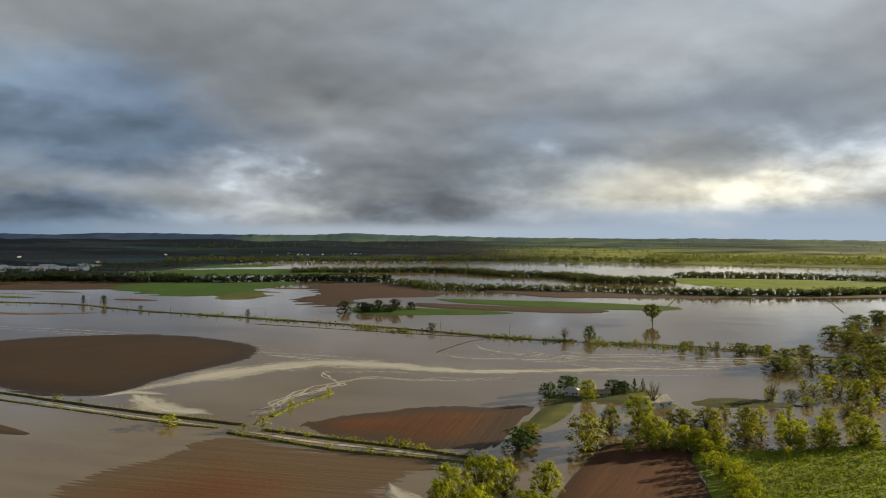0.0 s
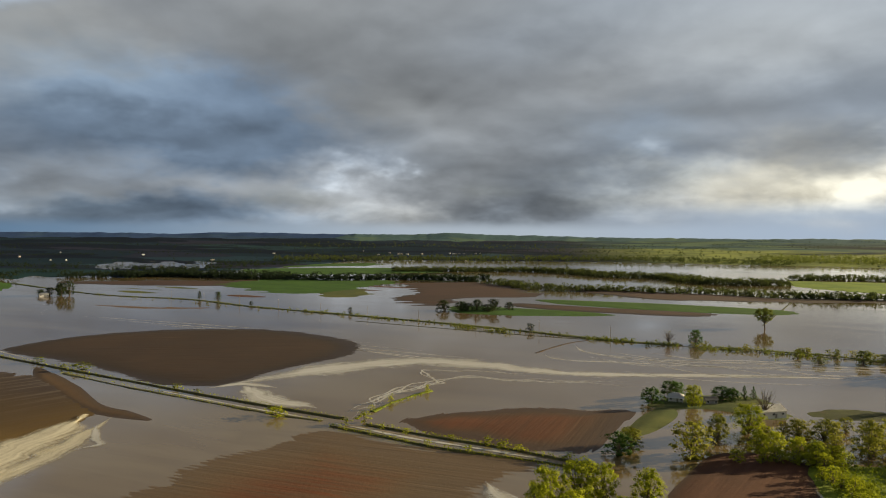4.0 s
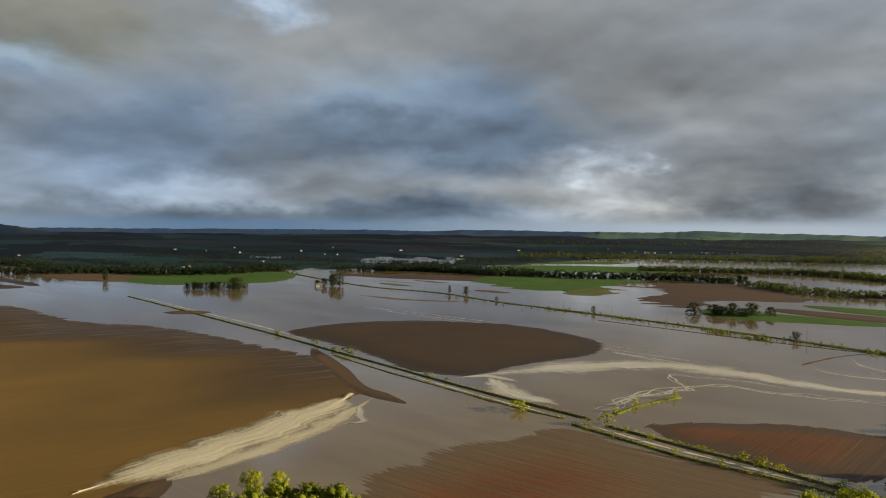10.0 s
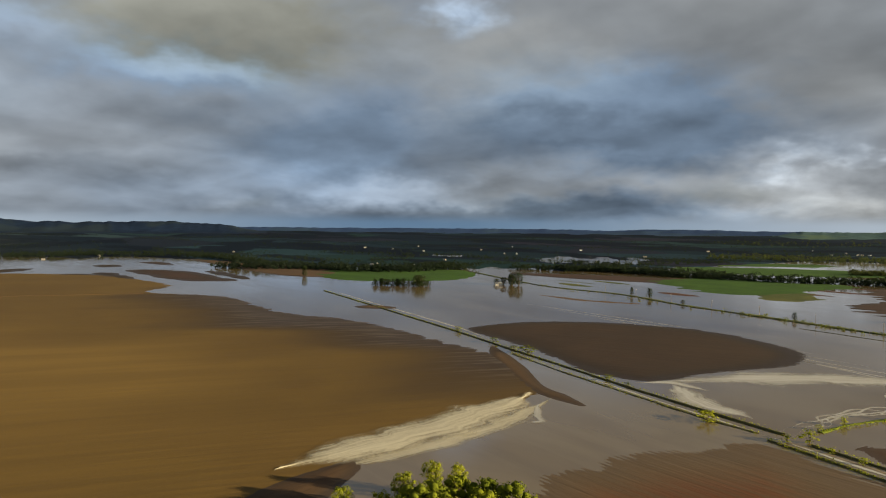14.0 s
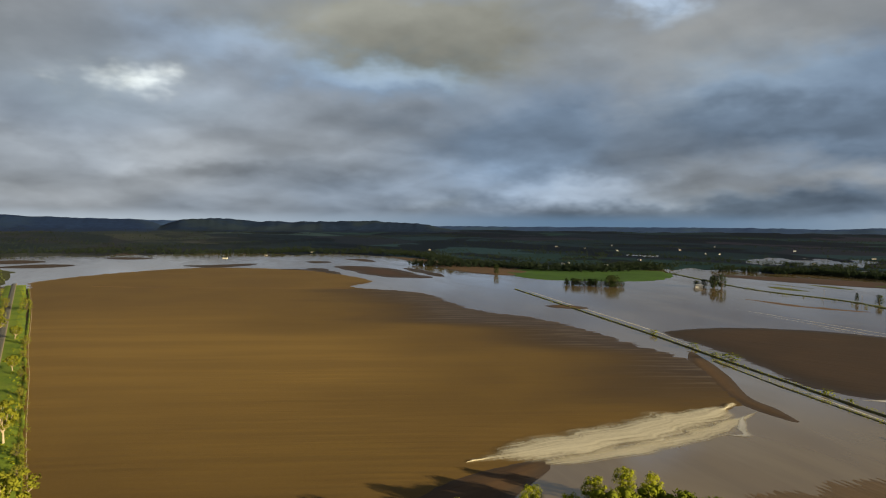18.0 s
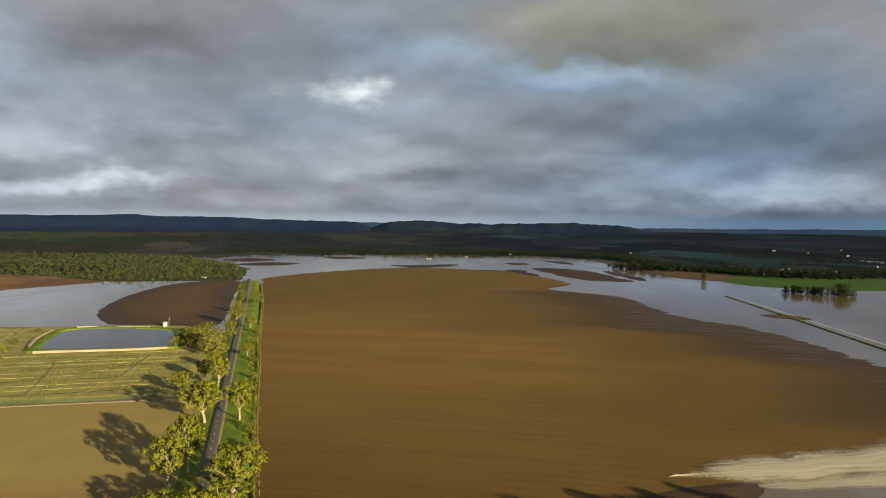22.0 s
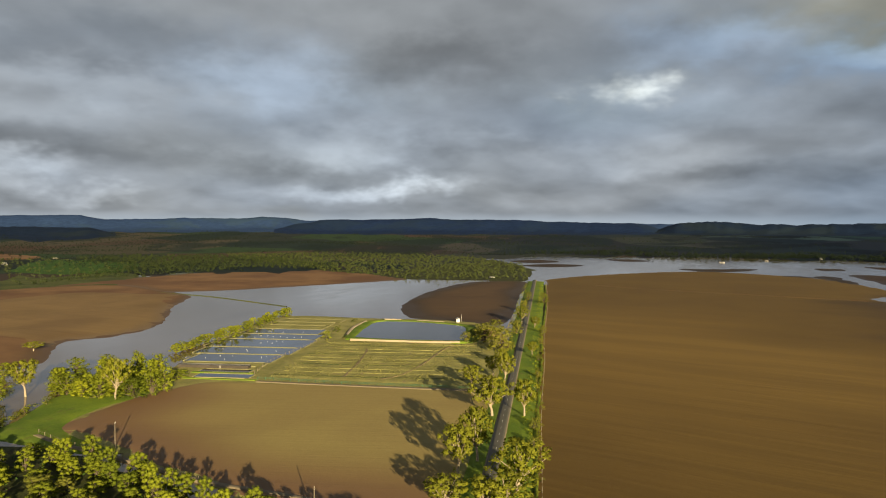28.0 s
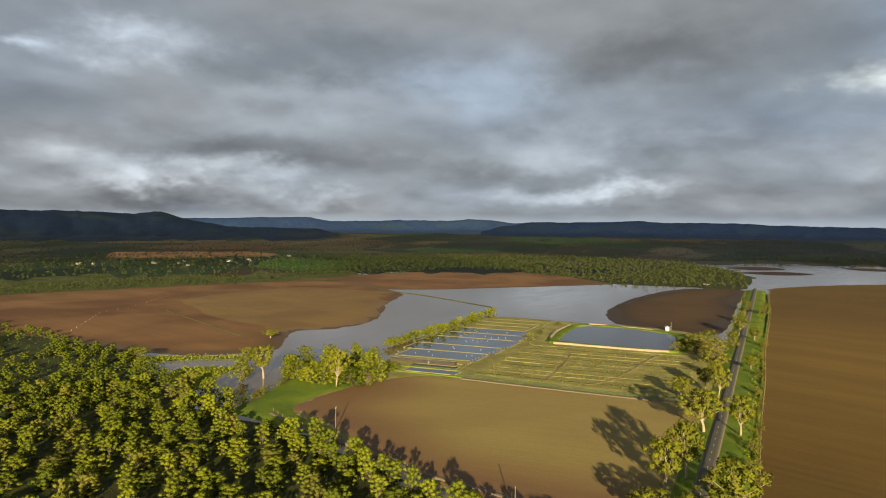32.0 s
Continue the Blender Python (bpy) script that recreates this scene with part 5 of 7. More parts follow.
def tree_shape(kind, seed):
    """Trunk and crown of a tree ten metres high and ten across, as arrays."""
    gen = np.random.default_rng(seed)
    trunk_v, trunk_f = [], []

    def limb(path, radii, sides=6):
        v, f = tube(path, radii, sides)
        base = len(trunk_v)
        trunk_v.extend(v)
        trunk_f.extend(tuple(i + base for i in q) for q in f)

    if kind == "gum":
        fork, low, count, per, size, spread = 3.2, 4.2, 46, 42, 0.27, 4.3
    elif kind == "bushy":
        fork, low, count, per, size, spread = 1.0, 1.4, 42, 22, 0.30, 3.7
    elif kind == "dense":
        fork, low, count, per, size, spread = 1.4, 1.2, 54, 26, 0.28, 4.0
    elif kind == "full":
        fork, low, count, per, size, spread = 1.0, 1.4, 30, 28, 0.25, 3.6
    elif kind == "round":
        fork, low, count, per, size, spread = 1.4, 1.2, 38, 32, 0.25, 3.8
    elif kind == "thick":
        fork, low, count, per, size, spread = 1.0, 1.2, 64, 66, 0.17, 3.7
    elif kind == "cone":
        fork, low, count, per, size, spread = 1.2, 0.8, 26, 30, 0.32, 4.0
    elif kind == "bare":
        fork, low, count, per, size, spread = 2.4, 4.0, 16, 2, 0.2, 4.2
    elif kind == "copse":
        fork, low, count, per, size, spread = 1.0, 1.4, 14, 12, 0.44, 3.4
    else:
        fork, low, count, per, size, spread = 0.5, 1.2, 12, 16, 0.50, 3.5
    lean = gen.normal(scale=0.35, size=2)
    top = Vector((lean[0], lean[1], fork))
    limb([(0, 0, -0.6), (lean[0] * 0.3, lean[1] * 0.3, fork * 0.5), top], [0.36, 0.27, 0.22], 8)
    centres, radii = [], []
    for i in range(count):
        ang, u = i * 2.399 + gen.uniform(-0.4, 0.4), (i + 0.5) / count
        high = low + (9.6 - low) * u ** 0.9
        share = (high - low) / (9.6 - low)
        if kind == "cone":
            wide = spread * (1 - share) ** 0.8
        elif kind == "gum":
            wide = spread * (0.55 + 0.9 * share) * math.sqrt(max(0.05, 1 - share ** 3))
        else:
            wide = spread * math.sqrt(max(0.04, 1 - (share * 1.15 - 0.30) ** 2 * 1.05))
        wide *= gen.uniform(0.55, 1.08) if i % 4 else gen.uniform(0.1, 0.5)
        centres.append((lean[0] + math.cos(ang) * wide, lean[1] + math.sin(ang) * wide, high - 0.5))
        radii.append(gen.uniform(0.75, 1.35) * {"gum": 0.78, "bushy": 0.90, "thick": 0.92, "dense": 1.02, "full": 1.10, "round": 1.18, "cone": 0.95 * (1.3 - share), "bare": 0.5, "copse": 1.3}.get(kind, 1.45))
    centres, radii = np.array(centres), np.array(radii)
    for c in centres[::2 if kind != "bare" else 1]:
        mid = top.lerp(Vector(c), 0.5) + Vector((0, 0, -0.25 + gen.uniform(-0.3, 0.3)))
        limb([top - Vector((0, 0, 0.3 * fork * gen.uniform(0, 1))), mid, c], [0.17, 0.10, 0.04], 4)
        if kind == "bare":
            for _ in range(3):
                tip = Vector(c) + Vector(gen.normal(scale=1.1, size=3))
                limb([mid, mid.lerp(tip, 0.6), tip], [0.06, 0.04, 0.015], 4)
    return np.array(trunk_v), np.array(trunk_f), *foliage(centres, radii, per, size, gen, 0.75, 0.0 if kind == "bare" else 0.45 if kind == "gum" else 0.70 if kind in ("full", "round", "copse") else 0.62, np.array([lean[0], lean[1], low + 1.5]), 1 if kind in ("full", "round", "copse") else 3)


SHAPES, MESHES, FIRST = {}, {}, {}


def plant(kind, form, x, y, h, w, leaf, bark, name, label, group, z=-0.2):
    """Sets a tree of height h and crown width w on the ground."""
    key = (kind, form, leaf.name, name)
    m = pose(x, y, z, 0, 0, random.uniform(0, 360)) @ Matrix.Diagonal((w / 8.4, w / 8.4, h / 10.8, 1))
    if key not in FIRST:
        if (kind, form) not in SHAPES:
            SHAPES[kind, form] = tree_shape(kind, 100 + form * 7 + len(kind))
        tv, tf, lv, lf, ln = SHAPES[kind, form]
        ob = tagged(new(name), label, "shrub" if kind == "shrub" else "tree", group)
        trunk = new("trunk", mesh_of("trunk", tv, tf, bark, True))
        crown = new("crown", mesh_of("crown", lv, lf, leaf, True, ln))
        trunk.parent = crown.parent = ob
        ob.matrix_basis = m
        FIRST[key] = (ob, Matrix.Diagonal((8.4 / w, 8.4 / w, 10.8 / h, 1)))
        return ob
    ob, back = FIRST[key]
    return tagged(copy_thing(ob, m @ back), label, group=group)


# trees as (x, y, height, crown width)
OLIVE_TREES = [(61, 296, 23.4, 18.2), (78, 322, 19.5, 11.0), (114, 335, 13.5, 13.5), (124, 330, 15.7, 13.4), (136, 311, 19.6, 15.8), (39, 309, 13.3,
    10.9), (242, 496, 19.6, 18.8), (226, 474, 15.3, 21.4), (242, 536, 12.1, 14.3), (227, 535, 15.5, 12.3), (217, 727, 24.0, 19.6), (277, 537, 13.4, 13.7),
    (343, 621, 20.0, 22.9), (336, 583, 19.7, 23.9), (337, 554, 21.0, 25.2), (318, 509, 20.5, 24.3), (401, 678, 24.5, 28.6), (449, 723, 25.0, 27.4)]
LIGHT_TREES = [(94, 336, 22.3, 15.9), (80, 385, 13.4, 10.3), (13, 234, 19.0, 15.1), (3, 228, 18.0, 13.7), (21, 238, 16.4, 11.3), (37, 243, 13.6,
    11.6), (28, 224, 10.4, 13.6), (0, 217, 16.7, 11.3), (10, 215, 14.8, 13.1), (149, 300, 13.8, 12.5), (163, 298, 11.8, 14.1), (182, 303, 14.7, 16.4),
    (94, 300, 13.4, 10.0), (102, 295, 12.4, 10.4), (108, 293, 11.4, 9.4), (116, 297, 9.1, 9.0), (91, 308, 10.5, 9.6)]
DENSE_TREES = [(72, 405, 10.8, 12.2), (59, 387, 10.0, 11.6), (76, 410, 9.3, 8.9), (98, 400, 9.4, 12.2), (104, 400, 8.7, 7.5), (31, 294, 10.7, 13.4),
    (111, 406, 9.5, 5.2), (116, 406, 9.2, 5.2), (126, 607, 14.2, 12.0), (-114, 825, 13.9, 17.4), (-95, 826, 12.6, 17.4), (-74, 827, 15.3, 16.1), (-55,
    828, 16.6, 17.4), (-39, 841, 11.5, 12.2), (-85, 820, 11.2, 19.9), (-62, 821, 10.6, 19.9)]
FLOODED_TREES = [(181, 387, 10.3, 9.1), (195, 394, 7.3, 9.3), (194, 372, 9.0, 8.2), (211, 399, 10.3, 8.1), (226, 414, 13.3, 13.1), (227, 399, 14.5,
    13.5), (233, 392, 15.8, 14.9), (247, 399, 16.1, 15.3), (257, 465, 15.0, 15.6), (274, 476, 15.3, 17.8), (274, 457, 16.6, 17.3), (292, 466, 16.9, 19.6),
    (234, 465, 11.2, 12.7), (256, 485, 13.7, 15.2), (221, 361, 11.6, 11.8), (205, 355, 8.6, 10.1), (140, 284, 8.5, 4.8), (187, 549, 11.1, 7.5), (196, 534,
    10.8, 11.1), (215, 550, 12.0, 6.7), (212, 413, 10.0, 7.6)]
GUMS = [(-330, -13, 21.0, 16.5), (-331, 2, 19.7, 11.5), (-265, -16, 22.9, 13.0), (-248, -22, 20.6, 12.7), (-235, -1, 19.8, 16.2), (-218, -4, 14.8,
    16.1), (-217, -24, 12.9, 12.5), (-391, -27, 13.1, 11.6), (-399, -9, 19.5, 9.2), (-646, 1, 18.6, 11.5), (-213, -11, 12.8, 13.0), (-490, 8, 10.7, 8.0),
    (-622, 12, 11.6, 8.1)]
ROAD_TREES = [(-500, -13, 20.5, 18.7), (-537, -28, 17.4, 18.3), (-580, -22, 14.6, 16.0), (-585, -4, 13.7, 11.4), (-540, -41, 9.5, 10.6), (-738, 3,
    14.4, 9.5), (-848, 9, 13.2, 9.6), (-824, 27, 14.6, 12.0), (-592, 18, 8.3, 6.7), (-537, 15, 5.8, 5.2), (-471, 12, 5.5, 4.6), (-419, 10, 5.2, 4.8),
    (-311, 6, 6.1, 5.7), (-284, 6, 5.6, 5.3)]
BANK_TREES = [(-341, -258, 21.8, 16.1), (-465, -345, 7.8, 14.1), (-326, -262, 15.5, 13.7), (-347, -239, 12.9, 15.2), (-344, -228, 11.4, 11.5), (-339,
    -216, 15.5, 13.2), (-339, -207, 24.7, 14.4), (-344, -199, 12.4, 16.3), (-349, -192, 15.0, 13.7), (-361, -192, 15.5, 12.1), (-358, -253, 10.0, 10.0),
    (-390, -263, 12.6, 13.0), (-387, -241, 15.9, 14.9), (-392, -224, 17.7, 9.6), (-411, -223, 12.1, 11.5), (-350, -367, 10.5, 16.5), (-379, -300, 10.8,
    14.2)]
POND_SHRUBS = [(-501, -235, 8.8, 10.8), (-512, -228, 8.9, 10.9), (-542, -229, 10.4, 10.5), (-566, -226, 9.8, 10.9), (-591, -225, 9.1, 10.2), (-615,
    -224, 10.5, 10.6), (-665, -229, 9.6, 14.8), (-480, -241, 8.5, 11.4), (-492, -238, 7.8, 10.7), (-470, -241, 6.7, 8.6), (-535, -151, 9.9, 8.1), (-578,
    -154, 6.8, 7.8), (-645, -154, 3.7, 7.5), (-701, -239, 7.2, 10.8)]
EXTRA_WOOD = [(-258, -226), (-266, -232), (-272, -240), (-280, -246), (-262, -218), (-290, -252), (-252, -214), (-276, -228), (-268, -246), (-284, -238), (-254, -236), (-298, -262), (-246, -222), (-262, -240)]
AREA_WOOD = [(-392, -799), (-423, -605), (-384, -473), (-350, -361), (-301, -275), (-242, -220), (-252, -186), (-228, -136), (-208, -90), (-198, -66),
    (-137, -55), (-94, -153), (-150, -346)]
for i, (x, y, h, w) in enumerate(OLIVE_TREES):
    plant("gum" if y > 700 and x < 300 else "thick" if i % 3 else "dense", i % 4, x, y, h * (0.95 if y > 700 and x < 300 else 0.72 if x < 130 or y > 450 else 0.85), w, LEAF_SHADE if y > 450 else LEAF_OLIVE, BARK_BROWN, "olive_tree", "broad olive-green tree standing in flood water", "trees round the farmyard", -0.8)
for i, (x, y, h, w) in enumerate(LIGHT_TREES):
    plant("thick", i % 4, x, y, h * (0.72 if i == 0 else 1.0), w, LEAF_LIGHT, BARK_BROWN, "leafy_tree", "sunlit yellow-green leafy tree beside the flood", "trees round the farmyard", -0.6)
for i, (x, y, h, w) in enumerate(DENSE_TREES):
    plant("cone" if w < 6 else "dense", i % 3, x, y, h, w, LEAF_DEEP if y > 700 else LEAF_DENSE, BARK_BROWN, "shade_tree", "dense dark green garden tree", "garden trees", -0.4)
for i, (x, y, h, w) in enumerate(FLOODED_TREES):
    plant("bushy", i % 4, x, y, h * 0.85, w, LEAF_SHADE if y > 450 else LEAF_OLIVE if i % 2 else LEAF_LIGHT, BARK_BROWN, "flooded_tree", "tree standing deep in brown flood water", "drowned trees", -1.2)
for i, (x, y, h, w) in enumerate(GUMS):
    plant("gum", i % 4, x, y, h * 1.04, w * 1.14, LEAF_GUM, BARK_PALE, "gum_tree", "tall pale-trunked gum tree on the road verge", "gums along the road", 0.4)
for i, (x, y, h, w) in enumerate(ROAD_TREES):
    plant("dense" if h > 12 else "bushy", i % 3, x, y, h, w, LEAF_OLIVE, BARK_BROWN, "roadside_tree", "olive roadside tree on the grassy verge", "trees along the road", 0.4)
for i, (x, y, h, w) in enumerate(BANK_TREES):
    kind = "gum" if i in (0, 1, 6) else "dense" if i % 2 else "bushy"
    plant(kind, i % 3, x, y, h, w, LEAF_GUM if kind == "gum" else LEAF_WOOD, BARK_PALE if kind == "gum" else BARK_BROWN, "bank_tree", "sunlit tree on the canal bank", "trees on the canal bank", 0.2)
for i in range(30):
    x = -470 - 225 * i / 29
    plant("full", i % 4, x + random.uniform(-3, 3), -241 + 0.02 * (x + 470) * -1 + random.uniform(-2, 2), random.uniform(4, 9), random.uniform(6, 11), LEAF_LIGHT, BARK_BROWN, "shrub", "bright yellow-green shrub in the hedge behind the ponds", "shrubs round the ponds", 0.3)
for i, (x, y) in enumerate(EXTRA_WOOD):
    plant("full", i % 4, x, y, random.uniform(8, 12), random.uniform(7, 10), LEAF_WOOD, BARK_BROWN, "bank_tree", "yellow-green tree at the wood's edge beside the canal", "trees on the canal bank", 0.1)
for i in range(14):
    # rough growth between canal and grass
    x = -288 - 62 * i / 13
    plant("shrub", i % 3, x, -230 + 0.20 * (x + 288) + random.uniform(-2.5, 2.5), random.uniform(1.6, 3.8), random.uniform(3, 5.5), LEAF_WOOD, BARK_BROWN, "shrub", "low green shrub along the canal bank", "shrubs round the ponds", 0.5)
POND_WOOD = [(-350, -247), (-357, -240), (-366, -256), (-374, -262), (-380, -268), (-372, -246), (-384, -254), (-392, -246), (-363, -232), (-378, -236), (-402, -240), (-414, -236)]
for i in range(36):
    x, y = -342 - 58 * random.random(), 0
    y = -226 + (x + 398) * -0.22 + random.uniform(-4, 36) * (0.4 + 0.6 * random.random())
    if i >= 24:
        x, y = POND_WOOD[i - 24]
    plant("round" if i % 3 else "full", i % 3, x, y, random.uniform(6, 12), random.uniform(8, 12), LEAF_LIGHT if i % 2 else LEAF_WOOD, BARK_BROWN, "bank_tree", "bright yellow-green tree in the thicket by the ponds", "thicket by the ponds", 0.2)
for i, (x, y, h, w) in enumerate([(-420, -16, 14, 10), (-450, -12, 13, 9)]):
    plant("gum", i % 4, x, y, h, w, LEAF_GUM, BARK_PALE, "gum_tree", "pale-trunked gum tree on the road verge", "gums along the road", 0.4)
for i in range(120):
    # rough growth between verge and field
    x = -205 - 420 * (i + random.random()) / 120
    plant("shrub", i % 3, x, 4.0 - 0.0345 * (x + 200) + random.uniform(-2.6, 2.2), random.uniform(0.8, 2.4), random.uniform(1.4, 3.4), LEAF_GUM if i % 3 else LEAF_OLIVE, BARK_BROWN, "shrub",
          "low weedy shrub on the rough verge", "shrubs along the road fence", 0.9)
for i, (x, y, h, w) in enumerate(POND_SHRUBS):
    plant("shrub", i % 3, x, y, h * 0.9, w, LEAF_WOOD, BARK_BROWN, "shrub", "bright yellow-green shrub beside the fish ponds", "shrubs round the ponds", 0.3)
for i, (x, y, h, w) in enumerate([(-139, 134, 17, 12), (-141, 143, 18, 13), (-138, 150, 18, 13), (-137, 159, 18.5, 13), (-130, 163, 18, 13), (-122, 166, 18, 13), (-112, 163, 17, 12),
                                  (-132, 148, 17, 13), (-124, 156, 17, 13)]):
    plant("round", i % 4, x, y, h, w, LEAF_WOOD, BARK_BROWN, "leafy_tree", "sunlit yellow-green tree at the water's edge", "trees below the field", -0.3)
for i in range(13):
    s = i / 12
    x, y = -188 + 26 * s + random.uniform(-3, 3), 14 + 98 * s + random.uniform(-5, 5)
    plant("bushy" if i % 2 else "cone", i % 4 if i % 2 else i % 3, x, y, random.uniform(10, 13.2), random.uniform(6, 10), LEAF_LIGHT, BARK_BROWN, "leafy_tree",
          "leafy tree in the row along the field's foot", "trees below the field", 0.2)
for i, (x, y, h) in enumerate(((-164, 109, 14), (-160, 133, 15), (-168, 92, 12), (-156, 155, 14.5), (-157, 170, 14.5), (-152, 176, 13), (-150, 140, 14), (-172, 70, 13))):
    plant("thick", i % 3, x, y, h, h * 0.6, LEAF_LIGHT, BARK_BROWN, "leafy_tree", "slim upright tree in the row along the field's foot", "trees below the field", 0.1)
for i, (x, y, h) in enumerate(((-546, -14, 7), (-556, -22, 8), (-565, -27, 7), (-578, -26, 8), (-590, -30, 6))):
    plant("bare", i % 3, x, y, h, h * 1.3, LEAF_OLIVE, BARK_RED, "bare_bush", "leafless reddish bush in the roadside thicket", "bushes by the dam", 0.3)
plant("dense", 1, -570, -36, 8, 13, LEAF_SHADE, BARK_BROWN, "roadside_tree", "dark spreading bush at the dam's corner", "bushes by the dam", 0.3)
plant("bushy", 2, -515, -9, 6, 7, LEAF_OLIVE, BARK_BROWN, "roadside_tree", "olive bush on the grassy verge", "trees along the road", 0.4)
plant("bare", 0, 105, 605, 15, 13, LEAF_OLIVE, BARK_BROWN, "bare_tree", "leafless tree standing in the flood", "drowned trees", -0.6)
plant("bare", 1, 110, 366, 17, 12, LEAF_OLIVE, BARK_BROWN, "bare_tree", "leafless pale tree beside the shed", "garden trees", 0.2)
plant("bare", 2, 181, 385, 13, 9, LEAF_OLIVE, BARK_BROWN, "bare_tree", "leafless tree beside the flood", "garden trees", 0.2)
for i, (x, y, h, w) in enumerate([(-128, 328, 5.5, 14), (-83, 326, 6.5, 8), (-79, 366, 5, 5), (-64, 394, 5, 4), (-90, 320, 4, 6), (-15, 296, 4.5, 7), (-22, 300, 4, 6), (-9, 292, 3.5, 5),
                                  (-72, 316, 3, 4), (-60, 309, 3.5, 4), (-38, 304, 3, 4), (-205, 376, 4.5, 7), (-294, 418, 6, 14), (-340, 436, 5, 9), (-400, 463, 5, 10), (-86, 350, 3, 4),
                                  (12, 283, 4, 6), (-30, 290, 3, 5), (-48, 296, 2.5, 4), (-190, 370, 3, 5), (-310, 424, 4, 8)]):
    plant("shrub", i % 3, x, y, h, w, LEAF_WOOD if x < -150 else LEAF_LIGHT, BARK_BROWN, "shrub", "bright green shrub on the flooded levee", "shrubs along the levee", 0.0)
for i in range(120):
    s = random.random()
    x, y = -640 + 760 * s, 938 - 345 * s + random.uniform(-7, 7)
    if i % 4 == 0:
        x, y = random.uniform(-90, 10), 0
        y = 680 - 0.42 * (x + 80) + random.uniform(-9, 9)
    h = random.uniform(0.8, 2.4) if i % 9 else random.uniform(2.5, 4.0)
    plant("shrub", i % 3, x, y, h, h * random.uniform(0.7, 1.7), LEAF_SHADE, BARK_BROWN, "shrub", "olive shrub on the road embankment", "shrubs on the embankment", 0.1)
for i in range(34):
    x, y = random.uniform(120, 290), 0
    y = 600 - 0.33 * (x - 110) + random.uniform(-10, 10)
    h = random.uniform(2.5, 6)
    plant("shrub", i % 3, x, y, h, h * 1.3, LEAF_OLIVE, BARK_BROWN, "shrub", "half-drowned shrub along the bank", "shrubs on the embankment", -0.3)
for x, y, h, w in ((-426, 884, 14, 9), (-457, 896, 13, 5), (-354, 826, 7, 6), (-213, 770, 9, 6), (-10, 660, 9, 9), (-1045, 782, 21, 11)):
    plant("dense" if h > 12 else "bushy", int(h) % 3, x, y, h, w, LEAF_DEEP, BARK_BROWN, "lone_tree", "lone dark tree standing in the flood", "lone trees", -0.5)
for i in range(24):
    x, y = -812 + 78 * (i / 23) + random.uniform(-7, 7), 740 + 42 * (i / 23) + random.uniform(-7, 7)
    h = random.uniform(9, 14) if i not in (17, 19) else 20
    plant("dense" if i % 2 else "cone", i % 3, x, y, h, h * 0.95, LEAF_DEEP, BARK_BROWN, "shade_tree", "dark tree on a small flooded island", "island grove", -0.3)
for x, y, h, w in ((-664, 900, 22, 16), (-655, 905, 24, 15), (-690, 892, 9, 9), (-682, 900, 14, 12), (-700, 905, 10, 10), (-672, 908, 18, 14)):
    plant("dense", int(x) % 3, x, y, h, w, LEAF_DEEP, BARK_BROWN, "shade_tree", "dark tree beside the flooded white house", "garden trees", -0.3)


def scattered(area, spacing, seed):
    """Uneven points within an outline."""
    gen = np.random.default_rng(seed)
    loop = np.asarray(area, float)
    lo, hi = loop.min(0), loop.max(0)
    n = int((hi - lo).prod() / spacing ** 2 * 1.1)
    pts = gen.uniform(lo, hi, (n * 3, 2))
    pts = pts[inside(pts, loop) > 0]
    kept, cells = [], {}
    for p in pts:
        key = (int(p[0] // spacing), int(p[1] // spacing))
        near = [q for i in (-1, 0, 1) for j in (-1, 0, 1) for q in cells.get((key[0] + i, key[1] + j), ())]
        if all((p[0] - q[0]) ** 2 + (p[1] - q[1]) ** 2 > (0.8 * spacing) ** 2 for q in near):
            cells.setdefault(key, []).append(p)
            kept.append(p)
    return np.array(kept)


CANAL = [(-345, -345), (-372, -302), (-340, -276), (-300, -250), (-258, -228)]
canal_pts = along(CANAL, 4.0)[0]
wood = [p for p in scattered(AREA_WOOD, 9.6, 5) if np.hypot(*(canal_pts - p).T).min() > 10 and math.hypot(*p) > 190]
# an open grassy corner of the wood
CLEARING = np.array([(-371, -531), (-376, -505), (-340, -430), (-290, -360), (-270, -385), (-268, -400)], float)
open_corner = inside(np.array(wood), CLEARING) > 0
wood = [p for k, p in enumerate(wood) if not open_corner[k] or k % 3 == 0]
wood.sort(key=lambda p: math.hypot(*p))
for i, (x, y) in enumerate(wood[:300]):
    plant("full" if i % 4 else "round", i % 4, x, y, random.uniform(5.5, 10.5), random.uniform(5.8, 10.6), LEAF_WOOD if i % 6 else LEAF_OLIVE, BARK_BROWN, "woodland_tree",
          "sunlit yellow-green tree of the riverside wood", "riverside wood", 0.1)


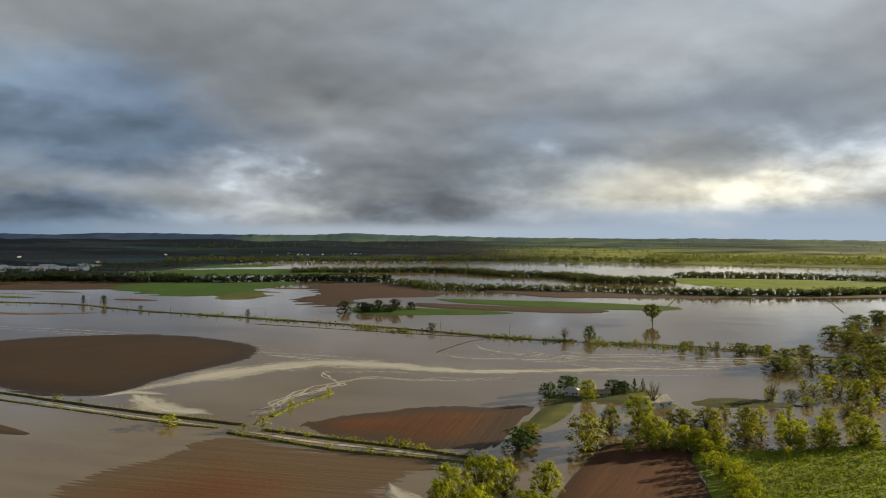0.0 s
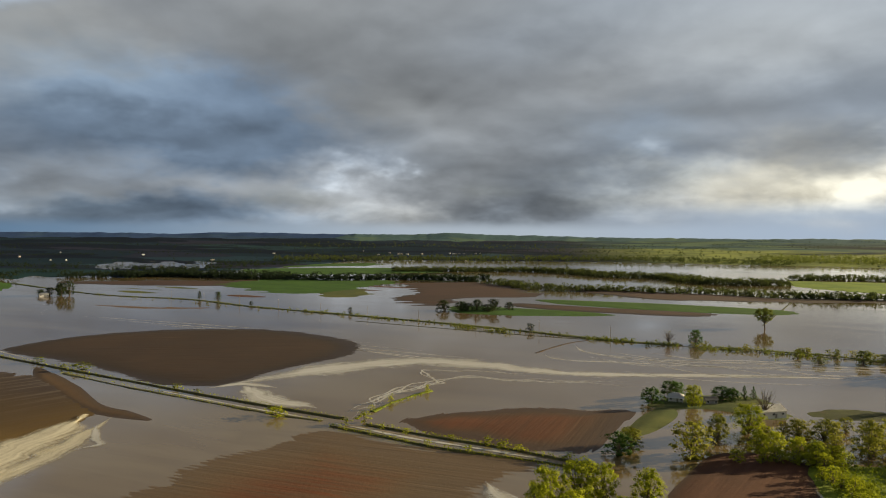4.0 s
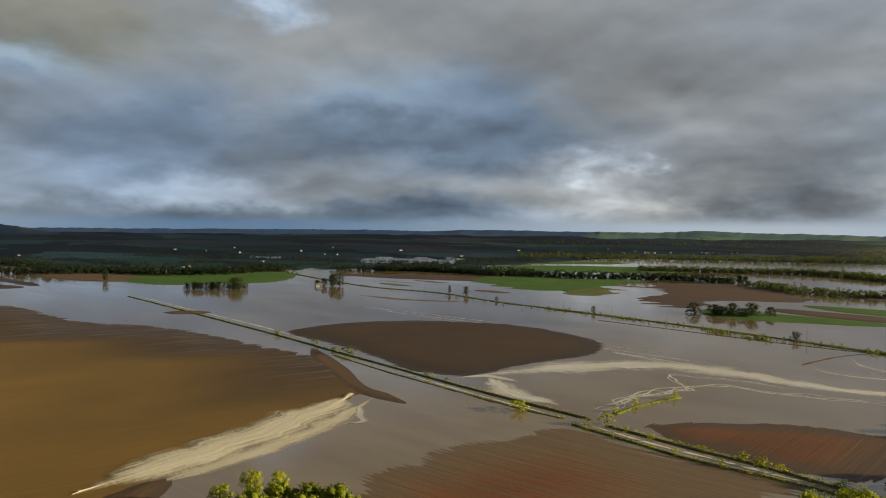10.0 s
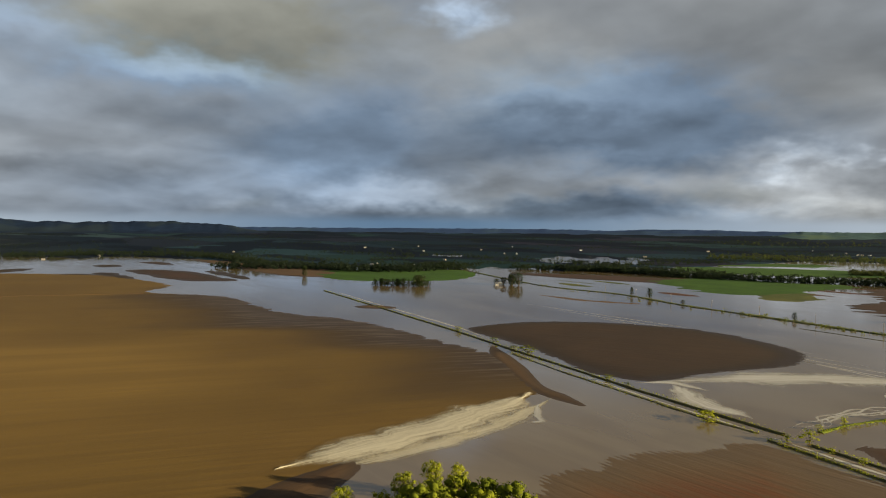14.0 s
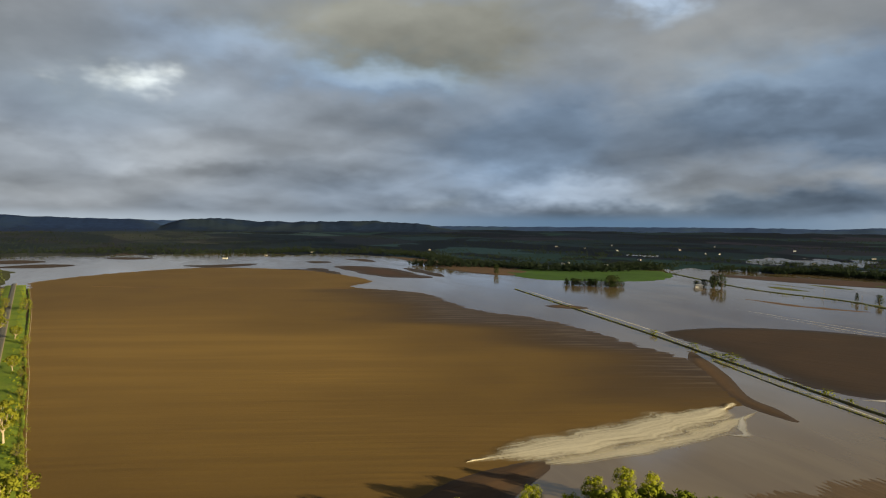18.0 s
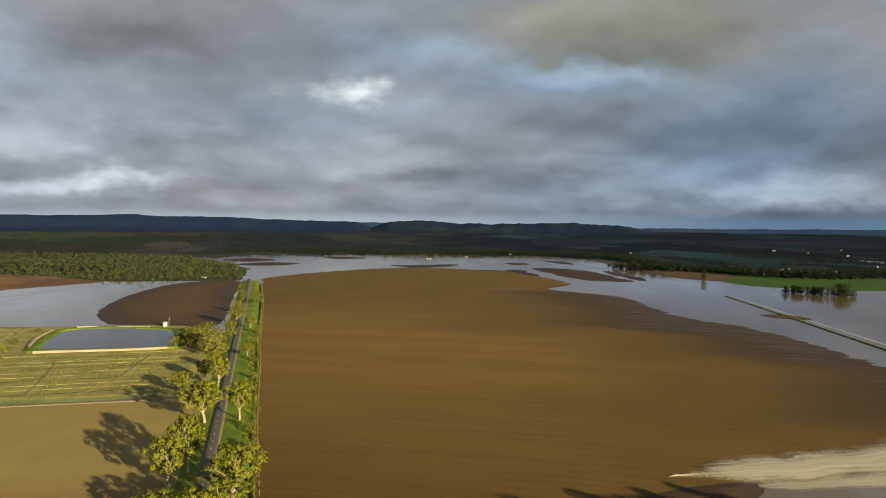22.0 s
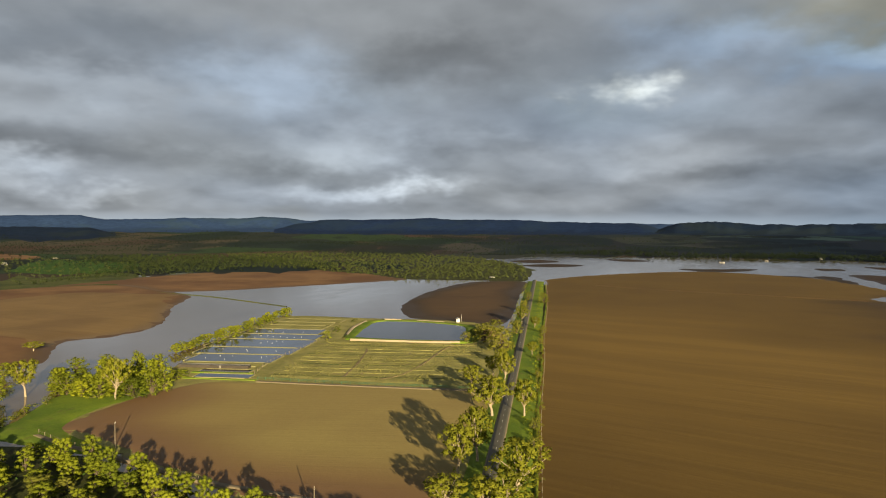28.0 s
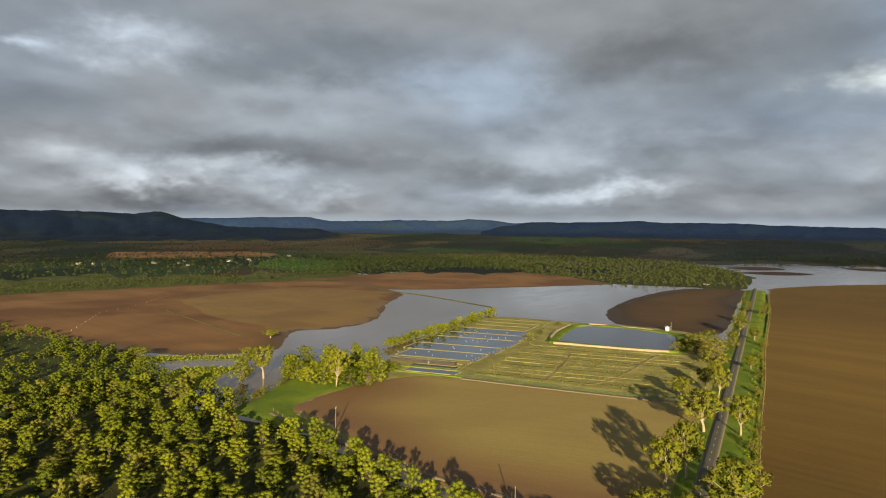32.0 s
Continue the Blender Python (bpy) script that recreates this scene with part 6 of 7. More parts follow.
def grove(name, points, low, high, leaf, label):
    """Trees too many to tell apart, joined: crowns in one mesh, with their trunks inside it."""
    forms = [tree_shape("copse", 300 + k) for k in range(5)]
    verts, faces, normals, base = [], [], [], 0
    for i, (x, y) in enumerate(points):
        tv, tf, lv, lf, ln = forms[i % 5]
        h, w, a = random.uniform(low, high), random.uniform(low, high) * 1.1, random.uniform(0, 6.28)
        c, s = math.cos(a), math.sin(a)
        spun = np.array([[c, s, 0], [-s, c, 0], [0, 0, 1]])
        tn = tv * [1, 1, 0] + [0.01, 0, 0]
        halves = np.vstack([tf[:, [0, 1, 2]], tf[:, [0, 2, 3]]])
        for v, f, d in ((lv, lf, ln), (tv, halves, tn / np.linalg.norm(tn, axis=1)[:, None])):
            verts.append(v @ spun * [w / 8.4, w / 8.4, h / 10.8] + [x, y, 0.1])
            normals.append(d @ spun)
            faces.append(f + base)
            base += len(v)
    tagged(new(name, mesh_of(name, np.vstack(verts), np.vstack(faces), leaf, True, np.vstack(normals))), label, "trees", kind="stuff")


if len(wood) > 300:
    grove("riverside_thicket", [p for p in wood[300:] if p[0] > -330 or random.random() < 0.8][:430], 5.5, 9, LEAF_WOOD, "farther trees of the riverside wood")
for i in range(20):
    s = i / 19
    x, y = -200 - 74 * s + random.uniform(-3, 3), -28 - 150 * s ** 1.05 + random.uniform(-4, 4)
    plant("full", i % 4, x + 25, y, random.uniform(9, 14), random.uniform(6.5, 10), LEAF_WOOD, BARK_BROWN, "leafy_tree", "sunlit leafy tree along the dirt track", "trees along the track", 0.2)
for i, (x, y) in enumerate(scattered([(72, 290), (104, 292), (102, 260), (96, 220), (108, 220), (112, 280), (122, 296), (110, 302)], 6.0, 6)):
    plant("bushy", i % 4, x, y, random.uniform(5, 9), random.uniform(5, 8), LEAF_LIGHT, BARK_BROWN, "hedge_tree", "bright green bushy tree along the paddock edge", "paddock hedge", 0.2)
for i, (x, y) in enumerate(scattered([(90, 305), (190, 300), (196, 345), (150, 350), (100, 335)], 13.0, 7)):
    plant("bushy", i % 4, x, y, random.uniform(6, 11), random.uniform(6, 9), LEAF_OLIVE if i % 2 else LEAF_LIGHT, BARK_BROWN, "flooded_tree", "small tree standing in flood water", "drowned trees", -0.5)
for i, (x, y) in enumerate(scattered([(235, 390), (270, 380), (330, 480), (420, 600), (520, 720), (470, 760), (370, 640), (280, 500), (240, 420)], 31.0, 8)):
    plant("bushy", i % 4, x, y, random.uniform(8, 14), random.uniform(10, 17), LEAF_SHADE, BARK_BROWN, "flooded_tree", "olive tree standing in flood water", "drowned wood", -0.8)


def far_woods(name, points, height, leaf, label, seed, blades=8, clumps=3):
    """Distant trees joined into one mesh, each a cluster of small ragged clumps of leaf sprays."""
    gen = np.random.default_rng(seed)
    centres, radii = [], []
    points = np.asarray(points, float)
    away = np.hypot(points[:, 0], points[:, 1])
    lift = np.where(away > 1100, np.maximum(ground_height(away, np.degrees(np.arctan2(-points[:, 0], points[:, 1]))), -0.3), 0)
    for (x, y), floor in zip(points, lift):
        h = height * gen.uniform(0.6, 1.18)
        w = h * gen.uniform(0.38, 0.62)
        ang, up = gen.uniform(0, 6.28, clumps), gen.uniform(0.04, 0.84, clumps)
        reach = w * np.sqrt(1 - (up * 1.5 - 0.75) ** 2) * gen.uniform(0.2, 0.9, clumps)
        centres.append(np.column_stack([x + np.cos(ang) * reach, y + np.sin(ang) * reach, floor + up * h]))
        radii.append(w * gen.uniform(0.42, 0.72, clumps))
    centres, radii = np.vstack(centres), np.concatenate(radii)
    v, f, d = sprays(centres, radii * 0.95, blades, height * 0.12, gen, 0.9)
    tagged(new(name, mesh_of(name, v, f, leaf, True, d)), label, "trees", kind="stuff")


def belt(line, width, gap, seed):
    gen = np.random.default_rng(seed)
    pts, ways, run = along(line, gap)
    side = np.stack([-ways[:, 1], ways[:, 0]], 1)
    rows = max(1, int(width / gap))
    out = [pts + side * gen.uniform(-width / 2, width / 2, len(pts))[:, None] + gen.normal(scale=gap * 0.5, size=pts.shape) for _ in range(rows)]
    return np.vstack(out)


BELT_A0 = [(-819, 1302), (-745, 1358), (-566, 1323), (-406, 1319), (-248, 1382), (-112, 1342)]
BELT_B0 = [(-87, 1297), (15, 1169), (109, 1163), (199, 1146), (287, 1129), (355, 1090)]
BELT_C0 = [(-352, 1664), (-170, 1708), (22, 1728), (146, 1571), (267, 1539), (309, 1392), (446, 1370)]
BELT_D0 = [(514, 1540), (651, 1573), (804, 1505), (921, 1407)]
BELT_E0 = [(364, 1090), (490, 1078), (579, 1083), (744, 1136)]
BELT_F0 = [(-861, 2219), (-352, 2388), (235, 2526), (782, 2345)]
BELT_G0 = [(747, 2544), (1184, 2398), (1447, 2211)]
BELT_H0 = [(-1006, 1600), (-825, 1504), (-821, 1669), (-699, 1921)]
BELT_I0 = [(-1106, 3179), (-517, 3508), (43, 3306), (722, 2850)]
BELT_A9 = [(-1365, 805), (-1283, 856), (-1211, 940), (-1055, 959), (-1026, 1057), (-1034, 1214)]
BELT_B9 = [(-920, 1262), (-839, 1330), (-640, 1360), (-520, 1400)]
BELT_A13 = [(-2093, 603), (-2080, 726), (-2152, 947), (-1965, 1055), (-1645, 1005), (-1400, 955), (-1226, 949), (-1117, 980), (-1061, 1072), (-1002,
    1169)]
BELT_A19 = [(-2290, 184), (-2124, 463), (-2121, 779), (-1841, 995), (-1504, 976)]
BELT_A23 = [(-2304, 39), (-2391, 344), (-2188, 589), (-2267, 910)]
AREA_FOREST = [(-1660, -652), (-1455, -476), (-1288, -317), (-1185, -192), (-1171, -78), (-1172, 9), (-1598, 2), (-1950, -120), (-2120, -385), (-2150, -700), (-2050, -900)]
AREA_FOREST32 = [(-932, -735), (-1100, -715), (-1412, -534), (-1396, -345), (-1900, -700), (-1880, -1080), (-1700, -1150), (-1444, -815)]
AREA_HEDGE32 = [(-563, -844), (-588, -841), (-677, -822), (-798, -772), (-883, -707), (-1010, -809), (-876, -908), (-678, -969)]
AREA_SCATTER32 = [(-710, -1078), (-924, -957), (-1131, -920), (-1839, -1278), (-2000, -1935), (-1551, -2215), (-1355, -2081)]
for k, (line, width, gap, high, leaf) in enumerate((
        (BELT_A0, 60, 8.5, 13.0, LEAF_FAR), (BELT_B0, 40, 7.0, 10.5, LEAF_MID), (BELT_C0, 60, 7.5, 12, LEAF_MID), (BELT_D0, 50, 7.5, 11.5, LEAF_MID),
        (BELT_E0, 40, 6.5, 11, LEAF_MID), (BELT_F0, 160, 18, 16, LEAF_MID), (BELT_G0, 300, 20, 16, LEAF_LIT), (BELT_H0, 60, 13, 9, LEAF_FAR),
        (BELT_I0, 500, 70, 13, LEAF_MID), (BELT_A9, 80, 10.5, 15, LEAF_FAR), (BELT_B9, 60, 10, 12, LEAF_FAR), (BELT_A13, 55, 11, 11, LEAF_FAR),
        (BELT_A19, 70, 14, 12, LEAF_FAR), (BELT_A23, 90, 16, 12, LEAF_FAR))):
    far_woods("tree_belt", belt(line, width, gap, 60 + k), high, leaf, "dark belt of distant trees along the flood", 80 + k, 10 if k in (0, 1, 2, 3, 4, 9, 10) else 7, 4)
far_woods("forest", scattered(AREA_FOREST, 15.5, 31), 10, LEAF_FAR_LIGHT, "wide green forest behind the flood", 91)
far_woods("forest", scattered(AREA_FOREST32, 14, 32), 11, LEAF_FAR_LIGHT, "green forest beyond the ploughed strip", 92)
far_woods("hedge", scattered(AREA_HEDGE32, 12, 33), 8, LEAF_FAR_LIGHT, "bright hedge of bushes behind the ploughed field", 93)
far_woods("tree_belt", belt([(-2290, 1100), (-1750, 1120), (-1300, 1180), (-1050, 1290)], 50, 14, 77), 10, LEAF_FAR, "dark belt of trees behind the green field", 77, 5, 4)
far_woods("tree_belt", belt([(-1900, 1500), (-1400, 1600), (-900, 1560), (-620, 1470)], 90, 16, 78), 11, LEAF_FAR, "dark belt of trees on the plain", 78, 4, 4)
far_woods("scattered_trees", scattered(AREA_SCATTER32, 55, 34), 12, LEAF_FAR, "scattered trees over far pasture", 94)
far_woods("forest", scattered([(-724, -1046), (-878, -966), (-1010, -809), (-1100, -715), (-1444, -815), (-1700, -1230), (-1500, -1500), (-1100, -1560)], 30, 36), 10, LEAF_FAR_LIGHT,
          "open woodland beyond the ploughed field", 96)
gen = np.random.default_rng(6)
shoal = np.array([(-2038, 22), (-2018, 69), (-2006, 99), (-2121, 246), (-2110, 273), (-2040, 430), (-2030, 460), (-1885, 473), (-1930, 520), (-1990, 578), (-1939, 610), (-1916, 667), (-1968, 736),
                  (-1951, 781), (-1960, 840), (-1951, 890), (-1970, 956)], float)
shoal = np.repeat(shoal, 7, axis=0) + gen.normal(scale=9, size=(len(shoal) * 7, 2))
far_woods("drowned_shrubs", shoal, 6.5, LEAF_FAR, "dark shrubs standing in the far flood", 97, 8, 3)
gen = np.random.default_rng(5)
far = []
for k in range(230):
    # shelter belts and creek lines of the far plain
    a0, r0 = gen.uniform(-36, 150), 1750 + 2700 * gen.uniform(0, 1) ** 1.2
    if k >= 150:
        a0, r0 = gen.uniform(84, 150), gen.uniform(1500, 3900)
    if r0 < np.interp(a0, [p[0] for p in FLOOD_REACH], [p[1] for p in FLOOD_REACH]) + 150:
        continue
    if a0 < 12 and gen.random() < 0.75:
        continue
    span, count = gen.uniform(3, 11), int(gen.uniform(14, 46))
    a = a0 + np.linspace(-0.5, 0.5, count) * span
    r = r0 + gen.uniform(-130, 130) * np.linspace(-1, 1, count) + gen.normal(scale=22, size=count)
    far.append(np.stack([-np.sin(np.radians(a)) * r, np.cos(np.radians(a)) * r], 1))
loose_a, loose_r = np.radians(gen.uniform(-36, 150, 1500)), gen.uniform(2000, 4400, 1500)
far.append(np.stack([-np.sin(loose_a) * loose_r, np.cos(loose_a) * loose_r], 1)[ripple(loose_a * 9, loose_r / 170, 3) > 0.45])
far_woods("scattered_trees", np.vstack(far), 11, LEAF_FAR, "scattered dark trees over the far farmland", 95, 7, 3)


# ---- fish ponds, dam and paddock ----
def pond(x0, x1, y0, y1, wall, filled):
    """A long shallow tank between low walls."""
    ob = tagged(new("fish_pond"), "long shallow fish pond with pale earth walls" if filled else "empty pale fish-pond bed with low walls", "pond", "fish ponds")
    ob.location = ((x0 + x1) / 2, (y0 + y1) / 2, 0)
    lx, ly = x1 - x0, y1 - y0
    for name, size, at in (("wall", (wall, ly, 1.7), (-lx / 2, 0, 0.05)), ("wall", (wall, ly, 1.7), (lx / 2, 0, 0.05)),
                           ("wall", (lx - wall, wall, 1.7), (0, -ly / 2, 0.05)), ("wall", (lx - wall, wall, 1.7), (0, ly / 2, 0.05))):
        part(name, box(size, at, 0, 0.2, 0.85), POND_EARTH, ob)
    bm = bmesh.new()
    bmesh.ops.create_grid(bm, x_segments=6, y_segments=20, size=0.5, matrix=Matrix.Diagonal((lx - wall, ly - wall, 1, 1)) @ pose(0, 0, 0))
    for v in bm.verts:
        v.co.z = 0.72
    if filled:
        part("water_surface", bm, POND_WATER, ob, "still dark water")
    else:
        part("bed", bm, DRY_GRASS, ob, "pale bed of dry grass")
    return ob


POND_WALLS = ((-656, -226, -164, 0), (-634, -228, -168, 0), (-614, -229, -172, 0), (-590, -231, -169, 1), (-562, -234, -162, 1), (-535, -235, -158, 1), (-498, -234, -157, 1),
              (-470, -226, -160, 1), (-441, -218, -163, 0), (-428, -216, -163, 0))
for (xa, ya, yb, fill), (xb, yc, yd, _) in zip(POND_WALLS, POND_WALLS[1:]):
    pond(xa + 0.6, xb - 0.6, (ya + yc) / 2, (yb + yd) / 2, 1.3, fill)
for xa, xb, ya, yb in ((-419, -410.6, -197, -164), (-406, -395, -193, -158)):
    pond(xa, xb, ya, yb, 1.1, True)
strip("berm", [(-408.3, -199), (-408.3, -160)], 4.0, GRASS, "bright green grassed bank between two ponds", 1.0, 0.1, 2.0, "embankment", wander=0.2, seed=56)
strip("berm", [(-392, -197), (-391, -152)], 3.4, GRASS, "bright green grassed bank below the ponds", 0.9, 0.1, 2.0, "embankment", wander=0.3, seed=57)
# white dots taken for birds, built as round floats at random spots
for i in range(34):
    x = random.choice((-577, -549, -517, -484, -456)) + random.uniform(-9, 9)
    y = random.uniform(-226, -170)
    bm = bmesh.new()
    bmesh.ops.create_uvsphere(bm, u_segments=8, v_segments=5, radius=0.26, matrix=Matrix.Diagonal((1, 1, 0.75, 1)))
    ob = part("float", bm, PAINT_WHITE, smooth=True)
    ob.location = (x, y, 1.0)
    tagged(ob, "small round white dot on the fish pond", "float", "pond floats")
strip("berm", [(-545, -136), (-596, -139), (-642, -138), (-650, -118), (-648, -90), (-636, -64), (-622, -46), (-590, -41), (-560, -38), (-540, -42), (-537, -70), (-539, -105), (-545, -136)],
      11.0, GRASS, "green grassed embankment of the dam", 1.5, 0.35, 3.0, "embankment", wander=0.15, seed=51)
strip("berm", [(-556, -140), (-600, -145), (-640, -143)], 3.2, SAND_BANK, "pale bare earth bank of the dam", 2.0, 0.3, 2.0, "embankment", wander=0.4, seed=52)
strip("berm", [(-656, -128), (-655, -112)], 3.0, SAND_BANK, "pale bare earth bank of the dam", 2.0, 0.3, 2.0, "embankment", wander=0.5, seed=55)
strip("berm", [(-650, -96), (-644, -70)], 3.0, SAND_BANK, "pale bare earth bank of the dam", 2.0, 0.3, 2.0, "embankment", wander=0.5, seed=53)
strip("berm", [(-536, -132), (-534, -104), (-532, -74), (-534, -46)], 1.7, SAND_BANK, "pale bare earth bank of the dam", 2.0, 0.3, 2.0, "embankment", wander=0.5, seed=54)
bm = bmesh.new()
loop = rounded([(-545, -131), (-600, -134), (-640, -130), (-645, -96), (-628, -58), (-606, -47), (-560, -43), (-541, -56)], 5)
bm.faces.new([bm.verts.new((x, y, 1.25)) for x, y in loop])
tagged(part("dam_water", bm, POND_WATER), "still grey water in the square dam", "water", kind="structure")


# ---- fences, posts and poles ----
POST_MESH = {}


def fence(line, gap, high, mat, rails, label, group="", z=0.8, thick=0.14, wire=0.03):
    """Posts at even steps, with rails or wires between them."""
    ob = tagged(new("fence"), label, "fence", group)
    pts, ways, run = along(line, gap)
    key = (high, mat.name, thick)
    if key not in POST_MESH:
        bm = box((thick, thick, high + 0.8), (0, 0, (high - 0.8) / 2), 0, thick * 0.15, 0.85)
        me = bpy.data.meshes.new("post")
        bm.to_mesh(me)
        bm.free()
        me.materials.append(mat)
        POST_MESH[key] = me
    for p in pts:
        post = new("post", POST_MESH[key])
        post.parent = ob
        post.matrix_basis = pose(p[0], p[1], z, random.uniform(-4, 4), random.uniform(-4, 4), random.uniform(0, 90))
    for k in range(rails):
        bm = bmesh.new()
        at = z + high * (0.92 - 0.4 * k)
        for a, b in zip(pts, pts[1:]):
            add_rod(bm, (*a, at), (*b, at), wire, wire, 4)
            if wire > 0.05:
                part("rail", bm, mat, ob)
                bm = bmesh.new()
        if wire > 0.05:
            bm.free()
        else:
            part("wire", bm, mat, ob)
    return ob


fence([(-393, -152), (-388, -110), (-385, -70), (-383, -28)], 5.0, 1.5, GREEN_PIPE, 2, "green pipe-rail fence along the paddock", wire=0.08, thick=0.2)
fence([(-409, -160), (-450, -163), (-500, -158), (-531, -155)], 6.0, 1.6, POST_WOOD, 2, "timber-post wire fence beside the ponds", thick=0.3)
fence([(-537, -92), (-536, -60), (-534, -34)], 6.0, 1.4, POST_WOOD, 2, "wire fence below the dam", thick=0.25)
fence([(-1100, 39), (-825, 31), (-571, 19), (-471, 16), (-334, 10), (-210, 7)], 9.0, 1.5, POST_WOOD, 2, "weathered post-and-wire fence along the road", thick=0.3)
fence([(-700, -8), (-560, -14), (-400, -16)], 9.0, 1.4, POST_WOOD, 2, "weathered post-and-wire fence on the verge", thick=0.3)
fence([(-421, -514), (-470, -552), (-523, -594), (-578, -609), (-702, -675)], 17.0, 1.3, CONCRETE, 0, "line of pale marker posts across the ploughed field", z=0.8, thick=0.35)
fence([(-234, -112), (-246, -138), (-258, -164), (-270, -190), (-280, -206)], 6.0, 1.4, POST_WOOD, 2, "wire fence along the track", thick=0.25)
fence([(-600, 914), (-471, 880), (-353, 811), (-262, 768), (-125, 707), (-9, 646), (110, 590)], 13.0, 1.6, POST_WOOD, 0, "row of drowned fence posts along the embankment", z=-0.1, thick=0.5)
fence([(-60, 672), (0, 640), (61, 606), (120, 585), (250, 540)], 8.0, 1.8, POST_WOOD, 0, "row of drowned fence posts in the flood", z=-0.2, thick=0.5)
strip("weed_line", [(-565, -551), (-512, -460), (-461, -371)], 1.2, OLIVE_GRASS, "weedy line across the ploughed field", 1.15, 0.3, 3.0, "verge", wander=0.7, seed=61)
strip("weed_line", [(-1086, 113), (-1018, 201), (-959, 306), (-898, 416)], 1.4, BROWN_SOIL, "thin bare boundary across the golden field", 0.95, 0.12, 4.0, "verge", wander=0.6, seed=64)
strip("weed_line", [(-758, -259), (-849, -386), (-897, -486)], 2.4, OLIVE_GRASS, "weedy boundary bank in the flood", 0.35, 0.3, 4.0, "verge", wander=0.6, seed=62)
strip("weed_line", [(-1090, 37), (-825, 29), (-571, 17), (-471, 14), (-334, 8), (-215, 5)], 1.8, SCRUB_GRASS, "rank weeds along the fence", 0.95, 0.25, 2.0, "verge", wander=0.9, seed=63)


def pole(x, y, high, turn):
    ob = tagged(new("power_pole"), "timber power pole with a crossarm", "pole", "power poles")
    part("pole", rod((0, 0, -1.5), (0, 0, high), 0.22, 0.15, 8), POST_WOOD, ob)
    part("crossarm", box((2.4, 0.14, 0.16), (0, 0.16, high - 0.6), 0, 0.02), POST_WOOD, ob)
    for k in (-1.0, -0.4, 0.4, 1.0):
        part("insulator", rod((k, 0.16, high - 0.52), (k, 0.16, high - 0.3), 0.06, 0.04), PAINT_WHITE, ob)
    ob.matrix_basis = pose(x, y, 0, 0, 0, turn)


for k in range(12):
    pole(-560 + 62 * k, 925 - 29.5 * k, 10.5, 64)
for x, y in ((-265, -162), (-206, -62)):
    pole(x, y, 11, 20)


# ---- buildings ----
def building(x, y, turn, lx, ly, wall_h, roof_h, wall_mat, roof_mat, name, label, hip=0.0, z=0.3, porch=0.0, category="house", glazed=True):
    """Walls with doors and windows, and a pitched iron roof with eaves; hip: how far the ridge draws in at its ends."""
    ob = tagged(new(name), label, category)
    part("wall", box((lx, ly, wall_h + 0.8), (0, 0, (wall_h - 0.8) / 2), 0, 0.04), wall_mat, ob)
    bm = bmesh.new()
    ex, ey = lx / 2 + 0.6, ly / 2 + 0.6
    v = [bm.verts.new(c) for c in ((-ex, -ey, wall_h), (ex, -ey, wall_h), (ex, ey, wall_h), (-ex, ey, wall_h), (-ex + hip, 0, wall_h + roof_h), (ex - hip, 0, wall_h + roof_h))]
    for f in ((0, 1, 5, 4), (2, 3, 4, 5), (3, 0, 4), (1, 2, 5), (3, 2, 1, 0)):
        bm.faces.new([v[i] for i in f])
    bmesh.ops.solidify(bm, geom=bm.faces[:], thickness=0.12)
    roof = part("roof", bm, roof_mat, ob)
    part("ridge_cap", box((2 * (ex - hip), 0.5, 0.14), (0, 0, wall_h + roof_h + 0.06), 0, 0.03), roof_mat, roof)
    for side in (-1, 1) if glazed else ():
        for k in np.linspace(-0.36, 0.36, max(2, int(lx / 4))):
            win = part("window", box((1.3, 0.14, 1.2), (k * lx, side * (ly / 2 + 0.05), wall_h * 0.58), 0, 0.02), PAINT_WHITE, ob)
            part("pane", box((1.1, 0.06, 1.0), (k * lx, side * (ly / 2 + 0.12), wall_h * 0.58)), DARK_GLASS, win)
    part("door", box((1.0, 0.12, 2.05), (lx * 0.1, -ly / 2 - 0.06, 1.03), 0, 0.02), WALL_GREY, ob)
    if porch:
        for side in (-1, 1):
            part("porch_roof", box((lx + 1.0, porch, 0.10), (0, side * (ly / 2 + porch / 2), wall_h - 0.25), 0, 0.02, tilt=-9 * side), roof_mat, ob)
            for k in np.linspace(-0.48, 0.48, 5):
                part("porch_post", box((0.14, 0.14, wall_h), (k * lx, side * (ly / 2 + porch - 0.2), wall_h / 2 - 0.3)), PAINT_WHITE, ob)
    ob.matrix_basis = pose(x, y, z, 0, 0, turn)
    return ob


building(73, 396, -12, 7.6, 6, 2.5, 1.7, PAINT_WHITE, ROOF_PALE, "farmhouse", "small white cottage with a pale hipped roof and porch", 2.6, 0.4, 1.6)
building(112, 370, 22, 15, 10, 3.2, 2.2, PAINT_WHITE, ROOF_PALE, "farm_shed", "large white-walled shed with a pale gabled metal roof", 0.0, 0.4, 0.0, "shed")
building(105, 412, 20, 6.5, 5, 2.6, 1.4, PAINT_WHITE, ROOF_GREY, "farmhouse", "small white house behind dark trees", 1.5, 0.4)
building(90, 392, 10, 6, 4, 2.4, 1.2, WALL_GREY, ROOF_GREY, "garden_shed", "small grey garden shed in the farmyard", 0.0, 0.4, 0.0, "shed")
building(-682, 888, 40, 11, 7, 3.0, 2.0, PAINT_WHITE, ROOF_PALE, "farmhouse", "white house standing in the flood", 2.5, 0.2)
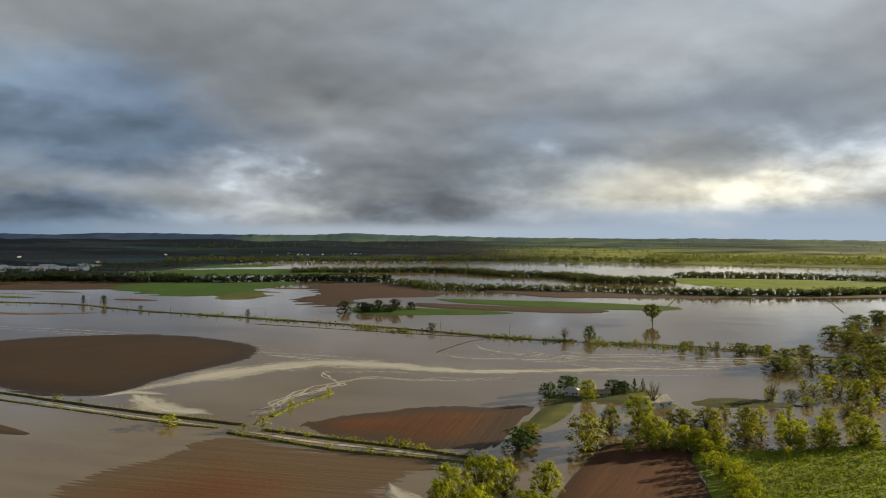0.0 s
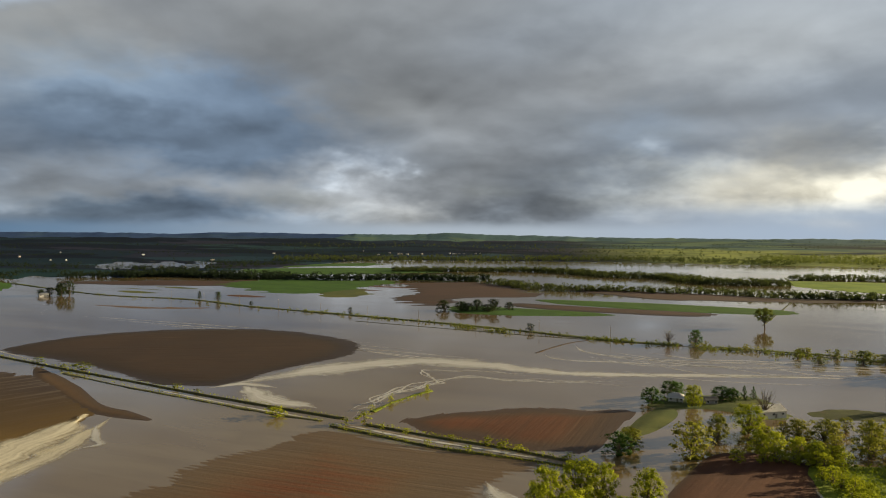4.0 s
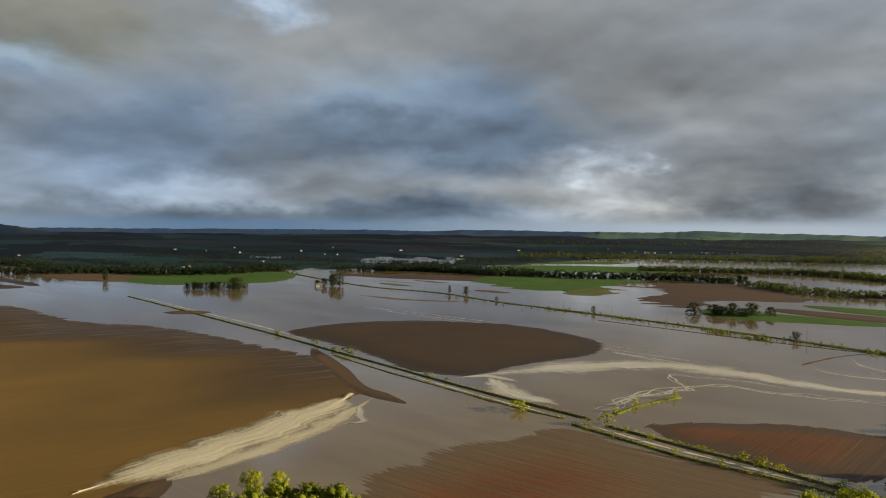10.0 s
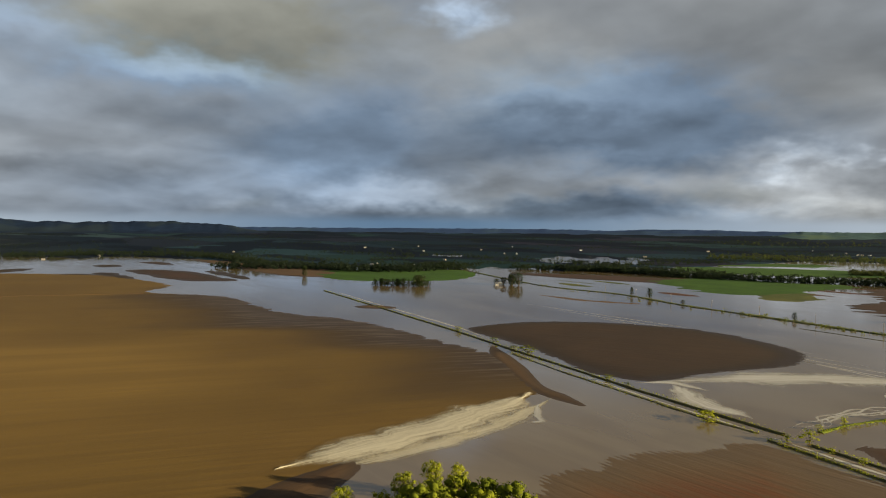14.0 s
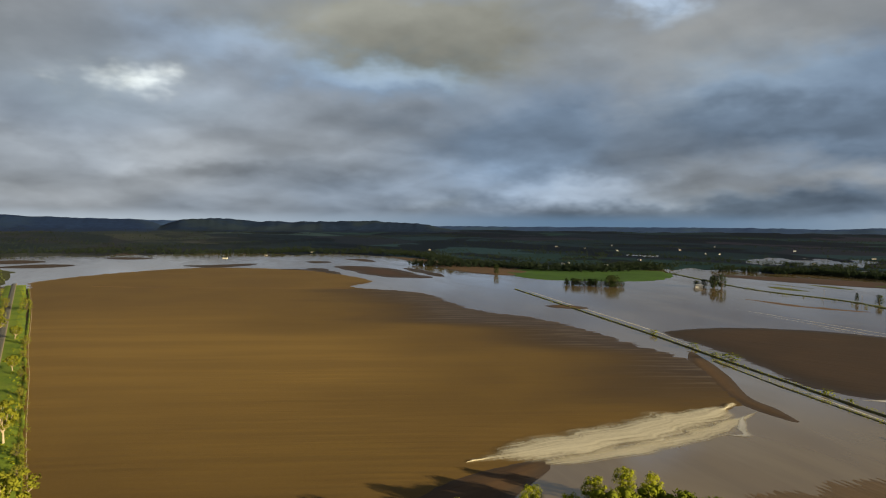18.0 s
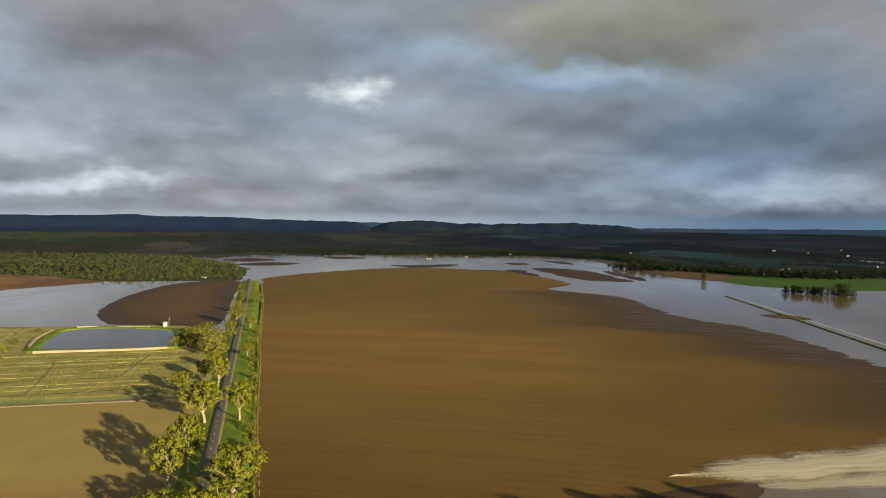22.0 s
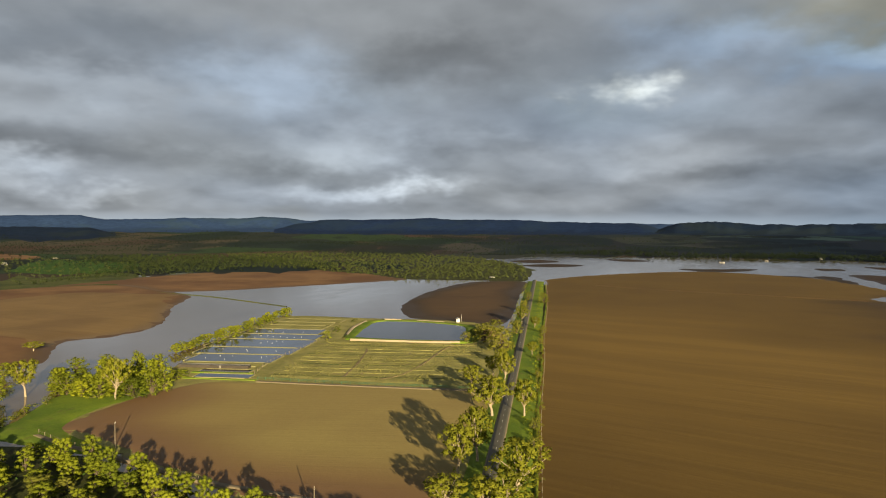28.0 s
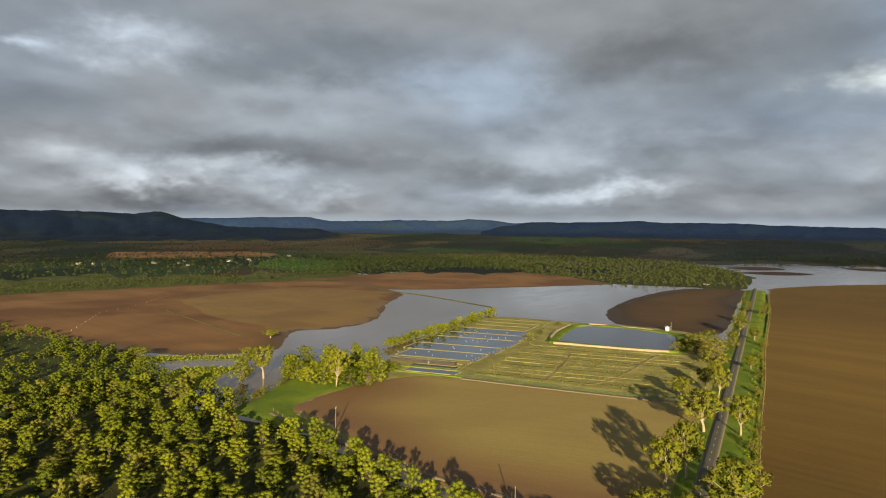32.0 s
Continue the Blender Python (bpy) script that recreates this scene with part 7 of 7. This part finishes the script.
building(-424, -192, 90, 46, 4.0, 1.9, 0.5, DARK_BOARD, ROOF_GREY, "pump_shed", "long low dark iron shed beside the fish ponds", 0.0, 0.4, 0.0, "shed", False)
building(-354, -229, 50, 3.0, 2.0, 1.6, 0.4, PAINT_WHITE, PAINT_WHITE, "tank_shed", "small white shed under the bank trees", 0.0, 0.6, 0.0, "shed")
pump = building(-650, -58, 10, 5, 3, 2.2, 0.8, PAINT_WHITE, ROOF_PALE, "pump_house", "small white pump house on the dam wall", 0.0, 1.8, 0.0, "shed")
part("mast", rod((2.5, 3, 0), (2.5, 3, 7), 0.12, 0.06), PAINT_WHITE, pump)
for k, (x, y, size) in enumerate(((-1128, -1352, 22), (-1140, -1322, 18), (-1230, -1237, 22), (-1201, -1110, 12), (-1403, -1166, 22), (-1475, -1163, 18), (-1440, -1130, 14), (-1730, -1218, 18),
                                  (-1227, -50, 15), (-1240, 1140, 12), (-1213, 1097, 12), (-1036, 2115, 20), (-453, 1340, 14), (-1330, -1240, 14), (-1260, -1190, 12), (-1130, 1150, 14),
                                  (-1830, 500, 22), (-1930, 640, 14), (-2040, 820, 14), (-640, 2240, 16), (-420, 2300, 16), (-250, 2330, 18), (-90, 2400, 16), (-1010, 1060, 13))):
    ob = building(x, y, 37 * k, size * 0.55, size * 0.32, 2.7, 1.6, WALL_GREY if k % 4 else PAINT_WHITE, ROOF_GREY if k % 5 else ROOF_PALE, "farmhouse", "distant white farm building with a pale roof", 0.0, float(ground_height(np.array([math.hypot(x, y)]), np.array([math.degrees(math.atan2(-x, y))]))[0]) if math.hypot(x, y) > 1150 else 0.4)


def floor_at(x, y):
    return float(ground_height(np.array([math.hypot(x, y)]), np.array([math.degrees(math.atan2(-x, y))]))[0])


# hamlets scattered over the far plain
for k in range(34):
    a, r = random.uniform(2, 62), random.uniform(1800, 3000)
    if k < 12:
        a, r = random.uniform(4, 14), random.uniform(2550, 2800)
    reach = np.interp(a, [p[0] for p in FLOOD_REACH], [p[1] for p in FLOOD_REACH])
    r = max(r, reach + 190)
    x, y = -math.sin(radians(a)) * r, math.cos(radians(a)) * r
    wide = random.uniform(6, 10)
    building(x, y, random.uniform(0, 180), wide, wide * 0.5, 2.8, 1.6, PAINT_WHITE if k % 8 == 0 else WALL_GREY, ROOF_PALE if k % 5 == 1 else ROOF_GREY, "farmhouse",
             "small distant farm building with a pale iron roof" if k % 5 == 1 else "small distant farm building with a grey iron roof", 0.0, floor_at(x, y))


# ---- low growth ----
def tufts(name, points, high, wide, leaf, label, seed, per=10, blade=0.34):
    gen = np.random.default_rng(seed)
    pts = np.asarray(points, float)
    size = gen.uniform(0.5, 1.3, len(pts))
    centres = np.column_stack([pts[:, 0], pts[:, 1], pts[:, 2] + high * 0.3 * size])
    v, f, d = sprays(centres, wide * size, per, wide * blade, gen, high / wide)
    tagged(new(name, mesh_of(name, v, f, leaf, True, d)), label, "plants", kind="stuff")


def level(points, z):
    return np.column_stack([points, np.full(len(points), z)])


tufts("scrub", level(scattered([(108, 290), (147, 294), (170, 299), (230, 308), (300, 318), (280, 200), (220, 150), (110, 160), (100, 225), (102, 258)], 2.6, 41), 0.7), 1.5, 1.9, LEAF_SCRUB,
      "rank green scrub bushes over the paddock", 1, 18, 0.22)
for k, x in enumerate(np.arange(-524, -400, 11.7)):
    strip("garden_bed", [(x, -146 + 3 * math.sin(k)), (x + 1, -90), (x, -30 - 4 * math.cos(k))], 2.4, OLIVE_GRASS if k % 3 == 1 else DRY_GRASS, "long low bed of dry grass in the paddock", 0.84, 0.12, 2.5,
          "garden bed", wander=0.5, seed=70 + k)
for k, line in enumerate(([(-520, -50), (-501, -56), (-448, -63), (-415, -71), (-401, -81)], [(-500, -112), (-491, -109), (-444, -105), (-405, -104)])):
    strip("path", line, 1.5, WORN_EARTH, "worn brown path across the dry paddock", 1.0, 0.06, 2.5, "path", wander=0.7, seed=90 + k)
rows = []
gen = np.random.default_rng(12)
for x in np.arange(-528, -398, 4.15):
    for y in np.arange(-148, -24, 1.1):
        if gen.random() < 0.30:
            rows.append((x + gen.normal(scale=0.8), y + gen.uniform(-0.8, 0.8), 0.85))
tufts("dry_weeds", rows, 0.7, 0.9, leaves("dry_straw_weeds", (0.36, 0.33, 0.11, 1), (0.20, 0.19, 0.06, 1)), "rows of dry yellow weeds in the old beds", 2, 7)
edge = []
for line, half, z, step in ((ROAD_LINE[1:-1], 12, 1.0, 1.6), ([(-785, 621), (-403, 463), (-247, 394), (-95, 331)], 1.2, 0.5, 3.6), ([(-97, 317), (-43, 292), (18, 272)], 1.2, 0.5, 1.6),
                            ([(-81, 322), (-20, 298), (22, 278)], 1.2, 0.5, 1.6), ([(-84, 346), (-62, 398)], 0.9, 0.3, 1.4), ([(-300, 408), (-181, 354), (-104, 325)], 0.9, 0.2, 4.0)):
    pts, ways, run = along(line, step)
    for p, w in zip(pts, ways):
        off = gen.uniform(-half, half)
        if half == 12:
            off = gen.choice((-1, 1)) * gen.uniform(9, 14)
        edge.append((p[0] - w[1] * off, p[1] + w[0] * off, z))
tufts("weeds", edge, 0.8, 1.0, LEAF_LIGHT, "rank green weeds along road and levees", 3, 8)
tufts("understorey", level(scattered(AREA_WOOD, 7.5, 43), 0.4), 1.4, 1.5, LEAF_DENSE, "low dark undergrowth in the riverside wood", 4, 8)
tufts("bank_scrub", level(np.vstack([scattered([(-340, -362), (-400, -296), (-392, -318), (-362, -372)], 3.0, 44), scattered([(-345, -322), (-362, -292), (-330, -284), (-300, -270), (-322, -315)], 3.0, 45)]), 0.4),
      1.3, 1.6, LEAF_LIGHT, "green scrub on the canal banks", 5)
marsh = []
for x0, y0, x1, y1, count in ((-83, 686, -27, 643, 60), (36, 624, 111, 593, 80), (127, 584, 155, 576, 46), (172, 570, 205, 552, 40), (-300, 795, -83, 692, 70)):
    for s in gen.random(count):
        marsh.append((x0 + (x1 - x0) * s + gen.normal(scale=3), y0 + (y1 - y0) * s + gen.normal(scale=6), 0.0))
tufts("marsh_scrub", marsh, 2.0, 2.2, LEAF_SHADE, "half-drowned olive scrub along the embankment", 6, 12)
